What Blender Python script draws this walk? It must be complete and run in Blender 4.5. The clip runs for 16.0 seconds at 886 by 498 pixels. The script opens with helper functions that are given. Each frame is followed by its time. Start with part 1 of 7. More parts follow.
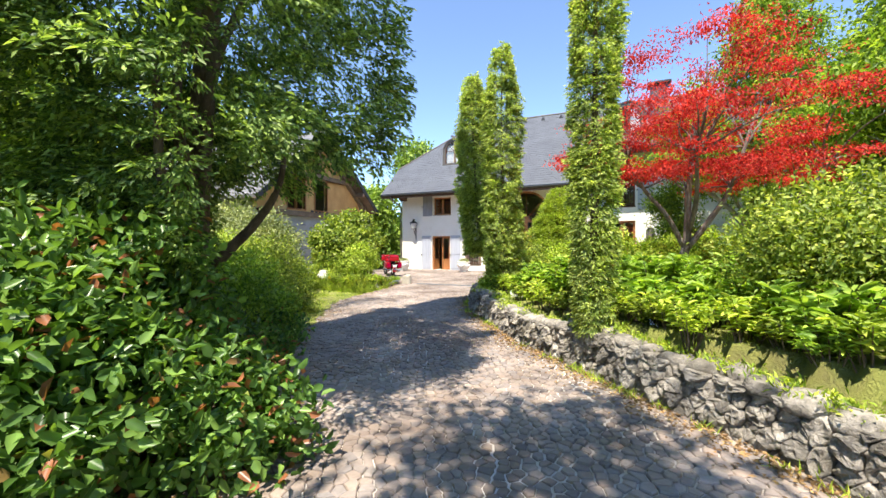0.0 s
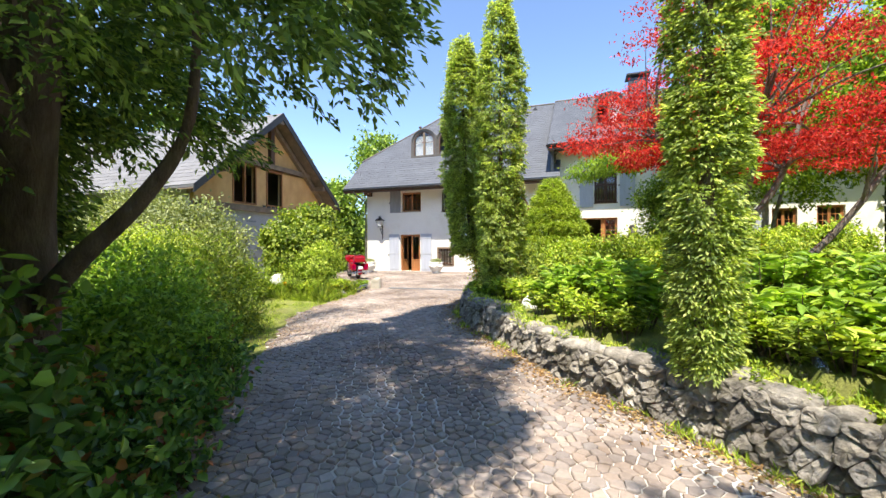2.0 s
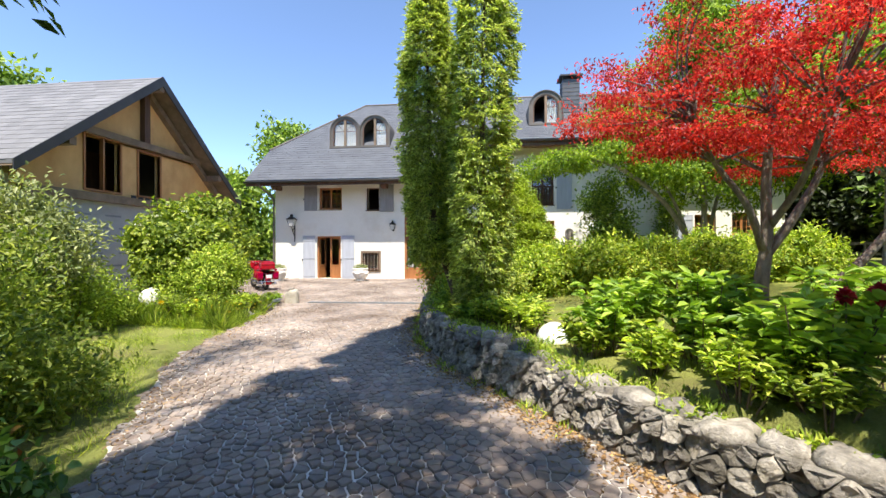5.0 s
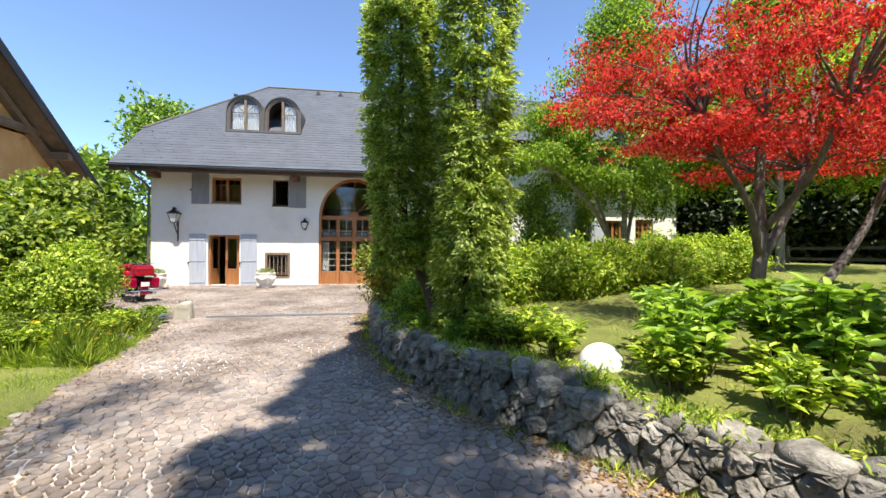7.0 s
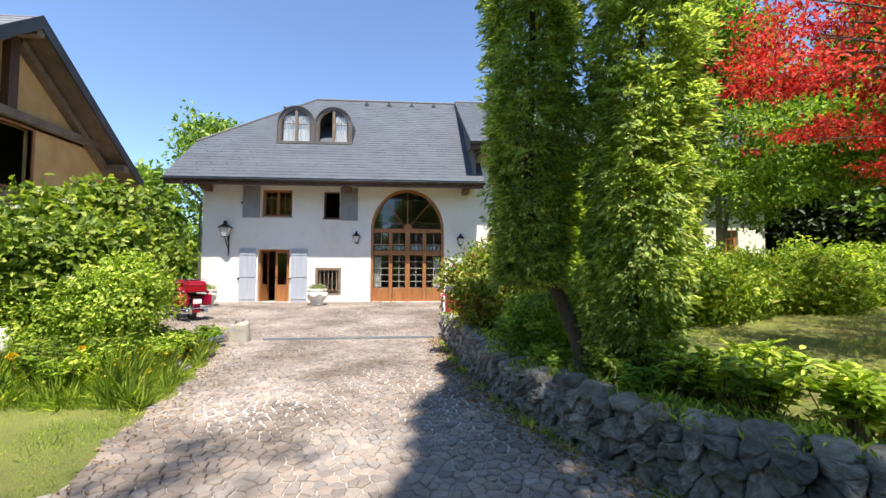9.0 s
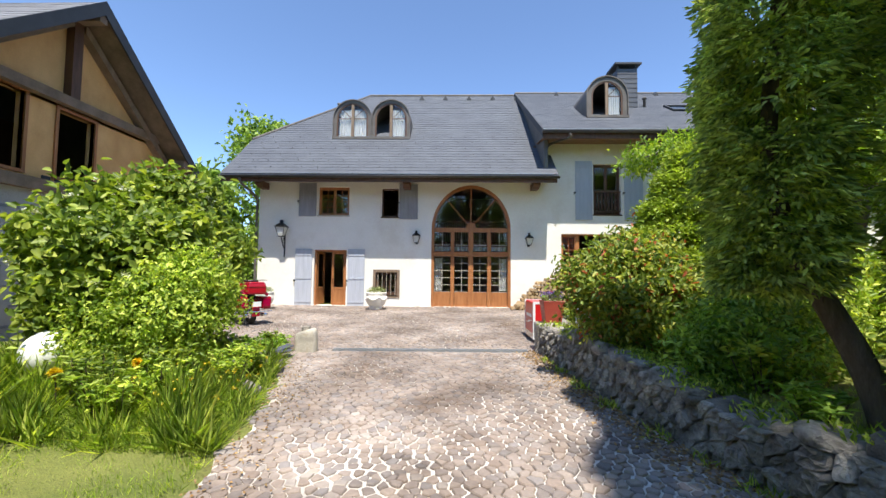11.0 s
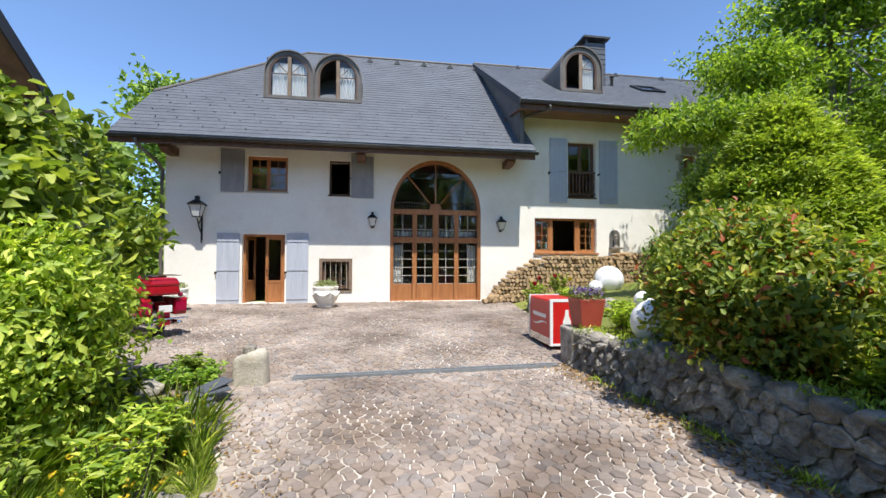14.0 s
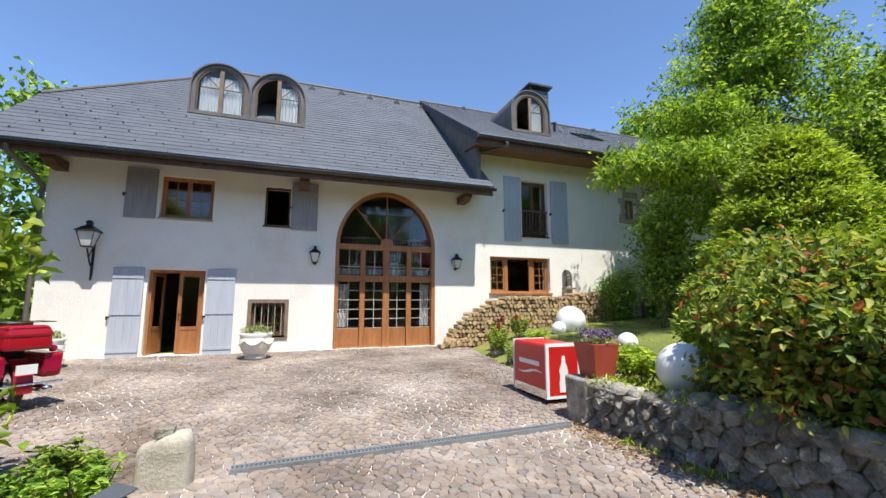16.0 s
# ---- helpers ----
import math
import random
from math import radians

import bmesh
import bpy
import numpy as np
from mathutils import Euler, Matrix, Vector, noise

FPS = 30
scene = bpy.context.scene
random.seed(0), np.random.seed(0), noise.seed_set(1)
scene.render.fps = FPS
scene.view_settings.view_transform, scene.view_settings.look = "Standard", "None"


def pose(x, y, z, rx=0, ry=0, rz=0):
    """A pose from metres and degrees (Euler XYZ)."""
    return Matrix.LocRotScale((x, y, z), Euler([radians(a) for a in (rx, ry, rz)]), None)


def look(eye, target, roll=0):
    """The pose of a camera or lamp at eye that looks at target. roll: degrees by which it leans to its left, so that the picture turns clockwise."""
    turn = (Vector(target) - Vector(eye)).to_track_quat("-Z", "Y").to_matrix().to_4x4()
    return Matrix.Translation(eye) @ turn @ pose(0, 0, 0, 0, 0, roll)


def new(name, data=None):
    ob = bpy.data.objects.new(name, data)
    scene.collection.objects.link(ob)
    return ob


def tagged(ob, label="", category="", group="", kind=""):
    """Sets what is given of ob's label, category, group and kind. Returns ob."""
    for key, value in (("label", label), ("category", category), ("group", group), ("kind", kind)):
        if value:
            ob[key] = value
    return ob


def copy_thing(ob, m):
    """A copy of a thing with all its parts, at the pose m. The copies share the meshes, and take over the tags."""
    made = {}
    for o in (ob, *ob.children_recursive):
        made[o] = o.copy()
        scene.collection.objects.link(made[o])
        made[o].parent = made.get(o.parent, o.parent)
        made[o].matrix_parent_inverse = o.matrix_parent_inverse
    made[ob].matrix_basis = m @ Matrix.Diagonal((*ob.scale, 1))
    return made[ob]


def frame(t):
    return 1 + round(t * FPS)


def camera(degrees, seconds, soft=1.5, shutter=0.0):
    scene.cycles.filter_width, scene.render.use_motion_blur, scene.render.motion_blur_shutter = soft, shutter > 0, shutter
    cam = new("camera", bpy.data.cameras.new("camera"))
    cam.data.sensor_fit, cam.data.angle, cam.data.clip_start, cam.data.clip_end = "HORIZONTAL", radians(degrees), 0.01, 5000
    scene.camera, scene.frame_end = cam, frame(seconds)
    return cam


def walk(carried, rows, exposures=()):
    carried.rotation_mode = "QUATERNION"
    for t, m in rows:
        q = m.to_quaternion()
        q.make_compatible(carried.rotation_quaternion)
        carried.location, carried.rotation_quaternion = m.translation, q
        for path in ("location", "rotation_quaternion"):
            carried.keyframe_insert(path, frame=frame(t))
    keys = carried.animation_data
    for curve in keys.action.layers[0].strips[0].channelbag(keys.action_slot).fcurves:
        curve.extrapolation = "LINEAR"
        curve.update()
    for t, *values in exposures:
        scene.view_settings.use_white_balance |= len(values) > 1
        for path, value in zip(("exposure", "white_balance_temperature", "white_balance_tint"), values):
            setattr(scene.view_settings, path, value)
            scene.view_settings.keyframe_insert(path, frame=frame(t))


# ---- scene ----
cam = camera(95.7, 16.0)
PATH = [
    (0, (1.089, 0.165, 1.776), (0.252, 1.981, 1.766), -0.0),
    (0.5, (0.72, 0.559, 1.76), (-0.082, 2.391, 1.746), -0.1),
    (1, (0.366, 0.962, 1.752), (-0.389, 2.813, 1.742), -0.1),
    (1.5, (0.039, 1.368, 1.76), (-0.665, 3.24, 1.75), -0.3),
    (2, (-0.269, 1.788, 1.752), (-0.923, 3.678, 1.74), -0.3),
    (2.5, (-0.56, 2.25, 1.766), (-1.174, 4.154, 1.753), -0.2),
    (3, (-0.871, 2.721, 1.78), (-1.463, 4.632, 1.768), -0.1),
    (3.5, (-1.182, 3.121, 1.8), (-1.749, 5.038, 1.793), 0.1),
    (4, (-1.444, 3.403, 1.803), (-1.942, 5.34, 1.803), 0.2),
    (4.5, (-1.664, 3.674, 1.814), (-2.037, 5.639, 1.814), 0.1),
    (5, (-1.865, 3.848, 1.814), (-2.081, 5.837, 1.814), -0.1),
    (5.2, (-1.932, 3.927, 1.817), (-2.089, 5.921, 1.814), -0.2),
    (7.3, (-3.288, 5.43, 1.793), (-2.963, 7.403, 1.815), 0.2),
    (7.5, (-3.386, 5.558, 1.792), (-3.052, 7.53, 1.821), 0.1),
    (8, (-3.648, 5.888, 1.754), (-3.326, 7.861, 1.8), 0.2),
    (8.5, (-3.901, 6.299, 1.757), (-3.648, 8.282, 1.82), 0.2),
    (9, (-4.137, 6.724, 1.751), (-3.999, 8.717, 1.843), 0.2),
    (9.5, (-4.39, 7.091, 1.731), (-4.361, 9.088, 1.838), 0.2),
    (10, (-4.633, 7.473, 1.711), (-4.671, 9.469, 1.824), 0.3),
    (10.2, (-4.748, 7.598, 1.68), (-4.8, 9.593, 1.809), 0.6),
    (12.3, (-5.814, 9.144, 1.666), (-5.829, 11.143, 1.722), 0.2),
    (12.5, (-5.909, 9.267, 1.689), (-5.892, 11.266, 1.738), 0.2),
    (13, (-6.078, 9.63, 1.703), (-5.971, 11.627, 1.738), 0.2),
    (13.5, (-6.226, 10.016, 1.71), (-6.016, 12.005, 1.744), 0.1),
    (14, (-6.358, 10.417, 1.723), (-6.05, 12.392, 1.772), 0.2),
    (14.5, (-6.481, 10.798, 1.738), (-6.083, 12.756, 1.824), 0.2),
    (15, (-6.675, 11.142, 1.708), (-6.179, 13.074, 1.857), 0.2),
    (15.5, (-6.851, 11.429, 1.69), (-6.266, 13.331, 1.897), 0.1),
    (16, (-6.957, 11.713, 1.666), (-6.3, 13.584, 1.925), -0.0),
]
walk(cam, [(t, look(eye, target, roll)) for t, eye, target, roll in PATH], exposures=[(0.0, 1.52, 7000, 10), (3.5, 1.46, 6950, 10), (5.0, 1.34, 6900, 10), (7.5, 1.24, 6750, 9), (10.0, 1.16, 6700, 9), (12.5, 1.0, 6450, 9), (16.0, 0.95, 6450, 9)])

# ---- world, sun ----
SUN_EL, SUN_AZ = radians(65.6), radians(9.0)
to_sun = Vector((math.sin(SUN_AZ) * math.cos(SUN_EL), -math.cos(SUN_AZ) * math.cos(SUN_EL), math.sin(SUN_EL)))
world = bpy.data.worlds.new("sky")
scene.world = world
world.use_nodes = True
wn = world.node_tree
sky = wn.nodes.new("ShaderNodeTexSky")
sky.sky_type, sky.sun_disc = "NISHITA", False
sky.sun_elevation, sky.sun_rotation = SUN_EL, math.pi + SUN_AZ
sky.altitude = 3000
sky.air_density, sky.dust_density, sky.ozone_density = 1.0, 0.1, 4.0
wn.nodes["Background"].inputs["Strength"].default_value = 0.15
wn.links.new(sky.outputs[0], wn.nodes["Background"].inputs["Color"])
sun = new("sun", bpy.data.lights.new("sun", "SUN"))
sun.data.energy, sun.data.angle, sun.data.color = 3.75, radians(0.55), (1.0, 0.95, 0.87)
sun.matrix_world = look(to_sun * 60, (0, 0, 0))

# ---- materials ----
def nodes_of(m):
    m.use_nodes = True
    return m.node_tree, m.node_tree.nodes["Principled BSDF"]


def ramp_node(nt, stops):
    r = nt.nodes.new("ShaderNodeValToRGB")
    els = r.color_ramp.elements
    while len(els) < len(stops):
        els.new(0.5)
    for e, (p, c) in zip(els, stops):
        e.position, e.color = p, (*c, 1)
    return r


def noise_node(nt, scale, detail=4.0, rough=0.55, coords=None, stretch=(1, 1, 1)):
    n = nt.nodes.new("ShaderNodeTexNoise")
    n.inputs["Scale"].default_value, n.inputs["Detail"].default_value, n.inputs["Roughness"].default_value = scale, detail, rough
    if coords is None:
        g = nt.nodes.new("ShaderNodeNewGeometry")
        coords = g.outputs["Position"]
    mp = nt.nodes.new("ShaderNodeMapping")
    mp.inputs["Scale"].default_value = stretch
    nt.links.new(coords, mp.inputs["Vector"])
    nt.links.new(mp.outputs[0], n.inputs["Vector"])
    return n


def mixed(nt, fac, a, b, mode="MIX"):
    n = nt.nodes.new("ShaderNodeMix")
    n.data_type, n.blend_type = "RGBA", mode
    for v, i in ((fac, 0), (a, 6), (b, 7)):
        if isinstance(v, (int, float)):
            n.inputs[i].default_value = v
        elif isinstance(v, tuple):
            n.inputs[i].default_value = (*v, 1)
        else:
            nt.links.new(v, n.inputs[i])
    return n.outputs[2]


def surface(name, c1, c2, scale=3.0, fine=40.0, rough=0.8, metal=0.0, bump=0.3, fine_amount=0.35, stretch=(1, 1, 1), stain=None, stain_scale=0.6, random=0.0, island=0.0, dist=0.01, spec=None, local=False, hues=None):
    """Two-scale variation: broad noise between c1 and c2, fine grain on top, bump from the grain."""
    m = bpy.data.materials.new(name)
    nt, b = nodes_of(m)
    coords = None
    if local:
        coords = nt.nodes.new("ShaderNodeTexCoord").outputs["Object"]
    broad = noise_node(nt, scale, 5, 0.6, coords, stretch)
    r = ramp_node(nt, [(0.32, c1), (0.68, c2)])
    nt.links.new(broad.outputs["Fac"], r.inputs[0])
    grain = noise_node(nt, fine, 6, 0.65, coords, stretch)
    gr = ramp_node(nt, [(0.25, (0.55, 0.55, 0.55)), (0.75, (1.35, 1.35, 1.35))])
    nt.links.new(grain.outputs["Fac"], gr.inputs[0])
    col = mixed(nt, fine_amount, r.outputs[0], gr.outputs[0], "MULTIPLY")
    if stain:
        st = noise_node(nt, stain_scale, 6, 0.7, coords)
        sr = ramp_node(nt, [(0.52, (0, 0, 0)), (0.66, (1, 1, 1))])
        nt.links.new(st.outputs["Fac"], sr.inputs[0])
        col = mixed(nt, sr.outputs[0], col, mixed(nt, 0.55, col, stain))
    if random or island:
        if island:
            rnd = nt.nodes.new("ShaderNodeNewGeometry").outputs["Random Per Island"]
        else:
            rnd = nt.nodes.new("ShaderNodeObjectInfo").outputs["Random"]
        amt = random or island
        rr = ramp_node(nt, hues or [(0.0, (1 - amt, 1 - amt, 1 - amt)), (1.0, (1 + amt * 0.8, 1 + amt * 0.8, 1 + amt * 0.8))])
        nt.links.new(rnd, rr.inputs[0])
        col = mixed(nt, 1.0, col, rr.outputs[0], "MULTIPLY")
    nt.links.new(col, b.inputs["Base Color"])
    b.inputs["Roughness"].default_value, b.inputs["Metallic"].default_value = rough, metal
    if spec is not None:
        b.inputs["Specular IOR Level"].default_value = spec
    if bump:
        bp = nt.nodes.new("ShaderNodeBump")
        bp.inputs["Strength"].default_value, bp.inputs["Distance"].default_value = bump, dist
        nt.links.new(grain.outputs["Fac"], bp.inputs["Height"])
        nt.links.new(bp.outputs[0], b.inputs["Normal"])
    return m


def leafy(name, dark, mid, light, trans=0.35, rough=0.5, tip=None, tip_share=0.0):
    """Leaves: tone varies leaf by leaf, light shines through."""
    m = bpy.data.materials.new(name)
    nt, b = nodes_of(m)
    g = nt.nodes.new("ShaderNodeNewGeometry")
    stops = [(0.0, dark), (0.5, mid), (0.93, light)]
    if tip:
        stops = [(0.0, dark), (0.45, mid), (max(0.5, 1 - tip_share - 0.03), light), (1 - tip_share, tip)]
    r = ramp_node(nt, stops)
    nt.links.new(g.outputs["Random Per Island"], r.inputs[0])
    n = noise_node(nt, 1.3, 3)
    nr = ramp_node(nt, [(0.3, (0.7, 0.74, 0.7)), (0.7, (1.2, 1.16, 1.1))])
    nt.links.new(n.outputs["Fac"], nr.inputs[0])
    col = mixed(nt, 0.8, r.outputs[0], nr.outputs[0], "MULTIPLY")
    n2 = noise_node(nt, 7.0, 2)
    nr2 = ramp_node(nt, [(0.34, (0.58, 0.62, 0.6)), (0.68, (1.4, 1.34, 1.2))])
    nt.links.new(n2.outputs["Fac"], nr2.inputs[0])
    col = mixed(nt, 0.8, col, nr2.outputs[0], "MULTIPLY")
    nt.links.new(col, b.inputs["Base Color"])
    b.inputs["Roughness"].default_value = rough
    b.inputs["Specular IOR Level"].default_value = 0.35
    t = nt.nodes.new("ShaderNodeBsdfTranslucent")
    warm = mixed(nt, 1.0, col, (1.25, 1.3, 0.55), "MULTIPLY") if not name.startswith("red") else mixed(nt, 1.0, col, (1.5, 0.9, 0.8), "MULTIPLY")
    nt.links.new(warm, t.inputs["Color"])
    mx = nt.nodes.new("ShaderNodeMixShader")
    mx.inputs[0].default_value = trans
    nt.links.new(b.outputs[0], mx.inputs[1])
    nt.links.new(t.outputs[0], mx.inputs[2])
    nt.links.new(mx.outputs[0], nt.nodes["Material Output"].inputs["Surface"])
    return m


def glassy(name, tint=(0.9, 0.95, 0.95)):
    m = bpy.data.materials.new(name)
    nt, b = nodes_of(m)
    tr = nt.nodes.new("ShaderNodeBsdfTransparent")
    tr.inputs[0].default_value = (*tint, 1)
    gl = nt.nodes.new("ShaderNodeBsdfGlossy")
    gl.inputs["Roughness"].default_value = 0.02
    lw = nt.nodes.new("ShaderNodeLayerWeight")
    pw = nt.nodes.new("ShaderNodeMath")
    pw.operation = "POWER"
    pw.inputs[1].default_value = 3.5
    nt.links.new(lw.outputs["Facing"], pw.inputs[0])
    fr = nt.nodes.new("ShaderNodeMath")
    fr.operation = "MULTIPLY_ADD"
    fr.inputs[1].default_value, fr.inputs[2].default_value = 0.45, 0.045
    nt.links.new(pw.outputs[0], fr.inputs[0])
    mx = nt.nodes.new("ShaderNodeMixShader")
    nt.links.new(fr.outputs[0], mx.inputs[0])
    nt.links.new(tr.outputs[0], mx.inputs[1])
    nt.links.new(gl.outputs[0], mx.inputs[2])
    nt.links.new(mx.outputs[0], nt.nodes["Material Output"].inputs["Surface"])
    return m


COBBLE_HUES = [(0.0, (0.68, 0.68, 0.70)), (0.25, (1.06, 1.00, 0.94)), (0.45, (0.86, 0.90, 0.95)), (0.62, (1.22, 1.16, 1.08)), (0.8, (0.92, 0.84, 0.77)), (1.0, (1.20, 1.22, 1.20))]
M = {}
M["plaster"] = surface("lime_plaster", (0.80, 0.77, 0.70), (0.88, 0.86, 0.81), 0.9, 18, 0.92, bump=0.35, fine_amount=0.12, stain=(0.66, 0.60, 0.50), stain_scale=0.45, dist=0.02)
M["slate"] = surface("roof_slate", (0.072, 0.08, 0.098), (0.10, 0.11, 0.13), 1.2, 30, 0.7, bump=0.25, fine_amount=0.3, island=0.05)
M["slate_one"] = surface("roof_slate_single", (0.072, 0.08, 0.098), (0.10, 0.11, 0.13), 1.2, 30, 0.7, bump=0.25, fine_amount=0.3, random=0.07)
M["barn_tile"] = surface("barn_tile", (0.15, 0.15, 0.16), (0.21, 0.21, 0.22), 0.8, 25, 0.8, bump=0.3, fine_amount=0.3, island=0.14)
M["zinc"] = surface("weathered_zinc", (0.10, 0.088, 0.078), (0.16, 0.142, 0.125), 2.0, 30, 0.6, 0.2, 0.15, 0.2)
M["gutter"] = surface("dark_gutter", (0.05, 0.045, 0.04), (0.085, 0.075, 0.065), 3, 40, 0.45, 0.3, 0.1, 0.2)
M["black_metal"] = surface("black_iron", (0.02, 0.02, 0.022), (0.045, 0.045, 0.045), 5, 60, 0.45, 0.6, 0.1, 0.2)
M["oak"] = surface("varnished_wood", (0.30, 0.115, 0.04), (0.44, 0.19, 0.07), 2.0, 26, 0.45, bump=0.2, fine_amount=0.45, stretch=(6, 6, 0.7))
M["oak_dark"] = surface("dark_wood", (0.075, 0.036, 0.02), (0.14, 0.07, 0.04), 2.0, 26, 0.6, bump=0.25, fine_amount=0.45, stretch=(6, 6, 0.7))
M["soffit"] = surface("soffit_boards", (0.15, 0.075, 0.04), (0.25, 0.13, 0.07), 1.5, 22, 0.6, bump=0.25, fine_amount=0.4, stretch=(0.7, 7, 7))
M["beam"] = surface("old_beam", (0.17, 0.12, 0.08), (0.28, 0.20, 0.14), 1.5, 20, 0.85, bump=0.4, fine_amount=0.45, stretch=(2, 2, 2))
M["shutter"] = surface("blue_grey_paint", (0.40, 0.43, 0.50), (0.48, 0.51, 0.58), 1.4, 24, 0.6, bump=0.12, fine_amount=0.12, stretch=(5, 5, 0.6))
M["shutter_worn"] = surface("weathered_grey_paint", (0.24, 0.24, 0.26), (0.33, 0.33, 0.35), 1.4, 24, 0.75, bump=0.2, fine_amount=0.25, stretch=(5, 5, 0.6))
M["glass"] = glassy("window_glass", (0.975, 0.985, 0.98))
M["dark_room"] = surface("shaded_interior_plaster", (0.22, 0.19, 0.15), (0.30, 0.26, 0.21), 0.8, 12, 0.9, bump=0.1, fine_amount=0.2)
M["room_floor"] = surface("interior_boards", (0.10, 0.06, 0.035), (0.17, 0.10, 0.06), 1.2, 16, 0.6, bump=0.1, fine_amount=0.3, stretch=(6, 0.8, 1))
M["curtain"] = surface("white_voile", (0.86, 0.86, 0.85), (0.92, 0.92, 0.91), 6, 60, 0.9, bump=0.05, fine_amount=0.08)
M["stone"] = surface("grey_limestone", (0.13, 0.117, 0.10), (0.44, 0.40, 0.345), 7.0, 38, 0.9, bump=0.9, fine_amount=0.65, stain=(0.15, 0.13, 0.085), stain_scale=3.2, random=0.4, dist=0.03)
M["stone_joined"] = surface("grey_limestone_joined", (0.13, 0.117, 0.10), (0.44, 0.40, 0.345), 7.0, 38, 0.9, bump=0.9, fine_amount=0.65, stain=(0.15, 0.13, 0.085), stain_scale=3.2, island=0.4, dist=0.03)
M["stone_rest"] = surface("shaded_recess_stone", (0.10, 0.095, 0.085), (0.17, 0.16, 0.145), 4.0, 30, 0.95, bump=0.8, fine_amount=0.5, dist=0.03)
M["stone_pale"] = surface("pale_limestone", (0.38, 0.35, 0.29), (0.52, 0.48, 0.40), 4.0, 34, 0.9, bump=0.7, fine_amount=0.4, stain=(0.34, 0.27, 0.15), stain_scale=3.0, dist=0.02)
M["cobble"] = surface("porphyry_cobble", (0.165, 0.132, 0.112), (0.40, 0.345, 0.31), 0.7, 30, 0.75, bump=0.5, fine_amount=0.4, island=0.36, hues=COBBLE_HUES, stain=(0.13, 0.085, 0.055), stain_scale=0.5, dist=0.01)
M["cobble_one"] = surface("porphyry_cobble_single", (0.165, 0.132, 0.112), (0.40, 0.345, 0.31), 0.7, 30, 0.75, bump=0.5, fine_amount=0.4, random=0.36, hues=COBBLE_HUES, stain=(0.13, 0.085, 0.055), stain_scale=0.5, dist=0.01)
M["mortar"] = surface("sandy_joint", (0.25, 0.19, 0.135), (0.78, 0.75, 0.70), 0.55, 24, 0.95, bump=0.5, fine_amount=0.35, stain=(0.30, 0.19, 0.10), stain_scale=0.8)
M["lawn"] = surface("mown_lawn", (0.16, 0.20, 0.035), (0.30, 0.31, 0.075), 0.8, 45, 0.95, bump=1.0, fine_amount=0.6, stain=(0.17, 0.13, 0.06), stain_scale=0.7, dist=0.04)
M["bark"] = surface("grey_bark", (0.20, 0.17, 0.14), (0.40, 0.36, 0.31), 4, 30, 0.95, bump=1.0, fine_amount=0.6, stretch=(3, 3, 0.7), dist=0.03)
M["bark_maple"] = surface("maple_bark", (0.11, 0.085, 0.07), (0.27, 0.23, 0.19), 4, 30, 0.95, bump=1.0, fine_amount=0.6, stretch=(3, 3, 0.7), dist=0.03)
M["bark_dark"] = surface("dark_bark", (0.10, 0.07, 0.05), (0.21, 0.155, 0.115), 4, 30, 0.95, bump=1.0, fine_amount=0.6, stretch=(3, 3, 0.6), dist=0.03)
M["osb"] = surface("raw_board", (0.62, 0.34, 0.125), (0.76, 0.46, 0.19), 1.2, 30, 0.8, bump=0.2, fine_amount=0.25, stretch=(1, 1.6, 1))
M["membrane"] = surface("grey_house_wrap", (0.33, 0.34, 0.36), (0.42, 0.43, 0.45), 1.0, 10, 0.7, bump=0.5, fine_amount=0.15, dist=0.04)
M["membrane_print"] = surface("faded_print", (0.20, 0.21, 0.25), (0.25, 0.26, 0.3), 2, 20, 0.8, bump=0, fine_amount=0.1)
M["fascia"] = surface("charcoal_fascia", (0.03, 0.032, 0.036), (0.05, 0.052, 0.056), 2, 30, 0.6, bump=0.1, fine_amount=0.2)
M["white_globe"] = surface("white_acrylic", (0.78, 0.78, 0.77), (0.86, 0.86, 0.85), 3, 30, 0.3, bump=0.0, fine_amount=0.06)
M["red_paint"] = surface("red_enamel", (0.50, 0.012, 0.014), (0.58, 0.02, 0.02), 2, 40, 0.28, bump=0.0, fine_amount=0.08)
M["white_paint"] = surface("white_enamel", (0.78, 0.78, 0.78), (0.85, 0.85, 0.84), 2, 40, 0.35, bump=0.0, fine_amount=0.06)
M["bike_red"] = surface("candy_red_lacquer", (0.30, 0.006, 0.014), (0.36, 0.01, 0.02), 2, 40, 0.12, bump=0.0, fine_amount=0.05)
M["chrome"] = surface("chrome", (0.75, 0.75, 0.76), (0.82, 0.82, 0.83), 4, 50, 0.08, 1.0, 0.0, 0.05)
M["rubber"] = surface("black_rubber", (0.018, 0.018, 0.018), (0.03, 0.03, 0.03), 8, 60, 0.8, bump=0.2, fine_amount=0.2)
M["seat_leather"] = surface("black_leather", (0.02, 0.018, 0.017), (0.035, 0.03, 0.03), 8, 90, 0.5, bump=0.3, fine_amount=0.2)
M["lens_red"] = surface("red_lens", (0.28, 0.0, 0.03), (0.34, 0.0, 0.04), 4, 50, 0.1, bump=0.0, fine_amount=0.05)
M["pot"] = surface("whitewashed_pot", (0.70, 0.67, 0.62), (0.82, 0.80, 0.76), 3, 30, 0.85, bump=0.3, fine_amount=0.2, stain=(0.5, 0.46, 0.38), stain_scale=3)
M["terracotta_red"] = surface("red_glazed_planter", (0.30, 0.045, 0.03), (0.40, 0.07, 0.045), 3, 30, 0.5, bump=0.15, fine_amount=0.2)
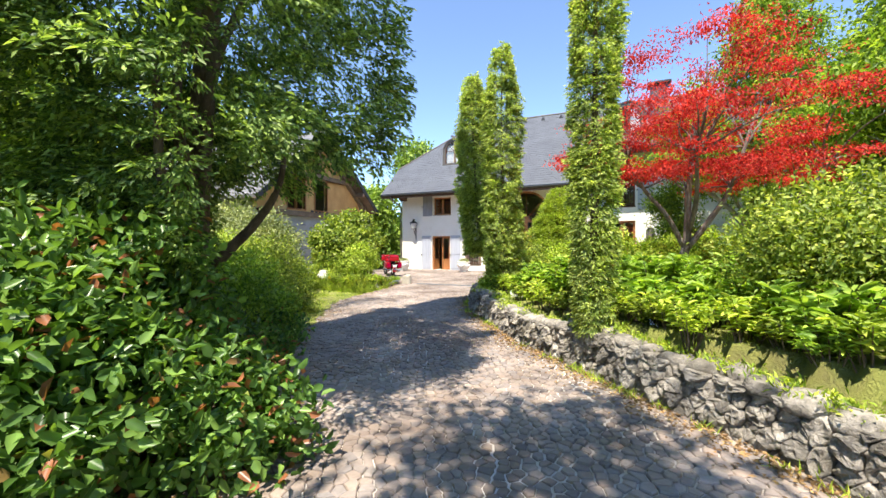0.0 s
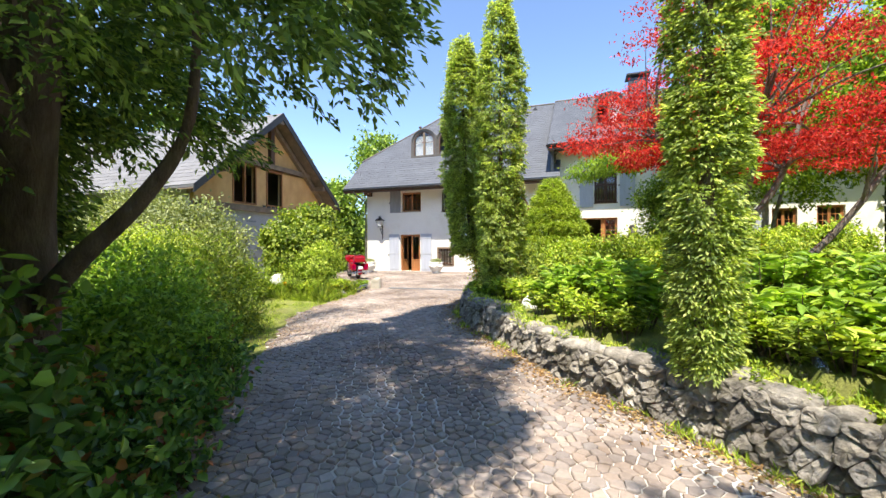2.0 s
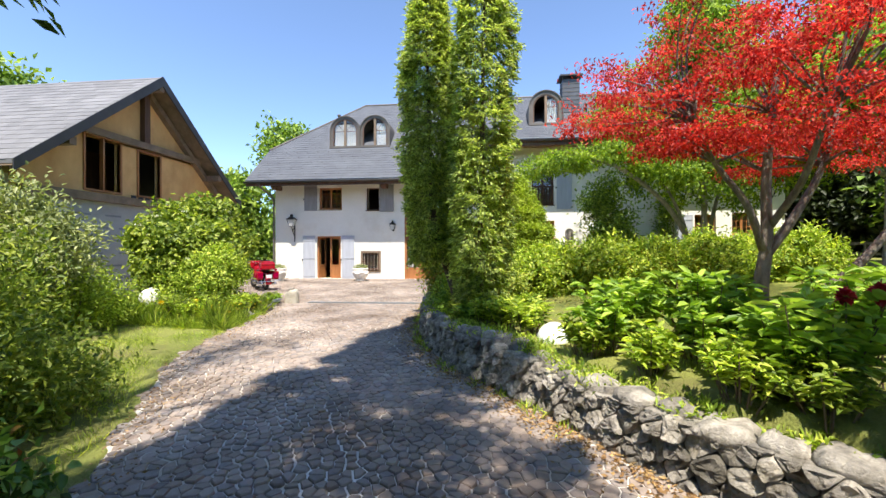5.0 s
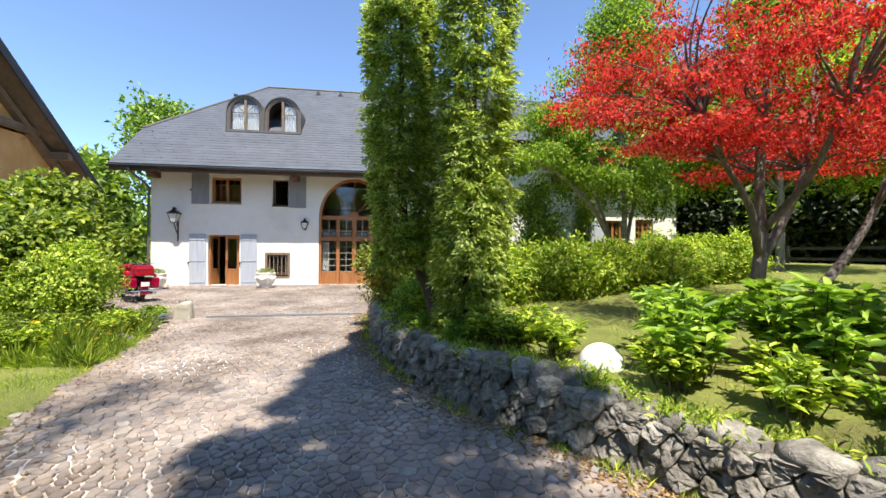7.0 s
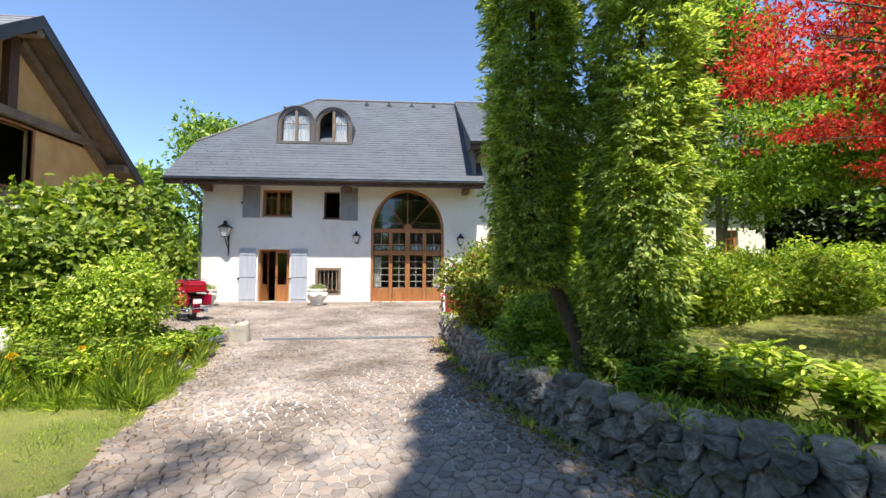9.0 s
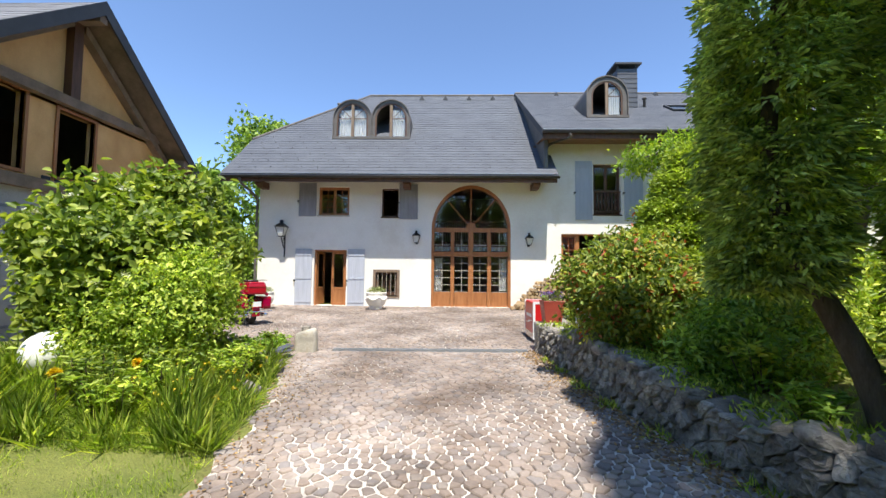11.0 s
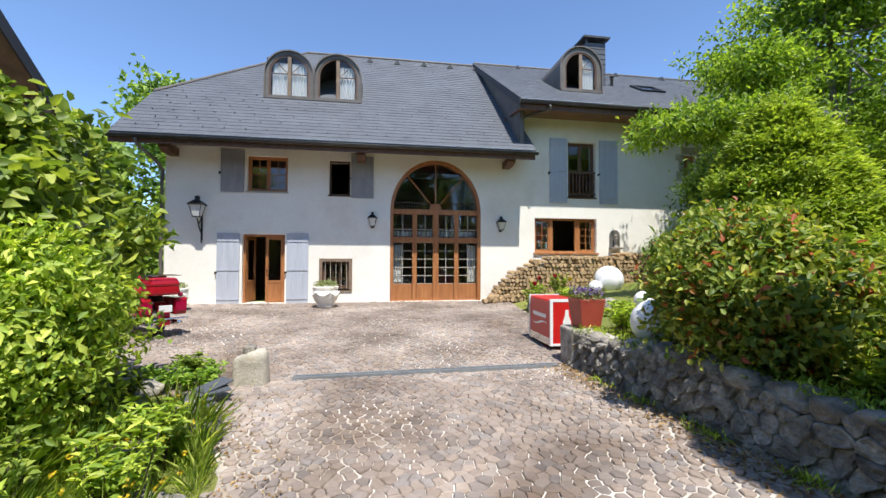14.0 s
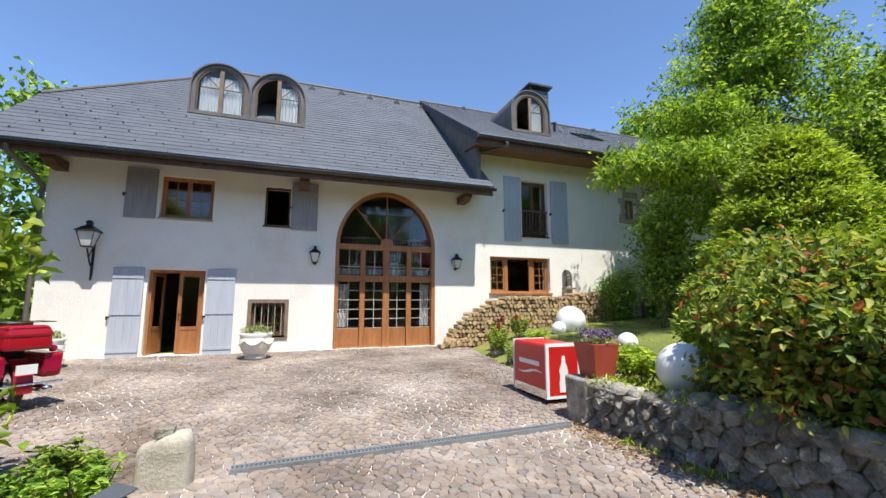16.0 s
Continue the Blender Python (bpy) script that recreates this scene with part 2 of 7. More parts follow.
M["soil"] = surface("dark_soil", (0.045, 0.032, 0.022), (0.09, 0.065, 0.045), 5, 40, 0.95, bump=0.8, fine_amount=0.5)
M["log_end"] = surface("cut_log_end", (0.36, 0.24, 0.13), (0.52, 0.38, 0.22), 6, 40, 0.85, bump=0.3, fine_amount=0.4, random=0.28)
M["steel"] = surface("galvanised_steel", (0.28, 0.30, 0.32), (0.36, 0.38, 0.40), 5, 50, 0.5, 0.6, 0.1, 0.2)
M["frosted"] = surface("frosted_glass", (0.55, 0.56, 0.55), (0.66, 0.67, 0.66), 4, 40, 0.25, bump=0.0, fine_amount=0.05)

L = {}
L["thuja"] = leafy("thuja_leaf", (0.07, 0.13, 0.045), (0.18, 0.29, 0.085), (0.46, 0.60, 0.19), 0.42)
L["cypress"] = leafy("cypress_leaf", (0.17, 0.24, 0.085), (0.40, 0.50, 0.16), (0.72, 0.78, 0.28), 0.5)
L["spruce"] = leafy("spruce_needle", (0.17, 0.25, 0.035), (0.32, 0.43, 0.065), (0.54, 0.64, 0.13), 0.35)
L["laurel"] = leafy("laurel_leaf", (0.05, 0.11, 0.03), (0.12, 0.24, 0.06), (0.28, 0.46, 0.115), 0.4, 0.32, (0.368, 0.149, 0.081), 0.05)
L["shrub"] = leafy("shrub_leaf", (0.101, 0.163, 0.030), (0.239, 0.336, 0.059), (0.480, 0.543, 0.115), 0.4)
L["yellow"] = leafy("yellow_green_leaf", (0.148, 0.246, 0.032), (0.359, 0.493, 0.067), (0.688, 0.760, 0.157), 0.4)
L["red_tip"] = leafy("tip_shrub_leaf", (0.099, 0.171, 0.037), (0.220, 0.302, 0.054), (0.483, 0.491, 0.110), 0.4, 0.5, (0.501, 0.135, 0.067), 0.055)
L["red"] = leafy("red_maple_leaf", (0.300, 0.020, 0.022), (0.550, 0.045, 0.045), (0.740, 0.120, 0.090), 0.5)
L["ash"] = leafy("ash_leaf", (0.085, 0.16, 0.025), (0.22, 0.345, 0.045), (0.47, 0.59, 0.10), 0.5)
L["wood"] = leafy("woodland_leaf", (0.088, 0.158, 0.035), (0.194, 0.315, 0.058), (0.421, 0.552, 0.117), 0.35)
L["peony"] = leafy("peony_leaf", (0.131, 0.248, 0.040), (0.273, 0.435, 0.070), (0.457, 0.622, 0.121), 0.4)
L["grass"] = leafy("grass_blade", (0.171, 0.273, 0.044), (0.40, 0.54, 0.095), (0.72, 0.78, 0.21), 0.5)
L["flower_white"] = leafy("white_petal", (0.600, 0.620, 0.550), (0.720, 0.740, 0.680), (0.800, 0.800, 0.800), 0.3)
L["flower_red"] = leafy("red_petal", (0.320, 0.010, 0.035), (0.450, 0.020, 0.060), (0.550, 0.050, 0.100), 0.3)
L["flower_violet"] = leafy("violet_petal", (0.100, 0.050, 0.260), (0.180, 0.100, 0.380), (0.300, 0.200, 0.500), 0.3)
L["flower_yellow"] = leafy("yellow_petal", (0.600, 0.420, 0.020), (0.700, 0.520, 0.030), (0.800, 0.620, 0.060), 0.3)
L["sedum"] = leafy("grey_green_leaf", (0.17, 0.21, 0.10), (0.32, 0.37, 0.18), (0.52, 0.56, 0.30), 0.3)
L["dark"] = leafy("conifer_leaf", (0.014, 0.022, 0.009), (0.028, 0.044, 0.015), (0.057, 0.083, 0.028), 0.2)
M["lace"] = surface("pale_bar_paint", (0.42, 0.38, 0.33), (0.52, 0.48, 0.42), 4, 40, 0.6, bump=0.0, fine_amount=0.1)
L["litter"] = leafy("dry_leaf", (0.16, 0.09, 0.045), (0.32, 0.19, 0.09), (0.5, 0.34, 0.17), 0.2)


# ---- building helpers ----
def thing(name, at, label, category, group="", turn=0.0, kind=""):
    ob = new(name)
    ob.matrix_world = pose(*at, 0, 0, turn)
    return tagged(ob, label, category, group, kind)


def part(name, bm, material, parent, label="", smooth=False):
    me = bpy.data.meshes.new(name)
    bm.to_mesh(me)
    bm.free()
    me.materials.append(material)
    if smooth:
        me.shade_smooth()
    ob = new(name, me)
    ob.parent = parent
    return tagged(ob, label)


def piece(name, me, parent, m=None):
    ob = new(name, me)
    ob.parent = parent
    if m is not None:
        ob.matrix_basis = m
    return ob


def box(bm, x0, x1, y0, y1, z0, z1, m=None):
    vs = [bm.verts.new((x, y, z)) for x in (x0, x1) for y in (y0, y1) for z in (z0, z1)]
    if m is not None:
        for v in vs:
            v.co = m @ v.co
    for f in ((0, 1, 3, 2), (4, 6, 7, 5), (0, 4, 5, 1), (2, 3, 7, 6), (0, 2, 6, 4), (1, 5, 7, 3)):
        bm.faces.new([vs[i] for i in f])
    return vs


def soft_box(x0, x1, y0, y1, z0, z1, r=0.01, seg=2):
    bm = bmesh.new()
    box(bm, x0, x1, y0, y1, z0, z1)
    bmesh.ops.bevel(bm, geom=bm.edges[:], offset=r, segments=seg, affect="EDGES", profile=0.5)
    return bm


def prism(bm, outline, y0, y1):
    """A closed outline in x, z pushed through from y0 to y1."""
    a = [bm.verts.new((x, y0, z)) for x, z in outline]
    b = [bm.verts.new((x, y1, z)) for x, z in outline]
    n = len(outline)
    bm.faces.new(a)
    bm.faces.new(b[::-1])
    for i in range(n):
        bm.faces.new((a[i], b[i], b[(i + 1) % n], a[(i + 1) % n]))


def rings(bm, loops, caps=True):
    """Skins a row of closed loops of equal length."""
    vs = [[bm.verts.new(p) for p in loop] for loop in loops]
    n = len(loops[0])
    for a, b in zip(vs, vs[1:]):
        for i in range(n):
            bm.faces.new((a[i], a[(i + 1) % n], b[(i + 1) % n], b[i]))
    if caps:
        bm.faces.new(vs[0][::-1])
        bm.faces.new(vs[-1])


def lathe(bm, profile, n=20, at=(0, 0, 0), wob=0.0):
    loops = []
    for r, z in profile:
        loops.append([(at[0] + r * (1 + wob * math.sin(5 * a + z * 9)) * math.cos(a), at[1] + r * (1 + wob * math.sin(5 * a + z * 9)) * math.sin(a), at[2] + z) for a in (2 * math.pi * k / n for k in range(n))])
    rings(bm, loops)


def tube(bm, pts, radii, n=8):
    """A round, tapering limb through points."""
    pts = [Vector(p) for p in pts]
    if isinstance(radii, (int, float)):
        radii = [radii] * len(pts)
    loops, up = [], Vector((0.31, 0.17, 0.93))
    for i, p in enumerate(pts):
        d = (pts[min(i + 1, len(pts) - 1)] - pts[max(i - 1, 0)]).normalized()
        s = d.cross(up)
        if s.length < 0.05:
            s = d.cross(Vector((1, 0, 0)))
        s.normalize()
        t = s.cross(d)
        loops.append([p + (s * math.cos(a) + t * math.sin(a)) * radii[i] for a in (2 * math.pi * k / n for k in range(n))])
    rings(bm, loops)


def curve_pts(pts, n=10):
    """A smooth run through a few points."""
    pts = [Vector(p) for p in pts]
    ext = [pts[0] * 2 - pts[1]] + pts + [pts[-1] * 2 - pts[-2]]
    out = []
    for i in range(1, len(ext) - 2):
        p0, p1, p2, p3 = ext[i - 1:i + 3]
        for k in range(n):
            t = k / n
            out.append(0.5 * ((2 * p1) + (p2 - p0) * t + (2 * p0 - 5 * p1 + 4 * p2 - p3) * t * t + (3 * p1 - p0 - 3 * p2 + p3) * t ** 3))
    out.append(pts[-1])
    return out


def unit(a):
    return a / np.maximum(np.linalg.norm(a, axis=-1, keepdims=True), 1e-9)


def leaf_object(name, c, d, length, width, material, parent, label="", seed=0, fold=0.25, face=None, oval=False):
    """Many folded leaves in one mesh: c places, d directions, lengths and widths per leaf."""
    rs = np.random.RandomState(seed)
    n = len(c)
    d = unit(d)
    up_ = np.array([0, 0, 1.0]) if face is None else face
    s = unit(np.cross(d, unit(rs.normal(size=(n, 3)) * 0.5 + up_)))
    u = np.cross(s, d)
    length = np.broadcast_to(length, (n,))[:, None] * rs.uniform(0.7, 1.3, (n, 1))
    width = np.broadcast_to(width, (n,))[:, None] * rs.uniform(0.75, 1.25, (n, 1))
    if oval:
        v = np.empty((n, 6, 3))
        side = s * width * 0.5 + u * width * fold
        for i, p in enumerate((c, c + d * length * 0.28 + side, c + d * length * 0.66 + side * 0.8, c + d * length - u * length * 0.14, c + d * length * 0.66 - s * width * 0.4 + u * width * fold * 0.8, c + d * length * 0.28 - s * width * 0.5 + u * width * fold)):
            v[:, i] = p
        idx = (np.arange(n)[:, None] * 6 + np.array([0, 1, 2, 3, 0, 3, 4, 5])[None, :]).ravel()
        return leaf_mesh(name, v.reshape(-1, 3), idx, n * 2, 4, material, parent, label)
    v = np.empty((n, 4, 3))
    v[:, 0] = c
    v[:, 1] = c + d * length * 0.45 + s * width * 0.5 + u * width * fold
    v[:, 2] = c + d * length - u * length * 0.12
    v[:, 3] = c + d * length * 0.45 - s * width * 0.5 + u * width * fold
    idx = (np.arange(n)[:, None] * 4 + np.array([0, 1, 2, 0, 2, 3])[None, :]).ravel()
    return leaf_mesh(name, v.reshape(-1, 3), idx, n * 2, 3, material, parent, label)


def leaf_mesh(name, v, idx, faces, corners, material, parent, label):
    me = bpy.data.meshes.new(name)
    me.vertices.add(len(v))
    me.vertices.foreach_set("co", v.astype(np.float32).ravel())
    me.loops.add(len(idx))
    me.loops.foreach_set("vertex_index", idx.astype(np.int32))
    me.polygons.add(faces)
    me.polygons.foreach_set("loop_start", np.arange(0, faces * corners, corners, dtype=np.int32))
    me.update(calc_edges=True)
    me.materials.append(material)
    ob = new(name, me)
    ob.parent = parent
    return tagged(ob, label)


def crown(blobs, clumps, per, spread, seed, inner=0.25, stretch=(1, 1, 1), lump=0.18):
    """Leaf places and outward directions: tufts sit on and in lumpy ellipsoids (centre, radii)."""
    rs = np.random.RandomState(seed)
    blobs = [(np.array(c, float), np.array(r, float)) for c, r in blobs]
    w = np.array([np.prod(r) ** 0.667 for _, r in blobs])
    pick = rs.choice(len(blobs), clumps, p=w / w.sum())
    cc, rr = np.array([blobs[i][0] for i in pick]), np.array([blobs[i][1] for i in pick])
    v = unit(rs.normal(size=(clumps, 3)))
    k = 1 + lump * (np.sin(v[:, 0] * 5 + pick) * np.cos(v[:, 1] * 6 + pick * 2) + np.sin(v[:, 2] * 7 + pick * 3) * 0.7) + rs.normal(0, 0.05, clumps)
    depth = np.where(rs.rand(clumps) < inner, rs.uniform(0.35, 0.9, clumps), rs.uniform(0.88, 1.04, clumps))
    centre = cc + v * rr * (k * depth)[:, None]
    out = unit(v / rr)
    c = np.repeat(centre, per, 0) + rs.normal(size=(clumps * per, 3)) * spread * np.array(stretch)
    d = np.repeat(out, per, 0)
    return c, d, rs


def sprays(c, d0, per, length, width, rs, up=(0, 0, 1.0), loose=0.7):
    """Flat feathery fans: each starts at c and runs along d0, with side shoots."""
    n = len(c)
    d0 = unit(d0)
    s0 = unit(np.cross(d0, unit(rs.normal(size=(n, 3)) * loose + np.array(up))))
    n0 = np.cross(s0, d0)
    u = np.sqrt(rs.rand(n, per))[..., None]
    w = rs.uniform(-1, 1, (n, per))[..., None]
    C = c[:, None] + d0[:, None] * u * length + s0[:, None] * w * u * width - np.array([0, 0, 0.25]) * (u * u) * length * 0.4 + rs.normal(size=(n, per, 3)) * 0.012
    D = d0[:, None] + s0[:, None] * w * 1.1 + rs.normal(size=(n, per, 3)) * 0.22
    F = np.broadcast_to(n0[:, None], C.shape)
    return C.reshape(-1, 3), D.reshape(-1, 3), F.reshape(-1, 3)


# ---- plan ----
GY, GZ = (-6, 0, 8, 12, 16, 20, 24, 30), (0.16, 0.17, 0.2, 0.165, 0.085, 0.16, 0.27, 0.3)
WALL_Y = (-6, 1.0, 3.0, 4.27, 5.09, 6.08, 6.73, 7.8, 8.5, 9.3, 10.8, 12.5, 14.2, 15.5, 16.5)
WALL_X = (9.5, 4.6, 2.95, 1.83, 1.03, 0.1, -0.57, -1.25, -1.75, -2.35, -2.95, -3.28, -3.36, -3.42, -3.5)
BORD_Y, BORD_X = (16.5, 17.4, 20.0, 22.5, 24.0), (-2.75, -2.7, -2.35, -2.1, -1.9)
LEFT_Y = (-6, 0, 1.9, 3.86, 5.0, 6.3, 7.6, 9.0, 10.6, 12.4, 13.7, 15.2, 15.8, 16.2, 16.6)
LEFT_X = (2.2, -0.55, -1.6, -3.05, -3.95, -4.65, -5.45, -6.35, -6.9, -7.2, -7.6, -8.1, -9.0, -12.5, -19.5)


def right_edge(y):
    return np.where(np.asarray(y) < 16.5, np.interp(y, WALL_Y, WALL_X), np.interp(y, BORD_Y, BORD_X))


def left_edge(y):
    return np.interp(y, LEFT_Y, LEFT_X)


def ground_z(x, y):
    """Height of the ground: the drive, the raised garden behind the wall, the meadow."""
    x, y = np.asarray(x, float), np.asarray(y, float)
    base = np.interp(y, GY, GZ)
    d = x - right_edge(y) - 0.22
    garden = 0.60 + 0.058 * np.clip(x + 3, 0, 14) + 0.03 * np.sin(x * 1.1) * np.cos(y * 0.9)
    soft = np.where(y < 16.5, 0.12, 1.6)
    k = np.clip(d / soft, 0, 1)
    dl = np.clip(left_edge(y) - x, 0, 6)
    meadow = 0.05 * np.clip(dl, 0, 1.5) + 0.05 * np.sin(x * 1.7) * np.sin(y * 1.3) * np.clip(dl, 0, 1)
    under = np.where((x > left_edge(y) + 0.15) & (d < -0.2) & (y < 24.3) & (y > -5), 0.04, 0.0)
    return base * (1 - k) + garden * k + np.where(y > 16, 0, meadow) - under


def grid_mesh(name, xs, ys, zf, keep=None):
    X, Y = np.meshgrid(xs, ys)
    Z = zf(X, Y)
    nx = len(xs)
    co = np.stack([X, Y, Z], -1).reshape(-1, 3)
    j, i = np.meshgrid(np.arange(len(ys) - 1), np.arange(nx - 1), indexing="ij")
    f = np.stack([j * nx + i, j * nx + i + 1, (j + 1) * nx + i + 1, (j + 1) * nx + i], -1).reshape(-1, 4)
    if keep is not None:
        f = f[keep(co[f].mean(1))]
    me = bpy.data.meshes.new(name)
    me.from_pydata(co.tolist(), [], f.tolist())
    me.shade_smooth()
    return me


far_x = np.array([-600, -300, -150, -80, -50, -35, -27])
xs = np.concatenate([far_x, np.arange(-22, 16.01, 0.22), [19, 24, 32, 50, 80, 150, 300, 600]])
ys = np.concatenate([[-600, -300, -150, -80, -50, -30, -20, -13, -9], np.arange(-6, 27.01, 0.22), [30, 36, 45, 60, 80, 150, 300, 600]])
me = grid_mesh("ground", xs, ys, ground_z)
me.materials.append(M["lawn"])
tagged(new("ground", me), "mown lawn and meadow around the drive", "lawn", kind="structure")


# the drive's bed runs from edge to edge, row by row
rows_y = np.concatenate([np.arange(-5.6, 15.0, 0.2), np.arange(15.0, 16.8, 0.06), np.arange(16.8, 24.06, 0.2), [24.06]])
lft = left_edge(rows_y) - 0.05 + 0.05 * np.sin(rows_y * 7) + 0.03 * np.sin(rows_y * 17)
rgt = right_edge(rows_y) + 0.1
co, fc, NC = [], [], 40
for y_, a_, b_ in zip(rows_y, lft, rgt):
    for k in range(NC + 1):
        co.append((a_ + (b_ - a_) * k / NC, y_, float(np.interp(y_, GY, GZ)) + (0.007 if 0 < k < NC else -0.03)))
for j in range(len(rows_y) - 1):
    for k in range(NC):
        i = j * (NC + 1) + k
        fc.append((i, i + 1, i + NC + 2, i + NC + 1))
me = bpy.data.meshes.new("drive")
me.from_pydata(co, [], fc)
me.shade_smooth()
me.materials.append(M["mortar"])
drive = tagged(new("drive", me), "cobbled drive and courtyard with pale sandy joints", "driveway", kind="structure")


# ---- house ----
FY = 24.05
house = thing("house", (0, 0, 0), "long white plastered farmhouse with a slate roof", "house")


def wall_with_openings(bm, x0, x1, z0, z1, y0, y1, holes):
    """A wall slab from y0 (front) to y1, with rectangular holes (x0, x1, z0, z1) through it."""
    xs_ = sorted({x0, x1, *[h[0] for h in holes], *[h[1] for h in holes]})
    zs_ = sorted({z0, z1, *[h[2] for h in holes], *[h[3] for h in holes]})
    xs_, zs_ = [x for x in xs_ if x0 <= x <= x1], [z for z in zs_ if z0 <= z <= z1]

    def solid(i, j):
        if not (0 <= i < len(xs_) - 1 and 0 <= j < len(zs_) - 1):
            return False
        cx, cz = (xs_[i] + xs_[i + 1]) / 2, (zs_[j] + zs_[j + 1]) / 2
        return not any(h[0] < cx < h[1] and h[2] < cz < h[3] for h in holes)

    cache = {}

    def vert(i, j, y):
        if (i, j, y) not in cache:
            cache[(i, j, y)] = bm.verts.new((xs_[i], y, zs_[j]))
        return cache[(i, j, y)]

    for i in range(len(xs_) - 1):
        for j in range(len(zs_) - 1):
            if not solid(i, j):
                continue
            bm.faces.new((vert(i, j, y0), vert(i + 1, j, y0), vert(i + 1, j + 1, y0), vert(i, j + 1, y0)))
            bm.faces.new((vert(i, j, y1), vert(i, j + 1, y1), vert(i + 1, j + 1, y1), vert(i + 1, j, y1)))
            for di, dj, a, b in ((-1, 0, (0, 0), (0, 1)), (1, 0, (1, 1), (1, 0)), (0, -1, (1, 0), (0, 0)), (0, 1, (0, 1), (1, 1))):
                if not solid(i + di, j + dj):
                    bm.faces.new((vert(i + a[0], j + a[1], y0), vert(i + b[0], j + b[1], y0), vert(i + b[0], j + b[1], y1), vert(i + a[0], j + a[1], y1)))


DOOR = (-10.72, -9.42, 0.28, 2.49)
W1, W2 = (-10.61, -9.36, 3.88, 5.03), (-8.05, -7.37, 3.83, 4.98)
SMALL = (-8.24, -7.38, 0.72, 1.62)
AX0, AX1, SPRING, ATOP = -6.04, -2.90, 3.34, 5.12
KIT, BAL = (-0.92, 1.46, 1.96, 3.2), (0.36, 1.44, 3.98, 6.0)
UPPER = (5.05, 5.6, 4.9, 5.72)
RDOOR, RWIN = (7.95, 8.9, 1.2, 3.42), (9.6, 10.6, 2.45, 3.5)
NICHE = (1.96, 2.38, 2.16, 2.6)
WALL_TOP_L, WALL_TOP_R = 5.75, 7.35
bm = bmesh.new()
holes_l = [DOOR, W1, W2, SMALL, (AX0, AX1, 0.28, ATOP + 0.06)]
wall_with_openings(bm, -13.0, -1.75, -0.3, WALL_TOP_L, FY, FY + 0.5, holes_l)
# spandrels round the arch
cx, ra, rb = (AX0 + AX1) / 2, (AX1 - AX0) / 2, ATOP - SPRING
for s in (-1, 1):
    pts = [(cx + s * ra * math.cos(a), SPRING + rb * math.sin(a)) for a in (math.pi / 2 * k / 14 for k in range(15))]
    out = [(cx + s * ra, ATOP + 0.06)] + ([(x, z) for x, z in pts] + [(cx, ATOP + 0.06)])
    for a, b in zip(out[1:], out[2:]):
        q = [(a[0], a[1]), (b[0], b[1]), (b[0], ATOP + 0.06), (a[0], ATOP + 0.06)]
        if abs(q[0][0] - q[1][0]) < 1e-5:
            continue
        prism(bm, q, FY, FY + 0.5)
bmesh.ops.remove_doubles(bm, verts=bm.verts[:], dist=1e-4)
bmesh.ops.recalc_face_normals(bm, faces=bm.faces[:])
part("wall", bm, M["plaster"], house)
bm = bmesh.new()
wall_with_openings(bm, -1.75, 11.9, -0.3, WALL_TOP_R, FY, FY + 0.5, [KIT, BAL, UPPER, RDOOR, RWIN])
bmesh.ops.recalc_face_normals(bm, faces=bm.faces[:])
part("wall", bm, M["plaster"], house)
# sides, back and the step between the two roofs
bm = bmesh.new()
box(bm, -13.0, -12.5, FY + 0.5, 35.0, -0.3, 5.7)
v = [bm.verts.new(p) for p in ((-13.0, FY, 5.7), (-13.0, 35.0, 5.7), (-13.0, 33.0, 7.3), (-13.0, 26.2, 7.3), (-12.5, FY, 5.7), (-12.5, 35.0, 5.7), (-12.5, 33.0, 7.3), (-12.5, 26.2, 7.3))]
for f in ((0, 1, 2, 3), (4, 7, 6, 5), (0, 3, 7, 4), (3, 2, 6, 7), (2, 1, 5, 6)):
    bm.faces.new([v[i] for i in f])
part("wall", bm, M["plaster"], house)
bm = bmesh.new()
box(bm, 11.4, 11.9, FY + 0.5, 35.0, -0.3, 7.3)
v = [bm.verts.new(p) for p in ((11.4, FY, 7.3), (11.4, 35.0, 7.3), (11.4, 29.5, 10.9), (11.9, FY, 7.3), (11.9, 35.0, 7.3), (11.9, 29.5, 10.9))]
for f in ((0, 1, 2), (5, 4, 3), (0, 2, 5, 3), (2, 1, 4, 5)):
    bm.faces.new([v[i] for i in f])
part("wall", bm, M["plaster"], house)
bm = bmesh.new()
box(bm, -13.0, 11.9, 35.0, 35.4, -0.3, 6.5)
part("wall", bm, M["plaster"], house)
# rooms behind the openings; the dimness indoors is put into the dark wall colour
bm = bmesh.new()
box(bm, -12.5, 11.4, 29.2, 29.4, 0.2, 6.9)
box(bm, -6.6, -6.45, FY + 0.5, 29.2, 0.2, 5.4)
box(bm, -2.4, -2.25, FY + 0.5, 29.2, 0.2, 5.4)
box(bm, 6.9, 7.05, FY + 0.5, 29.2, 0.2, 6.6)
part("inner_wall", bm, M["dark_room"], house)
bm = bmesh.new()
box(bm, -12.5, 11.4, FY + 0.5, 29.2, 0.1, 0.27)
box(bm, -12.5, -6.6, FY + 0.5, 29.2, 3.3, 3.5)
box(bm, -2.25, 11.4, FY + 0.5, 29.2, 3.6, 3.8)
box(bm, -12.5, -1.9, FY + 0.5, 29.2, 5.5, 5.62)
box(bm, -1.9, 11.4, FY + 0.5, 29.2, 6.75, 6.9)
part("inner_floor", bm, M["room_floor"], house)

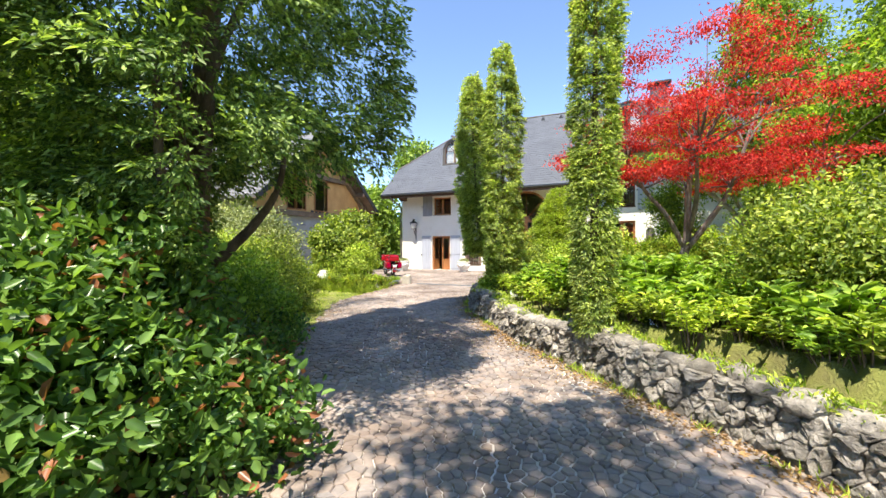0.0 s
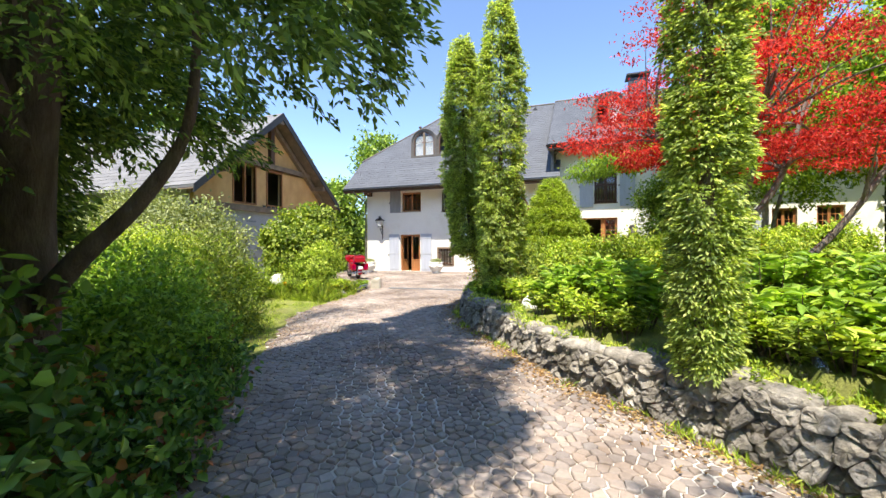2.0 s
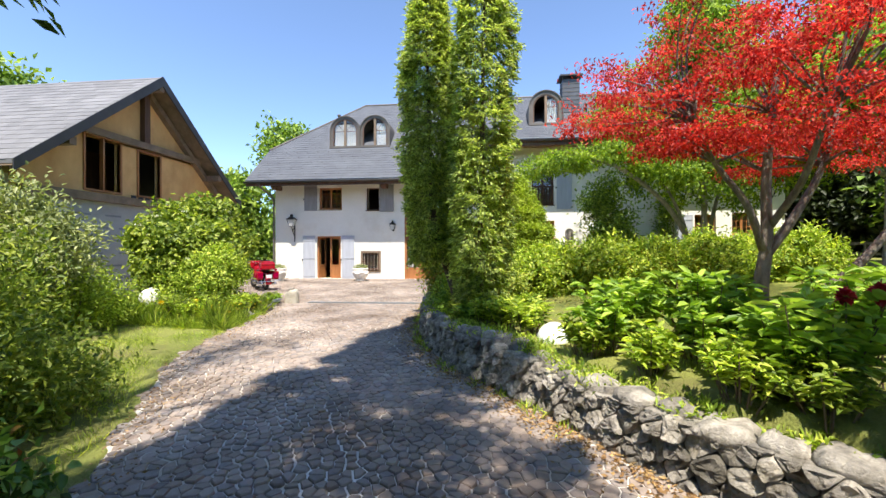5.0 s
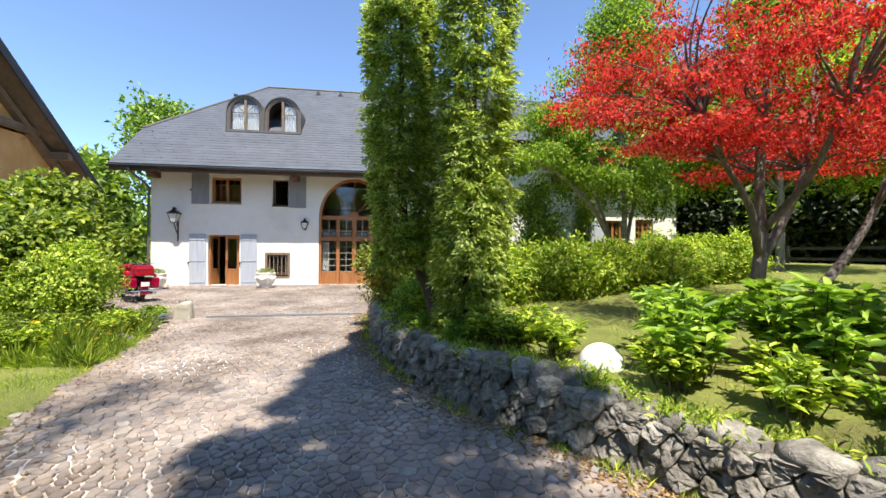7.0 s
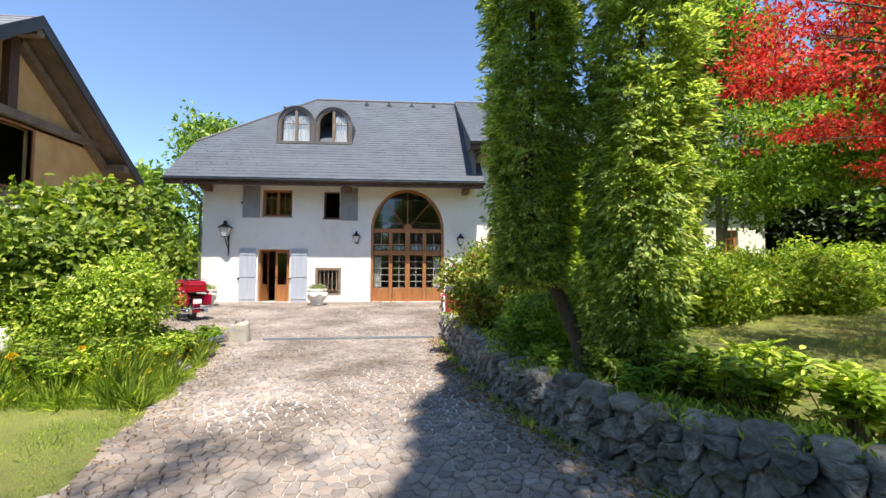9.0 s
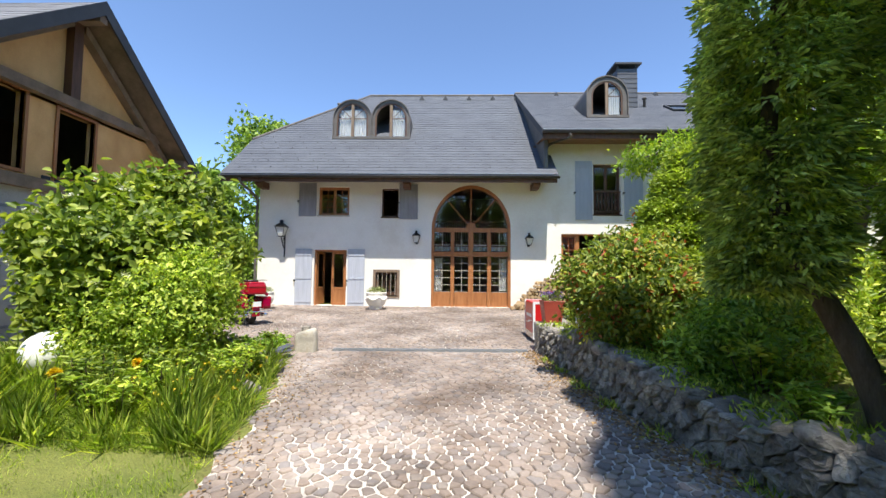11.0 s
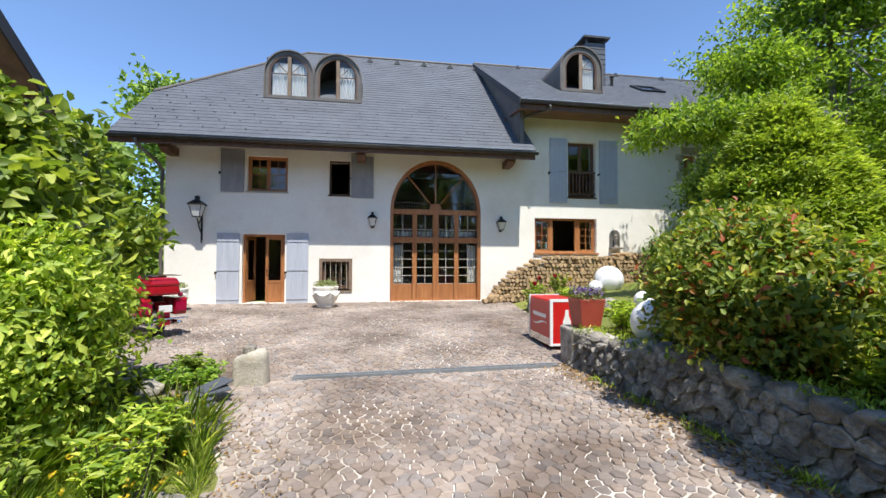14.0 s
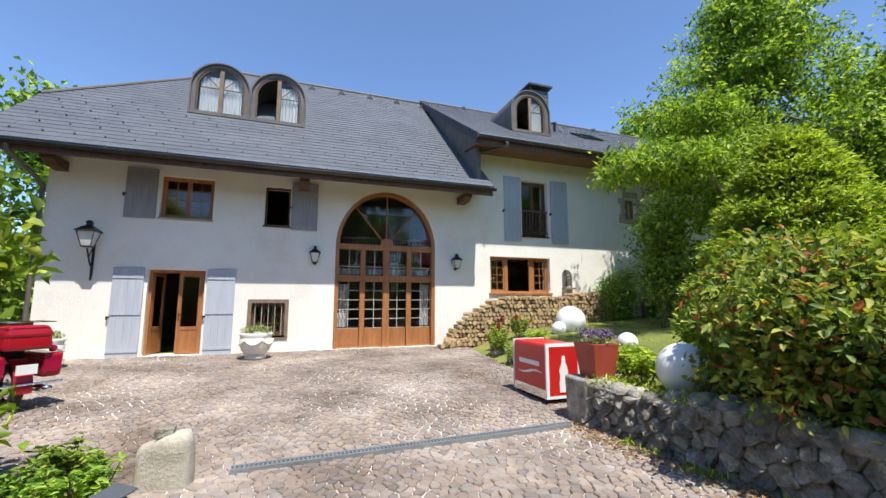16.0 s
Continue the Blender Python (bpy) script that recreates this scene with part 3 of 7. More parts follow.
# roofs: eave y, z, ridge y, z
EL, ER = (22.85, 5.28), (22.75, 6.93)
RIDGE = (29.5, 11.2)
SL_L = (RIDGE[1] - EL[1]) / (RIDGE[0] - EL[0])
SL_R = (RIDGE[1] + 0.12 - ER[1]) / (RIDGE[0] - ER[0])


def roof_l(y):
    return EL[1] + SL_L * (y - EL[0])


def roof_r(y):
    return ER[1] + SL_R * (y - ER[0])


def slab(bm, quad, thick):
    """A sloped slab below a polygon."""
    a = [bm.verts.new(p) for p in quad]
    b = [bm.verts.new((p[0], p[1], p[2] - thick)) for p in quad]
    bm.faces.new(a)
    bm.faces.new(b[::-1])
    for i in range(len(quad)):
        bm.faces.new((a[i], b[i], b[(i + 1) % len(quad)], a[(i + 1) % len(quad)]))


HIPY, XL = 25.15, -13.95
bm = bmesh.new()
slab(bm, [(XL, EL[0], EL[1]), (-1.32, EL[0], EL[1]), (-1.32, RIDGE[0], RIDGE[1]), (-9.7, RIDGE[0], RIDGE[1]), (XL, HIPY, roof_l(HIPY))], 0.16)
slab(bm, [(-9.7, RIDGE[0], RIDGE[1]), (XL, 2 * RIDGE[0] - HIPY, roof_l(HIPY)), (XL, HIPY, roof_l(HIPY))], 0.16)
slab(bm, [(-1.32, RIDGE[0], RIDGE[1]), (-1.32, 36.2, 5.3), (XL, 36.2, 5.3), (XL, 2 * RIDGE[0] - HIPY, roof_l(HIPY)), (-9.7, RIDGE[0], RIDGE[1])], 0.16)
bmesh.ops.recalc_face_normals(bm, faces=bm.faces[:])
roof_left = part("roof", bm, M["slate"], house, "dark grey slate roof with a half-hipped end")
bm = bmesh.new()
XR0, XR1 = -1.9, 12.7
slab(bm, [(XR0, ER[0], ER[1]), (XR1, ER[0], ER[1]), (XR1, RIDGE[0], RIDGE[1] + 0.12), (XR0, RIDGE[0], RIDGE[1] + 0.12)], 0.14)
slab(bm, [(XR0, RIDGE[0], RIDGE[1] + 0.12), (XR1, RIDGE[0], RIDGE[1] + 0.12), (XR1, 36.2, 6.9), (XR0, 36.2, 6.9)], 0.14)
bmesh.ops.recalc_face_normals(bm, faces=bm.faces[:])
roof_right = part("roof", bm, M["slate"], house, "dark grey slate roof over a deep boarded eave")
bm = bmesh.new()
v = []
for x in (-1.78, -1.62):
    v.append([bm.verts.new((x, y, z)) for y, z in ((23.2, roof_l(23.2) - 0.3), (29.4, roof_l(29.4) - 0.3), (29.4, roof_r(29.4) - 0.13), (23.2, roof_r(23.2) - 0.13))])
bm.faces.new(v[0])
bm.faces.new(v[1][::-1])
for i in range(4):
    bm.faces.new((v[0][i], v[1][i], v[1][(i + 1) % 4], v[0][(i + 1) % 4]))
part("roof_cheek", bm, M["zinc"], house)
# verge board of the higher roof
bm = bmesh.new()
vv = [bm.verts.new(p) for p in [(x, y, z + dz) for x in (XR0 - 0.035, XR0) for (y, z) in ((ER[0] - 0.02, ER[1]), (RIDGE[0], RIDGE[1] + 0.12)) for dz in (0.03, -0.26)]]
for f in ((0, 2, 3, 1), (4, 5, 7, 6), (0, 4, 6, 2), (1, 3, 7, 5), (0, 1, 5, 4), (2, 6, 7, 3)):
    bm.faces.new([vv[i] for i in f])
part("verge_board", bm, M["fascia"], house)
# fascia and soffit, gutters
bm = bmesh.new()
box(bm, XL + 0.02, -1.36, EL[0] + 0.02, EL[0] + 0.06, EL[1] - 0.30, EL[1] - 0.05)
part("fascia", bm, M["oak_dark"], house)
bm = bmesh.new()
slab(bm, [(XL + 0.04, EL[0] + 0.06, EL[1] - 0.2), (-1.36, EL[0] + 0.06, EL[1] - 0.2), (-1.36, FY, EL[1] + 0.18), (XL + 0.04, FY, EL[1] + 0.18)], 0.03)
part("soffit", bm, M["oak_dark"], house)
bm = bmesh.new()
box(bm, XR0 + 0.01, XR1 - 0.05, ER[0] + 0.03, ER[0] + 0.07, ER[1] - 0.32, ER[1] - 0.05)
part("fascia", bm, M["oak_dark"], house)
for k in range(9):
    bm = bmesh.new()
    y0, y1 = ER[0] + 0.07 + k * 0.137, ER[0] + 0.07 + k * 0.137 + 0.13
    z0, z1 = ER[1] - 0.26 + (y0 - ER[0]) * 0.12, ER[1] - 0.26 + (y1 - ER[0]) * 0.12
    slab(bm, [(XR0 + 0.02, y0, z0), (XR1 - 0.1, y0, z0), (XR1 - 0.1, y1, z1), (XR0 + 0.02, y1, z1)], 0.025)
    part("soffit_board", bm, M["soffit"], house)


def gutter(x0, x1, y, z, r=0.075):
    bm = bmesh.new()
    arc = [(y - r * math.cos(a), z - r * math.sin(a)) for a in (math.pi * k / 8 for k in range(9))]
    arc += [(y - (r - 0.008) * math.cos(a), z - (r - 0.008) * math.sin(a)) for a in (math.pi * k / 8 for k in range(8, -1, -1))]
    rings(bm, [[(x, yy, zz) for yy, zz in arc] for x in (x0, x1)])
    tube(bm, [(x0, y - r, z), (x1, y - r, z)], 0.012, 6)
    return part("gutter", bm, M["gutter"], house, smooth=True)


gutter(XL, -1.3, EL[0] - 0.07, EL[1] - 0.1)
gutter(XR0 - 0.05, XR1, ER[0] - 0.07, ER[1] - 0.08)
# pale snow rail just above each gutter
for x0, x1, e in ((XL, -1.3, EL), (XR0, XR1, ER)):
    bm = bmesh.new()
    n = int((x1 - x0) / 1.25)
    for k in range(n):
        box(bm, x0 + k * 1.25 + 0.02, x0 + (k + 1) * 1.25 - 0.02, e[0] - 0.02, e[0] + 0.0, e[1] + 0.0, e[1] + 0.03)
    part("drip_strip", bm, M["steel"], house, "pale metal drip strip")
# down pipes
bm = bmesh.new()
tube(bm, curve_pts([(-13.2, EL[0] - 0.07, EL[1] - 0.17), (-13.18, EL[0] + 0.1, EL[1] - 0.35), (-13.08, FY - 0.1, EL[1] - 0.75), (-13.06, FY - 0.07, 3.9), (-13.06, FY - 0.07, 0.28)], 6), 0.05, 10)
part("down_pipe", bm, M["zinc"], house, smooth=True)
bm = bmesh.new()
tube(bm, curve_pts([(-0.95, ER[0] - 0.07, ER[1] - 0.15), (-0.95, ER[0], ER[1] - 0.3), (-1.5, FY - 0.5, roof_l(FY) + 0.25), (-1.6, FY - 0.3, roof_l(FY - 0.3) + 0.06)], 6), 0.045, 10)
part("down_pipe", bm, M["zinc"], house, smooth=True)
# beam ends under the low eave
for x in (-12.75, -7.0, -2.0):
    bm = bmesh.new()
    outl = [(23.35, 5.14), (24.2, 5.14), (24.2, 4.9), (23.62, 4.9), (23.35, 5.02)]
    a = [bm.verts.new((x - 0.13, y, z)) for y, z in outl]
    b = [bm.verts.new((x + 0.13, y, z)) for y, z in outl]
    bm.faces.new(a), bm.faces.new(b[::-1])
    for i in range(5):
        bm.faces.new((a[i], b[i], b[(i + 1) % 5], a[(i + 1) % 5]))
    part("beam_end", bm, M["oak_dark"], house)


# ---- doors, windows, shutters, dormers ----
def bars(bm, x0, x1, z0, z1, y0, y1, w):
    """A rectangular frame of width w."""
    box(bm, x0, x0 + w, y0, y1, z0, z1)
    box(bm, x1 - w, x1, y0, y1, z0, z1)
    box(bm, x0 + w, x1 - w, y0, y1, z0, z0 + w)
    box(bm, x0 + w, x1 - w, y0, y1, z1 - w, z1)


def pane(x0, x1, z0, z1, y, parent):
    bm = bmesh.new()
    box(bm, x0, x1, y - 0.002, y + 0.002, z0, z1)
    ob = part("pane", bm, M["glass"], parent)
    ob.visible_shadow = False
    return ob


def sash(x0, x1, z0, z1, y, parent, cols, rows, material, rail=0.055, bar=0.022):
    bm = bmesh.new()
    bars(bm, x0, x1, z0, z1, y, y + 0.045, rail)
    for c in range(1, cols):
        xc = x0 + rail + (x1 - x0 - 2 * rail) * c / cols
        box(bm, xc - bar / 2, xc + bar / 2, y + 0.004, y + 0.036, z0 + rail, z1 - rail)
    for r in range(1, rows):
        zc = z0 + rail + (z1 - z0 - 2 * rail) * r / rows
        box(bm, x0 + rail, x1 - rail, y + 0.006, y + 0.034, zc - bar / 2, zc + bar / 2)
    part("sash", bm, material, parent)
    pane(x0 + rail, x1 - rail, z0 + rail, z1 - rail, y + 0.02, parent)


def casement(rect, label, cols=2, rows=3, leaves=2, mat="oak", back=0.13, skip=()):
    x0, x1, z0, z1 = rect
    y = FY + back
    bm = bmesh.new()
    bars(bm, x0, x1, z0, z1, y, y + 0.09, 0.05)
    win = part("window", bm, M[mat], house, label)
    w = (x1 - x0 - 0.1) / leaves
    for k in range(leaves):
        if k not in skip:
            sash(x0 + 0.05 + k * w, x0 + 0.05 + (k + 1) * w, z0 + 0.05, z1 - 0.05, y + 0.015, win, cols, rows, M[mat])
    bm = bmesh.new()
    box(bm, x0 - 0.03, x1 + 0.03, FY - 0.03, y, z0 - 0.05, z0 - 0.002)
    part("window_sill", bm, M["stone_pale"] if mat == "oak" else M[mat], win)
    return win


def shutter(x0, x1, z0, z1, mat, label):
    """Boarded shutter folded back on the wall, with ledges and a strap hinge."""
    n = max(3, round((x1 - x0) / 0.17))
    bm = bmesh.new()
    w = (x1 - x0) / n
    for k in range(n):
        box(bm, x0 + k * w + 0.0015, x0 + (k + 1) * w - 0.0015, FY - 0.055, FY - 0.02, z0, z1)
    sh = part("shutter", bm, M[mat], house, label)
    for f in (0.1, 0.5, 0.9) if z1 - z0 > 1.6 else (0.14, 0.82):
        bm = bmesh.new()
        zc = z0 + (z1 - z0) * f
        box(bm, x0 + 0.01, x1 - 0.01, FY - 0.072, FY - 0.055, zc - 0.035, zc + 0.035)
        part("ledge", bm, M[mat], sh)
    bm = bmesh.new()
    zc = z0 + (z1 - z0) * 0.46
    box(bm, x0 - 0.05, x0 + 0.02, FY - 0.08, FY - 0.05, zc - 0.02, zc + 0.02)
    box(bm, x0 - 0.05, x0 - 0.03, FY - 0.08, FY - 0.0, zc - 0.06, zc + 0.03)
    part("shutter_hook", bm, M["black_metal"], sh)


casement(W1, "brown two-leaf casement with small panes", 2, 4)
casement(W2, "dark window standing open", 1, 1, 2, "oak_dark", skip=(0, 1))
shutter(-11.38, -10.68, 3.83, 5.17, "shutter_worn", "weathered grey boarded shutter folded back")
shutter(-7.34, -6.6, 3.74, 5.14, "shutter_worn", "weathered grey boarded shutter folded back")
shutter(-11.46, -10.79, 0.2, 2.52, "shutter", "pale blue-grey shutter folded back on the wall")
shutter(-9.36, -8.68, 0.2, 2.52, "shutter", "pale blue-grey shutter folded back on the wall")
shutter(-0.36, 0.3, 3.76, 6.1, "shutter", "grey-blue shutter folded back on the wall")
shutter(1.56, 2.28, 3.76, 6.1, "shutter", "grey-blue shutter folded back on the wall")
shutter(7.05, 7.85, 1.2, 3.42, "shutter", "pale blue-grey shutter folded back on the wall")
# barred window with a dark surround
win = casement(SMALL, "small barred window in a dark wooden surround", 3, 3, 1, "oak_dark", 0.1)
bm = bmesh.new()
bars(bm, SMALL[0] - 0.1, SMALL[1] + 0.1, SMALL[2] - 0.1, SMALL[3] + 0.1, FY - 0.03, FY + 0.1, 0.1)
part("surround", bm, M["beam"], win)
for k in range(5):
    bm = bmesh.new()
    x = SMALL[0] + (k + 0.5) * (SMALL[1] - SMALL[0]) / 5
    tube(bm, [(x, FY + 0.03, SMALL[2]), (x, FY + 0.03, SMALL[3])], 0.011, 6)
    part("iron_bar", bm, M["stone_pale"], win)
# glazed front door, one leaf open
x0, x1, z0, z1 = DOOR
bm = bmesh.new()
box(bm, x0, x0 + 0.07, FY + 0.12, FY + 0.24, z0, z1)
box(bm, x1 - 0.07, x1, FY + 0.12, FY + 0.24, z0, z1)
box(bm, x0 + 0.07, x1 - 0.07, FY + 0.12, FY + 0.24, z1 - 0.07, z1)
door = part("door", bm, M["oak"], house, "varnished glazed double door, one leaf open")
xm = (x0 + x1) / 2 + 0.02


def door_leaf(m, w, zz0, zz1):
    bm = bmesh.new()
    bars(bm, 0, w, 0, zz1 - zz0, 0, 0.05, 0.09)
    box(bm, 0.09, w - 0.09, 0.012, 0.038, 0.09, 0.62)
    box(bm, 0.09, w - 0.09, 0, 0.05, 0.62, 0.7)
    bmesh.ops.transform(bm, matrix=m, verts=bm.verts[:])
    lf = part("leaf", bm, M["oak"], door)
    bm = bmesh.new()
    box(bm, 0.09, w - 0.09, 0.023, 0.027, 0.7, zz1 - zz0 - 0.09)
    bmesh.ops.transform(bm, matrix=m, verts=bm.verts[:])
    part("pane", bm, M["glass"], door).visible_shadow = False


door_leaf(pose(xm, FY + 0.16, z0 + 0.02), x1 - 0.07 - xm, z0, z1 - 0.09)
door_leaf(pose(x0 + 0.08, FY + 0.2, z0 + 0.02, 0, 0, 78), xm - x0 - 0.08, z0, z1 - 0.09)
bm = bmesh.new()
box(bm, xm + 0.03, xm + 0.06, FY + 0.09, FY + 0.16, 1.3, 1.34)
box(bm, xm + 0.03, xm + 0.15, FY + 0.085, FY + 0.1, 1.31, 1.33)
part("door_handle", bm, M["black_metal"], door)
bm = bmesh.new()
box(bm, x0 - 0.05, x1 + 0.05, FY - 0.22, FY + 0.24, z0 - 0.09, z0 - 0.004)
part("door_step", bm, M["stone_pale"], house)
bm = bmesh.new()
box(bm, -11.1, -8.95, FY - 0.018, FY, 2.56, 2.68)
part("lintel_moulding", bm, M["plaster"], house)

# great arched glazing
y = FY + 0.16
bm = bmesh.new()
for s in range(24):
    a0, a1 = math.pi * s / 24, math.pi * (s + 1) / 24
    o = [(cx + ra * math.cos(a), SPRING + rb * math.sin(a)) for a in (a0, a1)]
    i_ = [(cx + (ra - 0.11) * math.cos(a), SPRING + (rb - 0.11) * math.sin(a)) for a in (a0, a1)]
    prism(bm, [o[0], o[1], i_[1], i_[0]], y - 0.16 + 0.02, y + 0.1)
box(bm, AX0, AX0 + 0.11, y - 0.14, y + 0.1, 0.28, SPRING)
box(bm, AX1 - 0.11, AX1, y - 0.14, y + 0.1, 0.28, SPRING)
bmesh.ops.recalc_face_normals(bm, faces=bm.faces[:])
arch = part("arched_window", bm, M["oak"], house, "tall arched glazed barn door in brown timber")
TR = 2.36
bm = bmesh.new()
box(bm, AX0 + 0.11, AX1 - 0.11, y - 0.06, y + 0.08, SPRING - 0.09, SPRING + 0.08)
box(bm, AX0 + 0.11, AX1 - 0.11, y - 0.06, y + 0.08, TR - 0.08, TR + 0.1)
part("transom", bm, M["oak"], arch)
bay = (AX1 - AX0 - 0.22) / 4
for k in (1, 2, 3):
    w = 0.1 if k == 2 else 0.075
    xc = AX0 + 0.11 + bay * k
    bm = bmesh.new()
    box(bm, xc - w, xc + w, y - 0.05, y + 0.07, 0.28, SPRING - 0.09)
    part("post", bm, M["oak"], arch)
for k in range(4):
    a, b = AX0 + 0.11 + bay * k + (0.09 if k else 0), AX0 + 0.11 + bay * (k + 1) - (0.09 if k < 3 else 0)
    bm = bmesh.new()
    box(bm, a, b, y, y + 0.05, 0.28, 0.86)
    box(bm, a + 0.07, b - 0.07, y - 0.012, y, 0.38, 0.76)
    part("panel", bm, M["oak"], arch)
    bm = bmesh.new()
    n = 5
    for r in range(n + 1):
        zc = 0.86 + (TR - 0.08 - 0.86) * r / n
        box(bm, a, b, y + 0.01, y + 0.04, zc - 0.01, zc + 0.01)
    xc = (a + b) / 2
    box(bm, xc - 0.01, xc + 0.01, y + 0.008, y + 0.042, 0.86, TR - 0.08)
    box(bm, xc - 0.01, xc + 0.01, y + 0.008, y + 0.042, TR + 0.1, SPRING - 0.09)
    box(bm, a, b, y + 0.01, y + 0.04, 2.72, 2.745)
    part("glazing_bar", bm, M["lace"], arch, "slim pale glazing bars")
    pane(a, b, 0.86, TR - 0.08, y + 0.025, arch)
    pane(a, b, TR + 0.1, SPRING - 0.09, y + 0.025, arch)
bm = bmesh.new()
fan = [(cx + (ra - 0.1) * math.cos(a), SPRING + 0.08 + (rb - 0.18) * math.sin(a)) for a in (math.pi * k / 24 for k in range(25))]
prism(bm, fan, y + 0.02, y + 0.025)
bmesh.ops.recalc_face_normals(bm, faces=bm.faces[:])
part("pane", bm, M["glass"], arch).visible_shadow = False
for ang in (48, 90, 132):
    bm = bmesh.new()
    d = Vector((math.cos(radians(ang)) * (ra - 0.1), 0, math.sin(radians(ang)) * (rb - 0.1)))
    tube(bm, [Vector((cx, y + 0.01, SPRING + 0.08)), Vector((cx, y + 0.01, SPRING)) + d], 0.022, 4)
    part("fan_bar", bm, M["oak"], arch)
bm = bmesh.new()
bmesh.ops.create_cone(bm, cap_ends=True, segments=20, radius1=0.2, radius2=0.2, depth=0.08, matrix=pose(cx, y, SPRING + 0.1, 90))
part("hub", bm, M["oak"], arch)
# gallery rail inside, and lace curtains
for k in range(30):
    bm = bmesh.new()
    x = AX0 + 0.2 + k * 0.095
    box(bm, x - 0.018, x + 0.018, FY + 1.1, FY + 1.14, 3.0, 3.75)
    part("baluster", bm, M["oak_dark"], arch)
bm = bmesh.new()
box(bm, AX0, AX1, FY + 1.07, FY + 1.17, 3.75, 3.82)
box(bm, AX0 - 0.4, AX1 + 0.5, FY + 1.05, FY + 5.1, 2.72, 2.95)
part("gallery", bm, M["oak_dark"], arch)


def curtain(x0, x1, z0, z1, y, parent, folds=7):
    bm = bmesh.new()
    n = folds * 6
    pts = [(x0 + (x1 - x0) * k / n, y + 0.025 * math.sin(k / n * folds * 2 * math.pi)) for k in range(n + 1)]
    prev = None
    for x, yy in pts:
        cur = (bm.verts.new((x, yy, z0)), bm.verts.new((x, yy + 0.01, z1)))
        if prev:
            bm.faces.new((prev[0], cur[0], cur[1], prev[1]))
        prev = cur
    bmesh.ops.solidify(bm, geom=bm.faces[:], thickness=0.004)
    return part("curtain", bm, M["curtain"], parent, "white curtain")


curtain(AX0 + 0.13, AX0 + 0.42, 0.9, 2.2, y + 0.16, arch, 3)
curtain(AX1 - 0.42, AX1 - 0.13, 0.9, 2.2, y + 0.16, arch, 3)
curtain(AX0 + 0.13, AX1 - 0.13, 2.5, 2.68, y + 0.2, arch, 18)

# kitchen window: side lights with small panes, the middle open
bm = bmesh.new()
yk = FY + 0.14
bars(bm, KIT[0], KIT[1], KIT[2], KIT[3], yk, yk + 0.09, 0.06)
kit = part("window", bm, M["oak"], house, "wide brown window with its middle leaves open")
sash(KIT[0] + 0.06, KIT[0] + 0.62, KIT[2] + 0.06, KIT[3] - 0.06, yk + 0.02, kit, 2, 4, M["oak"])
sash(KIT[1] - 0.62, KIT[1] - 0.06, KIT[2] + 0.06, KIT[3] - 0.06, yk + 0.02, kit, 2, 4, M["oak"])
bm = bmesh.new()
box(bm, KIT[0] + 0.62, KIT[0] + 0.74, yk, yk + 0.07, KIT[2] + 0.06, KIT[3] - 0.06)
part("mullion", bm, M["oak"], kit)
bm = bmesh.new()
box(bm, KIT[1] - 0.78, KIT[1] - 0.62, yk, yk + 0.07, KIT[2] + 0.06, KIT[3] - 0.06)
part("mullion", bm, M["oak"], kit)
bm = bmesh.new()
box(bm, KIT[0] - 0.05, KIT[1] + 0.05, FY - 0.06, yk, KIT[2] - 0.06, KIT[2] - 0.002)
part("window_sill", bm, M["oak"], kit)
# balcony door with a low rail
bal = casement(BAL, "tall brown french window", 1, 2, 2, "oak_dark", 0.16)
bm = bmesh.new()
box(bm, BAL[0], BAL[1], FY + 0.02, FY + 0.07, 4.86, 4.93)
box(bm, BAL[0], BAL[1], FY + 0.02, FY + 0.07, 4.08, 4.13)
part("rail", bm, M["oak_dark"], bal)
for k in range(8):
    bm = bmesh.new()
    x = BAL[0] + 0.08 + k * (BAL[1] - BAL[0] - 0.16) / 7
    lathe(bm, [(0.022, 0), (0.022, 0.1), (0.038, 0.25), (0.02, 0.42), (0.038, 0.58), (0.022, 0.73)], 8, (x, FY + 0.045, 4.13))
    part("baluster", bm, M["oak_dark"], bal, smooth=True)
# small window in a stone surround, niche, doors of the far wing
win = casement(UPPER, "small window in a cut stone surround", 2, 2, 1, "oak", 0.15)
for q in ((UPPER[0] - 0.32, UPPER[0], 4.72, 5.1), (UPPER[0] - 0.22, UPPER[0], 5.1, 5.5), (UPPER[0] - 0.34, UPPER[0], 5.5, 5.74), (UPPER[1], UPPER[1] + 0.3, 4.72, 5.06), (UPPER[1], UPPER[1] + 0.2, 5.06, 5.5), (UPPER[1], UPPER[1] + 0.34, 5.5, 5.74), (UPPER[0] - 0.1, UPPER[1] + 0.12, 5.75, 6.02), (UPPER[0] - 0.06, UPPER[1] + 0.06, 4.7, 4.88)):
    part("quoin_stone", soft_box(q[0] + 0.004, q[1] - 0.004, FY - 0.02, FY + 0.1, q[2] + 0.004, q[3] - 0.004, 0.012, 1), M["stone_pale"], win)
# no recess is cut: a flat dark plate stands in for the niche's shade
bm = bmesh.new()
out = [(NICHE[0], NICHE[2]), (NICHE[1], NICHE[2])] + [((NICHE[0] + NICHE[1]) / 2 + 0.21 * math.cos(a), NICHE[3] + 0.21 * math.sin(a)) for a in (math.pi * k / 10 for k in range(11))]
prism(bm, out, FY - 0.012, FY - 0.004)
bmesh.ops.recalc_face_normals(bm, faces=bm.faces[:])
part("niche", bm, M["stone_rest"], house, "small round-headed stone niche, flat with its shade in the colour")
bm = bmesh.new()
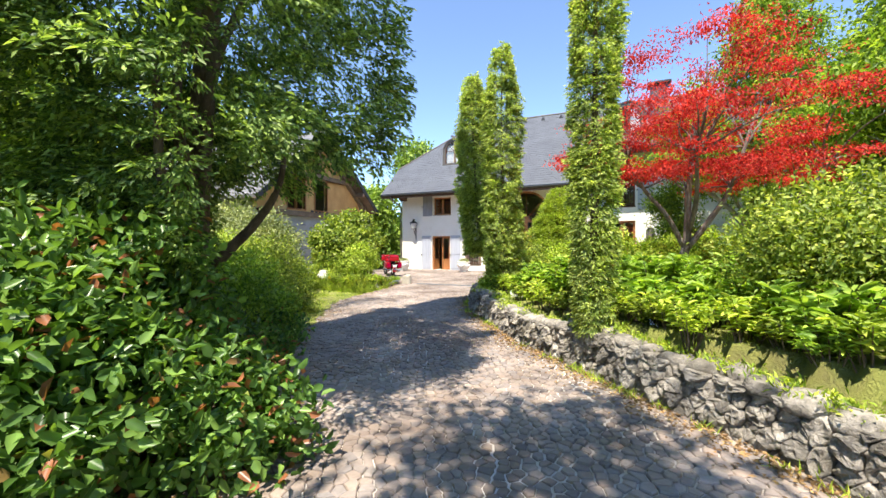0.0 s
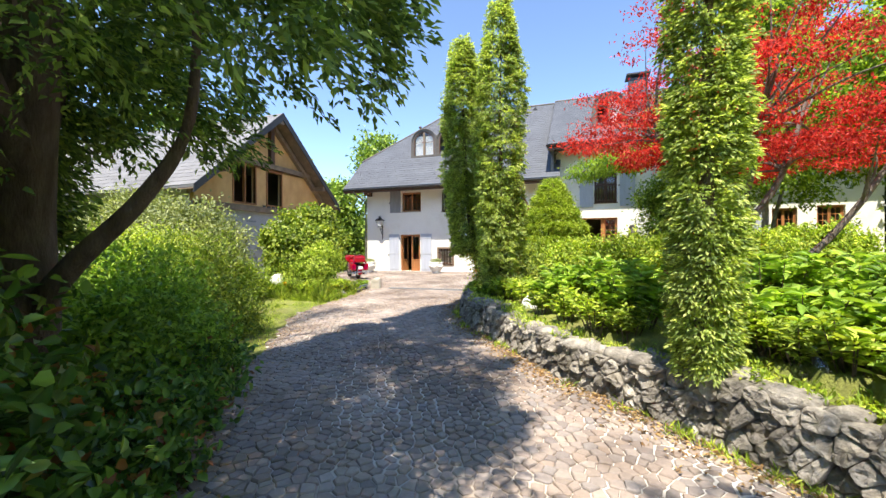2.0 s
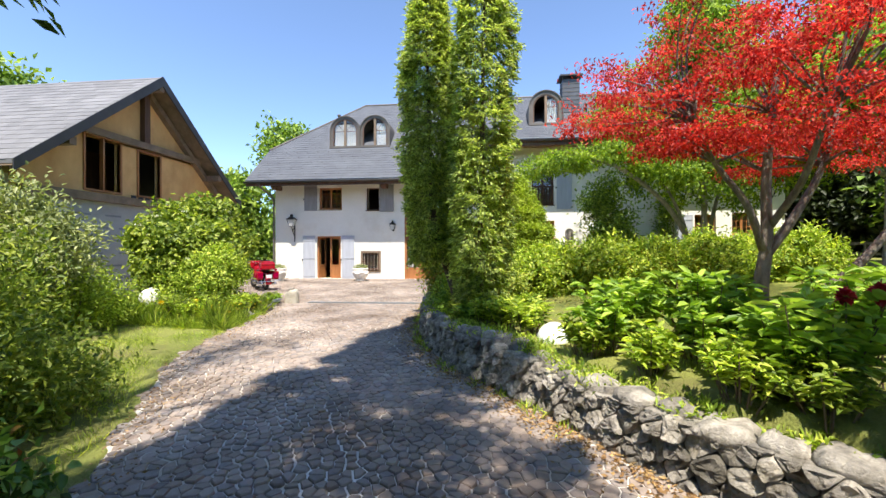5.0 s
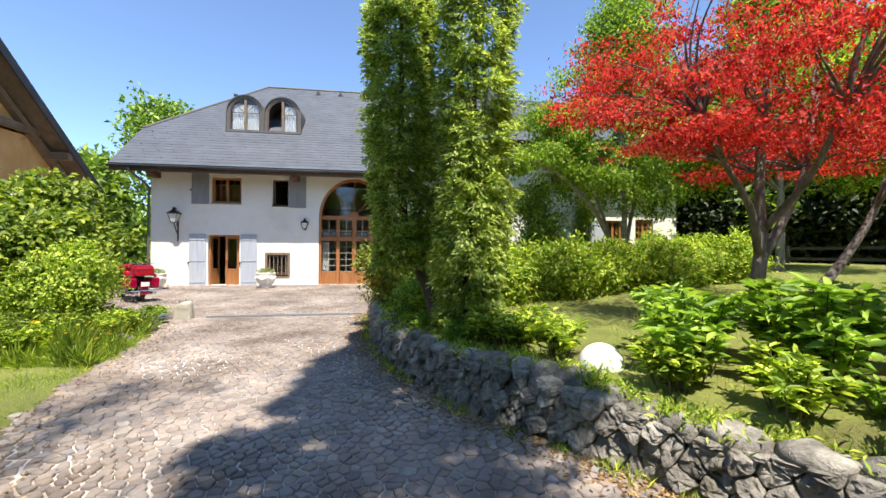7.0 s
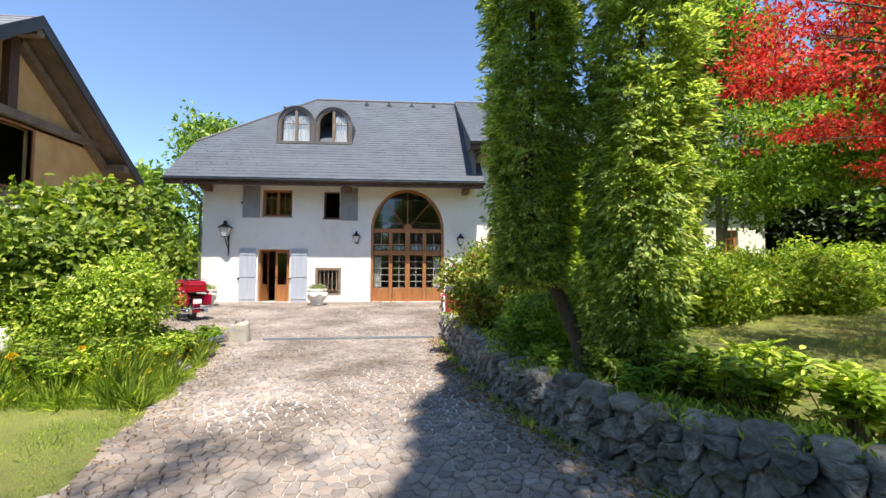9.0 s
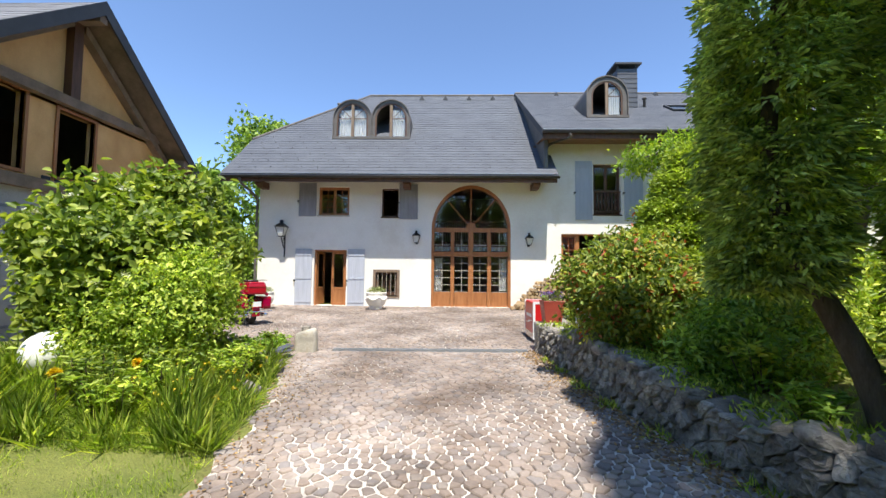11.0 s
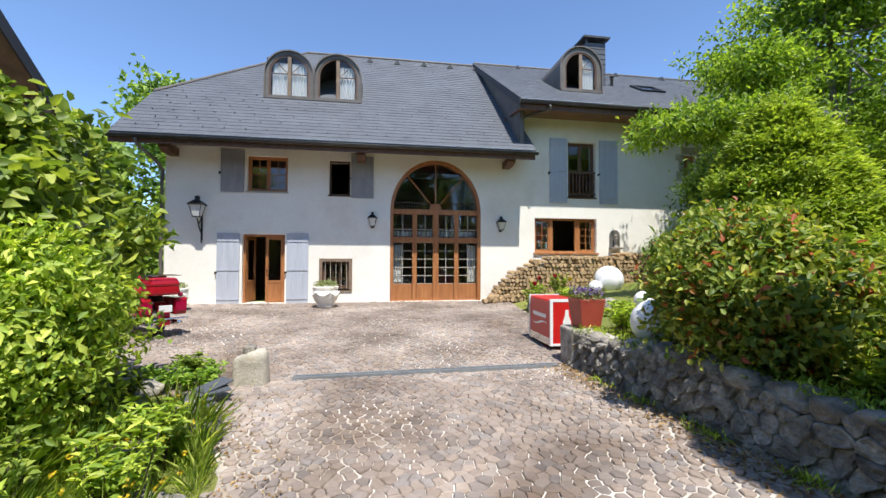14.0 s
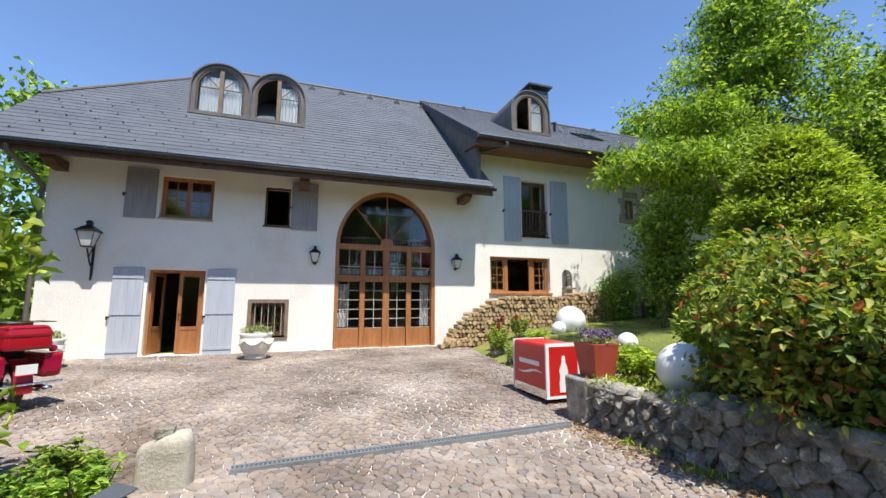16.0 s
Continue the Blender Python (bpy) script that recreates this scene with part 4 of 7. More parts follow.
lathe(bm, [(0.1, 0), (0.085, 0.03), (0.045, 0.06), (0.06, 0.2), (0.075, 0.3), (0.04, 0.36), (0.055, 0.42), (0.03, 0.48)], 12, ((NICHE[0] + NICHE[1]) / 2, FY - 0.09, NICHE[2]))
box(bm, NICHE[0] - 0.02, NICHE[1] + 0.02, FY - 0.2, FY, NICHE[2] - 0.06, NICHE[2])
part("niche_figure", bm, M["stone"], house)
casement(RDOOR, "brown glazed door with small panes", 2, 5, 2)
casement(RWIN, "brown casement with small panes", 2, 3, 2)


def arch_out(xc, half, z0, spring, n=18):
    return [(xc - half, z0)] + [(xc - half * math.cos(a), spring + half * math.sin(a)) for a in (math.pi * k / n for k in range(n + 1))] + [(xc + half, z0)]


def dormer(xc, half, z0, y0, y1, inner, opened, label):
    spring = z0 + 0.88
    outer, hole = arch_out(xc, half, z0 - 0.02, spring), arch_out(xc, inner, z0 + 0.06, spring)
    bm = bmesh.new()
    # barrel with its hood
    for (a, b) in zip(outer, outer[1:]):
        ia, ib = [(xc + (p[0] - xc) * 0.95, spring + (p[1] - spring) * 0.95 if p[1] > spring else p[1]) for p in (a, b)]
        q = [a, b, ib, ia]
        prism(bm, q, y0 - 0.06, y1)
    bmesh.ops.remove_doubles(bm, verts=bm.verts[:], dist=1e-4)
    bmesh.ops.recalc_face_normals(bm, faces=bm.faces[:])
    dm = part("dormer", bm, M["zinc"], house, label)
    bm = bmesh.new()
    for i in range(len(hole) - 1):
        prism(bm, [(xc + (outer[i][0] - xc) * 0.96, outer[i][1]), (xc + (outer[i + 1][0] - xc) * 0.96, outer[i + 1][1]), hole[i + 1], hole[i]], y0, y0 + 0.07)
    bmesh.ops.recalc_face_normals(bm, faces=bm.faces[:])
    part("front", bm, M["zinc"], dm)
    bm = bmesh.new()
    box(bm, xc - half, xc + half, y0 - 0.1, y0 + 0.1, z0 - 0.05, z0 + 0.06)
    part("window_sill", bm, M["zinc"], dm)
    bm = bmesh.new()
    inn = arch_out(xc, inner - 0.06, z0 + 0.1, spring)
    for i in range(len(hole) - 1):
        prism(bm, [hole[i], hole[i + 1], inn[i + 1], inn[i]], y0 + 0.02, y0 + 0.08)
    bmesh.ops.recalc_face_normals(bm, faces=bm.faces[:])
    part("window_frame", bm, M["oak_dark"], dm)
    bm = bmesh.new()
    box(bm, xc - 0.06, xc + 0.06, y0 + 0.025, y0 + 0.08, z0 + 0.1, spring + inner - 0.06)
    part("meeting_stile", bm, M["beam"], dm)
    for side in (-1, 1):
        if side == opened:
            continue
        half_in = [(x, z) for x, z in arch_out(xc, inner - 0.06, z0 + 0.1, spring) if (x - xc) * side >= -1e-6]
        out = half_in + ([(xc, z0 + 0.1)] if side < 0 else [(xc, z0 + 0.1)])
        bm = bmesh.new()
        prism(bm, out, y0 + 0.05, y0 + 0.054)
        bmesh.ops.recalc_face_normals(bm, faces=bm.faces[:])
        part("pane", bm, M["glass"], dm).visible_shadow = False
        bm = bmesh.new()
        box(bm, min(xc, xc + side * (inner - 0.06)), max(xc, xc + side * (inner - 0.06)), y0 + 0.035, y0 + 0.07, spring - 0.0, spring + 0.025)
        tube(bm, [(xc + side * 0.05, y0 + 0.05, spring + 0.02), (xc + side * (inner - 0.08) * 0.72, y0 + 0.05, spring + (inner - 0.08) * 0.68)], 0.014, 4)
        part("glazing_bar", bm, M["oak_dark"], dm)
        curtain(min(xc + side * 0.07, xc + side * (inner - 0.1)), max(xc + side * 0.07, xc + side * (inner - 0.1)), z0 + 0.1, spring + 0.42, y0 + 0.11, dm, 5)
    return dm


dormer(-9.62, 0.85, 7.42, 25.25, 27.5, 0.69, 0, "round-headed zinc dormer with curtained window")
dormer(-7.93, 0.85, 7.42, 25.25, 27.5, 0.69, -1, "round-headed zinc dormer with one leaf open")
dormer(1.12, 0.86, 8.08, 24.5, 27.4, 0.64, -1, "round-headed zinc dormer with one leaf open")
# chimney clad in slate, with a cap
bm = bmesh.new()
box(bm, 2.25, 3.15, 26.2, 27.0, 8.6, 11.0)
chim = part("chimney", bm, M["slate"], house, "square slate-clad chimney with a flat cap")
bm = bmesh.new()
for k in range(9):
    z = 9.0 + k * 0.22
    box(bm, 2.235, 3.165, 26.185, 27.015, z, z + 0.012)
part("cladding_joint", bm, M["zinc"], chim)
bm = bmesh.new()
box(bm, 2.1, 3.3, 26.05, 27.15, 11.16, 11.24)
for x in (2.3, 3.1):
    for yy in (26.25, 26.95):
        box(bm, x - 0.04, x + 0.04, yy - 0.04, yy + 0.04, 11.0, 11.16)
part("chimney_cap", bm, M["fascia"], chim)
bm = bmesh.new()
lathe(bm, [(0.06, 0), (0.06, 0.5), (0.1, 0.52), (0.1, 0.58), (0.02, 0.62)], 12, (3.5, 26.3, 9.1))
part("flue_pipe", bm, M["zinc"], house, smooth=True)
bm = bmesh.new()
lathe(bm, [(0.07, 0), (0.07, 0.5), (0.11, 0.52), (0.11, 0.6), (0.02, 0.64)], 12, (-11.1, 28.3, roof_l(28.3) - 0.45))
part("flue_pipe", bm, M["zinc"], house, smooth=True)
# open skylight
bm = bmesh.new()
m = pose(4.9, 25.9, roof_r(25.9) + 0.06, math.degrees(math.atan(SL_R)) + 0, 0, 0)
bars(bm, -0.55, 0.55, -0.5, 0.5, -0.05, 0.03, 0.07)
bmesh.ops.rotate(bm, verts=bm.verts[:], matrix=Matrix.Rotation(radians(-90), 3, "X"))
bmesh.ops.transform(bm, matrix=m, verts=bm.verts[:])
skyl = part("skylight", bm, M["fascia"], house, "roof window tilted open")
bm = bmesh.new()
box(bm, -0.48, 0.48, -0.45, 0.45, 0.0, 0.012)
bmesh.ops.transform(bm, matrix=m, verts=bm.verts[:])
part("pane", bm, M["glass"], skyl)
# snow hooks and ridge vents
bm = bmesh.new()
for row in range(6):
    yy = EL[0] + 0.35 + row * 0.42
    for k in range(21):
        x = -13.4 + k * 0.6 + (row % 2) * 0.3
        if -10.6 < x < -6.9 and yy > 24.9 or x > -1.6:
            continue
        box(bm, x - 0.012, x + 0.012, yy - 0.03, yy + 0.01, roof_l(yy) + 0.015, roof_l(yy) + 0.05)
part("snow_hooks", bm, M["fascia"], house)["kind"] = "stuff"
for k in range(9):
    x = -6.9 + k * 1.25 if k < 5 else 0.2 + (k - 5) * 2.6
    bm = bmesh.new()
    yy = RIDGE[0] - 0.35
    zz = (roof_l(yy) if x < -1.9 else roof_r(yy))
    vs = [bm.verts.new(p) for p in ((x - 0.14, yy - 0.2, zz - 0.13), (x + 0.14, yy - 0.2, zz - 0.13), (x, yy - 0.2, zz + 0.1), (x - 0.1, yy + 0.2, zz + 0.15), (x + 0.1, yy + 0.2, zz + 0.15), (x, yy + 0.2, zz + 0.2))]
    for f in ((0, 1, 2), (3, 5, 4), (0, 2, 5, 3), (1, 4, 5, 2), (0, 3, 4, 1)):
        bm.faces.new([vs[i] for i in f])
    part("ridge_vent", bm, M["fascia"], house)
bm = bmesh.new()
tube(bm, [(-9.75, RIDGE[0], RIDGE[1] + 0.02), (XR0, RIDGE[0], RIDGE[1] + 0.02)], 0.07, 8)
tube(bm, [(XR0, RIDGE[0], RIDGE[1] + 0.14), (XR1, RIDGE[0], RIDGE[1] + 0.14)], 0.07, 8)
tube(bm, [(-9.75, RIDGE[0], RIDGE[1] + 0.02), (XL, HIPY, roof_l(HIPY) + 0.02)], 0.06, 8)
part("ridge_cap", bm, M["zinc"], house)


def lantern(at, s, label, bracket=True, group=""):
    """A four-sided wall lantern on a scrolled bracket; at is its foot on the wall."""
    root = thing("wall_lantern", at, label, "lantern", group)
    yb = -0.42 * s if bracket else -0.14
    zb = 0.85 * s if bracket else 0.08
    bm = bmesh.new()
    if bracket:
        box(bm, -0.03 * s, 0.03 * s, -0.03, 0, 0, 0.95 * s)
        tube(bm, curve_pts([(0, -0.02, 0.25 * s), (0, -0.2 * s, 0.42 * s), (0, yb, zb - 0.06 * s)], 6), 0.022 * s, 6)
        tube(bm, curve_pts([(0, -0.02, 0.9 * s), (0, -0.15 * s, 0.75 * s), (0, -0.25 * s, 0.6 * s)], 5), 0.015 * s, 6)
        lathe(bm, [(0.01, -0.12 * s), (0.035 * s, -0.06 * s), (0.02 * s, 0)], 8, (0, -0.03, 0))
    else:
        box(bm, -0.05, 0.05, -0.015, 0, 0.02, 0.3)
        tube(bm, [(0, -0.01, 0.12), (0, -0.08, 0.06), (0, yb, zb)], 0.012, 6)
    part("bracket", bm, M["black_metal"], root)
    w0, w1, h = 0.11 * s, 0.21 * s, 0.42 * s
    bm = bmesh.new()
    for sx in (-1, 1):
        for sy in (-1, 1):
            tube(bm, [(sx * w0, yb + sy * w0, zb), (sx * w1, yb + sy * w1, zb + h)], 0.012 * s, 4)
    box(bm, -w0 * 1.1, w0 * 1.1, yb - w0 * 1.1, yb + w0 * 1.1, zb - 0.02 * s, zb + 0.01 * s)
    part("cage", bm, M["black_metal"], root)
    bm = bmesh.new()
    loops = [[(sx * w * 0.93, yb + sy * w * 0.93, z) for sx, sy in ((-1, -1), (1, -1), (1, 1), (-1, 1))] for w, z in ((w0, zb + 0.012 * s), (w1, zb + h))]
    rings(bm, loops)
    part("glass", bm, M["frosted"], root)
    bm = bmesh.new()
    loops = [[(sx * w, yb + sy * w, zb + h + z * s) for sx, sy in ((-1, -1), (1, -1), (1, 1), (-1, 1))] for w, z in ((w1 * 1.18, 0.0), (w1 * 1.2, 0.03), (w1 * 0.62, 0.15), (w1 * 0.3, 0.2), (w1 * 0.3, 0.27), (w1 * 0.36, 0.28), (w1 * 0.2, 0.34))]
    rings(bm, loops)
    part("roof", bm, M["black_metal"], root)
    return root


lantern((-11.92, FY, 2.28), 0.84, "large black wall lantern on a scrolled iron bracket")
lantern((-6.63, FY, 2.72), 0.62, "small black wall lantern", False, "small wall lanterns")
lantern((-2.2, FY, 2.66), 0.62, "small black wall lantern", False, "small wall lanterns")
lantern((11.3, FY, 3.9), 0.9, "large black wall lantern on a scrolled iron bracket")


# ---- slate courses ----
def slate_course(roof, label_parent, x0, x1, zf, y_lo, y_hi, seed, skip=None, single_rows=0, pitch=0.24, wid=0.34, limit=None):
    """Overlapping slates in courses on a slope; the lowest courses near the eave are single parts."""
    rs = random.Random(seed)
    verts, faces = [], []
    slope = (zf(y_hi) - zf(y_lo)) / (y_hi - y_lo)
    run = pitch / math.sqrt(1 + slope * slope)
    row, y = 0, y_lo
    nrm = Vector((0, -slope, 1)).normalized()
    singles = 0
    while y < y_hi - run * 0.5:
        x = x0 - (row % 2) * wid / 2
        while x < x1:
            a, b = max(x, x0), min(x + wid - 0.006, x1)
            cxm, cym = (a + b) / 2, y + run / 2
            if b - a > 0.05 and not (skip and skip(cxm, cym)) and (limit is None or limit(cxm, cym)):
                j = rs.uniform(-0.006, 0.006)
                lift, top = 0.012 + rs.uniform(0, 0.003), 0.004
                q = []
                for xx in (a, b):
                    for yy, h in ((y + j, lift), (y + run + 0.01, top), (y + j, lift - 0.01)):
                        p = Vector((xx, yy, zf(yy))) + nrm * h
                        q.append(p)
                if row < single_rows and singles < 150:
                    me = bpy.data.meshes.new("slate")
                    c0 = q[0].copy()
                    me.from_pydata([tuple(p - c0) for p in q], [], [(0, 3, 4, 1), (0, 2, 5, 3), (0, 1, 2), (3, 5, 4)])
                    me.materials.append(M["slate_one"])
                    piece("slate", me, roof, Matrix.Translation(c0))
                    singles += 1
                else:
                    k = len(verts)
                    verts += [tuple(p) for p in q]
                    faces += [(k, k + 3, k + 4, k + 1), (k, k + 2, k + 5, k + 3), (k, k + 1, k + 2), (k + 3, k + 5, k + 4)]
            x += wid
        y += run
        row += 1
    me = bpy.data.meshes.new("slate_rest")
    me.from_pydata(verts, [], faces)
    me.materials.append(roof.data.materials[0])
    ob = new("slate_rest", me)
    ob.parent = roof
    tagged(ob, kind="stuff")


def left_limit(x, y):
    return y < HIPY or x > XL + (y - HIPY) / (RIDGE[0] - HIPY) * (-9.7 - XL)


slate_course(roof_left, None, XL, -1.32, roof_l, EL[0], RIDGE[0], 3, lambda x, y: (-10.4 < x < -7.1 and 25.2 < y < 26.5), 2, limit=left_limit)
slate_course(roof_right, None, XR0, XR1, roof_r, ER[0], RIDGE[0], 4, lambda x, y: (0.3 < x < 1.95 and 24.4 < y < 26.5), 1)


# ---- barn under conversion ----
barn = thing("barn", (0, 0, 0), "barn under conversion with raw boards and grey membrane", "barn")
BX, BY0, BY1, BXF = -14.5, 13.3, 21.5, -13.7
BRY, BRZ, BEZ = 17.4, 8.15, 4.1
BSL = (BRZ - BEZ) / (BRY - 12.7)
b1, b2 = (15.24, 16.45, 3.78, 5.48), (17.2, 18.15, 3.8, 5.4)


def gable_z(y):
    return BRZ - 0.2 - BSL * abs(y - BRY)


def yz_wall(y0, y1, z0, z1, holes, x0, x1):
    bm = bmesh.new()
    wall_with_openings(bm, y0, y1, z0, z1, 0, 1, holes)
    for v in bm.verts:
        y, k, z = v.co
        v.co = (x0 + (x1 - x0) * k, y, z)
    bmesh.ops.recalc_face_normals(bm, faces=bm.faces[:])
    return bm


low = (14.4, 15.0, 1.2, 2.5), (19.3, 20.4, 0.3, 2.6)
part("wall", yz_wall(BY0, BY1, -0.3, 3.4, list(low), BX + 0.02, BX - 0.2), M["membrane"], barn, "grey breather membrane with faded print")
part("wall", yz_wall(14.5, 20.3, 3.62, 5.62, [b1, b2], BX, BX - 0.2), M["osb"], barn, "raw ochre board cladding")
bm = bmesh.new()
for outl in ([(14.5, 3.62), (14.5, gable_z(14.5)), (13.35, 3.9), (13.35, 3.62)], [(20.3, 3.62), (21.4, 3.62), (21.4, 3.9), (20.3, gable_z(20.3))], [(14.5, 5.62), (20.3, 5.62), (20.3, gable_z(20.3)), (BRY, gable_z(BRY)), (14.5, gable_z(14.5))]):
    a = [bm.verts.new((BX, y, z)) for y, z in outl]
    b = [bm.verts.new((BX - 0.2, y, z)) for y, z in outl]
    bm.faces.new(a), bm.faces.new(b[::-1])
    for i in range(len(outl)):
        bm.faces.new((a[i], b[i], b[(i + 1) % len(outl)], a[(i + 1) % len(outl)]))
bmesh.ops.recalc_face_normals(bm, faces=bm.faces[:])
part("gable_panel", bm, M["osb"], barn, "raw ochre board gable")
bm = bmesh.new()
box(bm, -31, BX - 0.2, BY0, BY0 + 0.2, -0.3, 4.2)
part("wall", bm, M["membrane"], barn)
bm = bmesh.new()
box(bm, -31, BX - 0.2, BY1 - 0.2, BY1, -0.3, 4.2)
box(bm, -31.2, -31, BY0, BY1, -0.3, 4.2)
box(bm, -17.6, -17.5, 15.0, 19.8, 3.45, 5.7)
box(bm, -31, BX - 0.2, BY0 + 0.2, BY1 - 0.2, 3.3, 3.45)
part("inner_wall", bm, M["oak_dark"], barn)
for side in (-1, 1):
    e = BRY + side * (BRY - 12.7)
    bm = bmesh.new()
    slab(bm, [(BXF, e, BEZ), (BXF, BRY, BRZ), (-32, BRY, BRZ), (-32, e, BEZ)], 0.1)
    bmesh.ops.recalc_face_normals(bm, faces=bm.faces[:])
    part("roof", bm, M["barn_tile"], barn, "grey tiled roof in even courses")
    bm = bmesh.new()
    nrm = Vector((0, -side * BSL, -1)).normalized()
    q = [(BXF + 0.03, e, BEZ + 0.02), (BXF + 0.03, BRY, BRZ + 0.02), (BXF + 0.03, BRY, BRZ - 0.34), (BXF + 0.03, e, BEZ - 0.30)]
    a = [bm.verts.new(p) for p in q]
    b = [bm.verts.new((p[0] - 0.04, p[1], p[2])) for p in q]
    bm.faces.new(a), bm.faces.new(b[::-1])
    for i in range(4):
        bm.faces.new((a[i], b[i], b[(i + 1) % 4], a[(i + 1) % 4]))
    bmesh.ops.recalc_face_normals(bm, faces=bm.faces[:])
    part("verge_board", bm, M["fascia"], barn, "charcoal verge board")
    # soffit boards under the overhang
    bm = bmesh.new()
    slab(bm, [(BXF - 0.02, e, BEZ - 0.13), (BXF - 0.02, BRY, BRZ - 0.13), (BX, BRY, BRZ - 0.13), (BX, e, BEZ - 0.13)], 0.03)
    bmesh.ops.recalc_face_normals(bm, faces=bm.faces[:])
    part("soffit", bm, M["beam"], barn)
    # rafter along the gable, standing proud
    bm = bmesh.new()
    for v in box(bm, BX, BX + 0.22, 0, 1, -0.42, -0.2):
        k = v.co.y
        y = BRY + side * 0.15 + k * (e - side * 0.5 - BRY)
        v.co = (v.co.x, y, BRZ - 0.15 - BSL * abs(y - BRY) + v.co.z)
    part("rafter", bm, M["beam"], barn)
# tie beam, king post, sill beam, purlin ends
for args in ((14.7, 20.2, 5.52, 5.74), (13.5, 21.3, 3.38, 3.64)):
    bm = bmesh.new()
    box(bm, BX, BX + 0.2, *args)
    part("tie_beam", bm, M["beam"], barn)
bm = bmesh.new()
box(bm, BX, BX + 0.2, BRY - 0.12, BRY + 0.12, 5.74, BRZ - 0.35)
part("king_post", bm, M["oak_dark"], barn)
for y in (14.2, BRY, 20.6):
    bm = bmesh.new()
    zc = BRZ - 0.42 - BSL * abs(y - BRY)
    box(bm, BX, BXF - 0.02, y - 0.1, y + 0.1, zc - 0.12, zc + 0.12)
    part("purlin_end", bm, M["beam"], barn)
for y0, y1, z0, z1 in (b1, b2):
    bm = bmesh.new()
    for q in ((y0 - 0.07, y0, z0 - 0.07, z1 + 0.07), (y1, y1 + 0.07, z0 - 0.07, z1 + 0.07), (y0, y1, z0 - 0.07, z0), (y0, y1, z1, z1 + 0.07), ((y0 + y1) / 2 - 0.03, (y0 + y1) / 2 + 0.03, z0, z1)):
        if q[0] > (y0 + y1) / 2 - 0.05 and q[1] < (y0 + y1) / 2 + 0.05 and y0 > 17:
            continue
        box(bm, BX - 0.1, BX + 0.04, *q)
    part("window_frame", bm, M["oak"], barn, "open unglazed window frame")
# small square vents below the sill, and rows of faded print on the membrane
for k in range(5):
    bm = bmesh.new()
    box(bm, BX + 0.0, BX + 0.02, 16.9 + k * 0.3, 17.1 + k * 0.3, 3.66, 3.76)
    part("vent", bm, M["fascia"], barn)
rs = random.Random(8)
for row in range(7):
    for k in range(7):
        y = 13.6 + k * 1.15 + (row % 2) * 0.5
        if any(h[0] - 0.8 < y < h[1] + 0.05 and h[2] - 0.1 < 0.4 + row * 0.42 < h[3] + 0.1 for h in low) or y > 20.6:
            continue
        bm = bmesh.new()
        box(bm, BX + 0.02, BX + 0.024, y, y + rs.uniform(0.5, 0.75), 0.4 + row * 0.42, 0.46 + row * 0.42)
        part("printed_bar", bm, M["membrane_print"], barn)
roofs = [o for o in barn.children if o.name.startswith("roof")]
slate_course(roofs[0], None, -31.9, BXF, lambda y: BRZ - BSL * abs(y - BRY), 12.7, BRY, 5, None, 0, 0.3, 0.5)


# ---- trees and shrubs ----
def columnar(at, height, radius, seed, label, n=2700, per=17, leaf=0.066, mat="cypress", low=0.25, lean=(0, 0), trunk=0.09, spray=0.16, foot=(0, 0)):
    """A narrow evergreen: upright sprays on a spindle."""
    root = thing("cypress_tree", at, label, "tree", "cypress trees")
    rs = np.random.RandomState(seed)
    bm = bmesh.new()
    tube(bm, curve_pts([(foot[0], foot[1], -0.2), (foot[0] * 0.75, foot[1] * 0.75, 0.5), (0.03, 0.02, height * 0.3), (lean[0] * 0.6, lean[1] * 0.6, height * 0.6), (lean[0], lean[1], height * 0.96)], 5), [trunk * (1 - 0.9 * k / 20) for k in range(21)], 8)
    part("trunk", bm, M["bark_dark"], root, smooth=True)
    boughs = n // 5
    t = np.repeat(rs.beta(0.95, 1.2, boughs), 5) + rs.normal(0, 0.014, boughs * 5)
    n = boughs * 5
    t = np.clip(t, 0, 0.999)
    z = low + t * (height - low)
    prof = radius * np.clip(np.minimum(0.62 + 1.5 * t, 1.0), 0, 1) * np.clip((1.0 - t) * 3.2, 0, 1) ** 0.62
    a = np.repeat(rs.uniform(0, 2 * np.pi, boughs), 5) + rs.normal(0, 0.24, n)
    reach = np.repeat(rs.normal(1.02, 0.13, boughs), 5)
    lump = reach + 0.14 * np.sin(a * 3 + z * 2.1 + seed) + 0.15 * np.sin(a * 5 - z * 4.3 + seed) + 0.12 * np.sin(a * 8 + z * 7.7) + rs.normal(0, 0.05, n)
    r = prof * lump * np.where(rs.rand(n) < 0.3, rs.uniform(0.6, 0.95, n), 1.0)
    c = np.stack([np.cos(a) * r + lean[0] * t, np.sin(a) * r + lean[1] * t, z], -1)
    out = np.stack([np.cos(a), np.sin(a), np.full(n, -0.45)], -1)
    C, D, F = sprays(c, out + rs.normal(size=(n, 3)) * 0.3, per, spray, spray * 0.6, rs, (0.0, 0.0, 1.0), 0.3)
    leaf_object("foliage", C, D, leaf * 1.02, leaf * 0.38, L[mat], root, seed=seed + 1, fold=0.2, face=F)
    return root


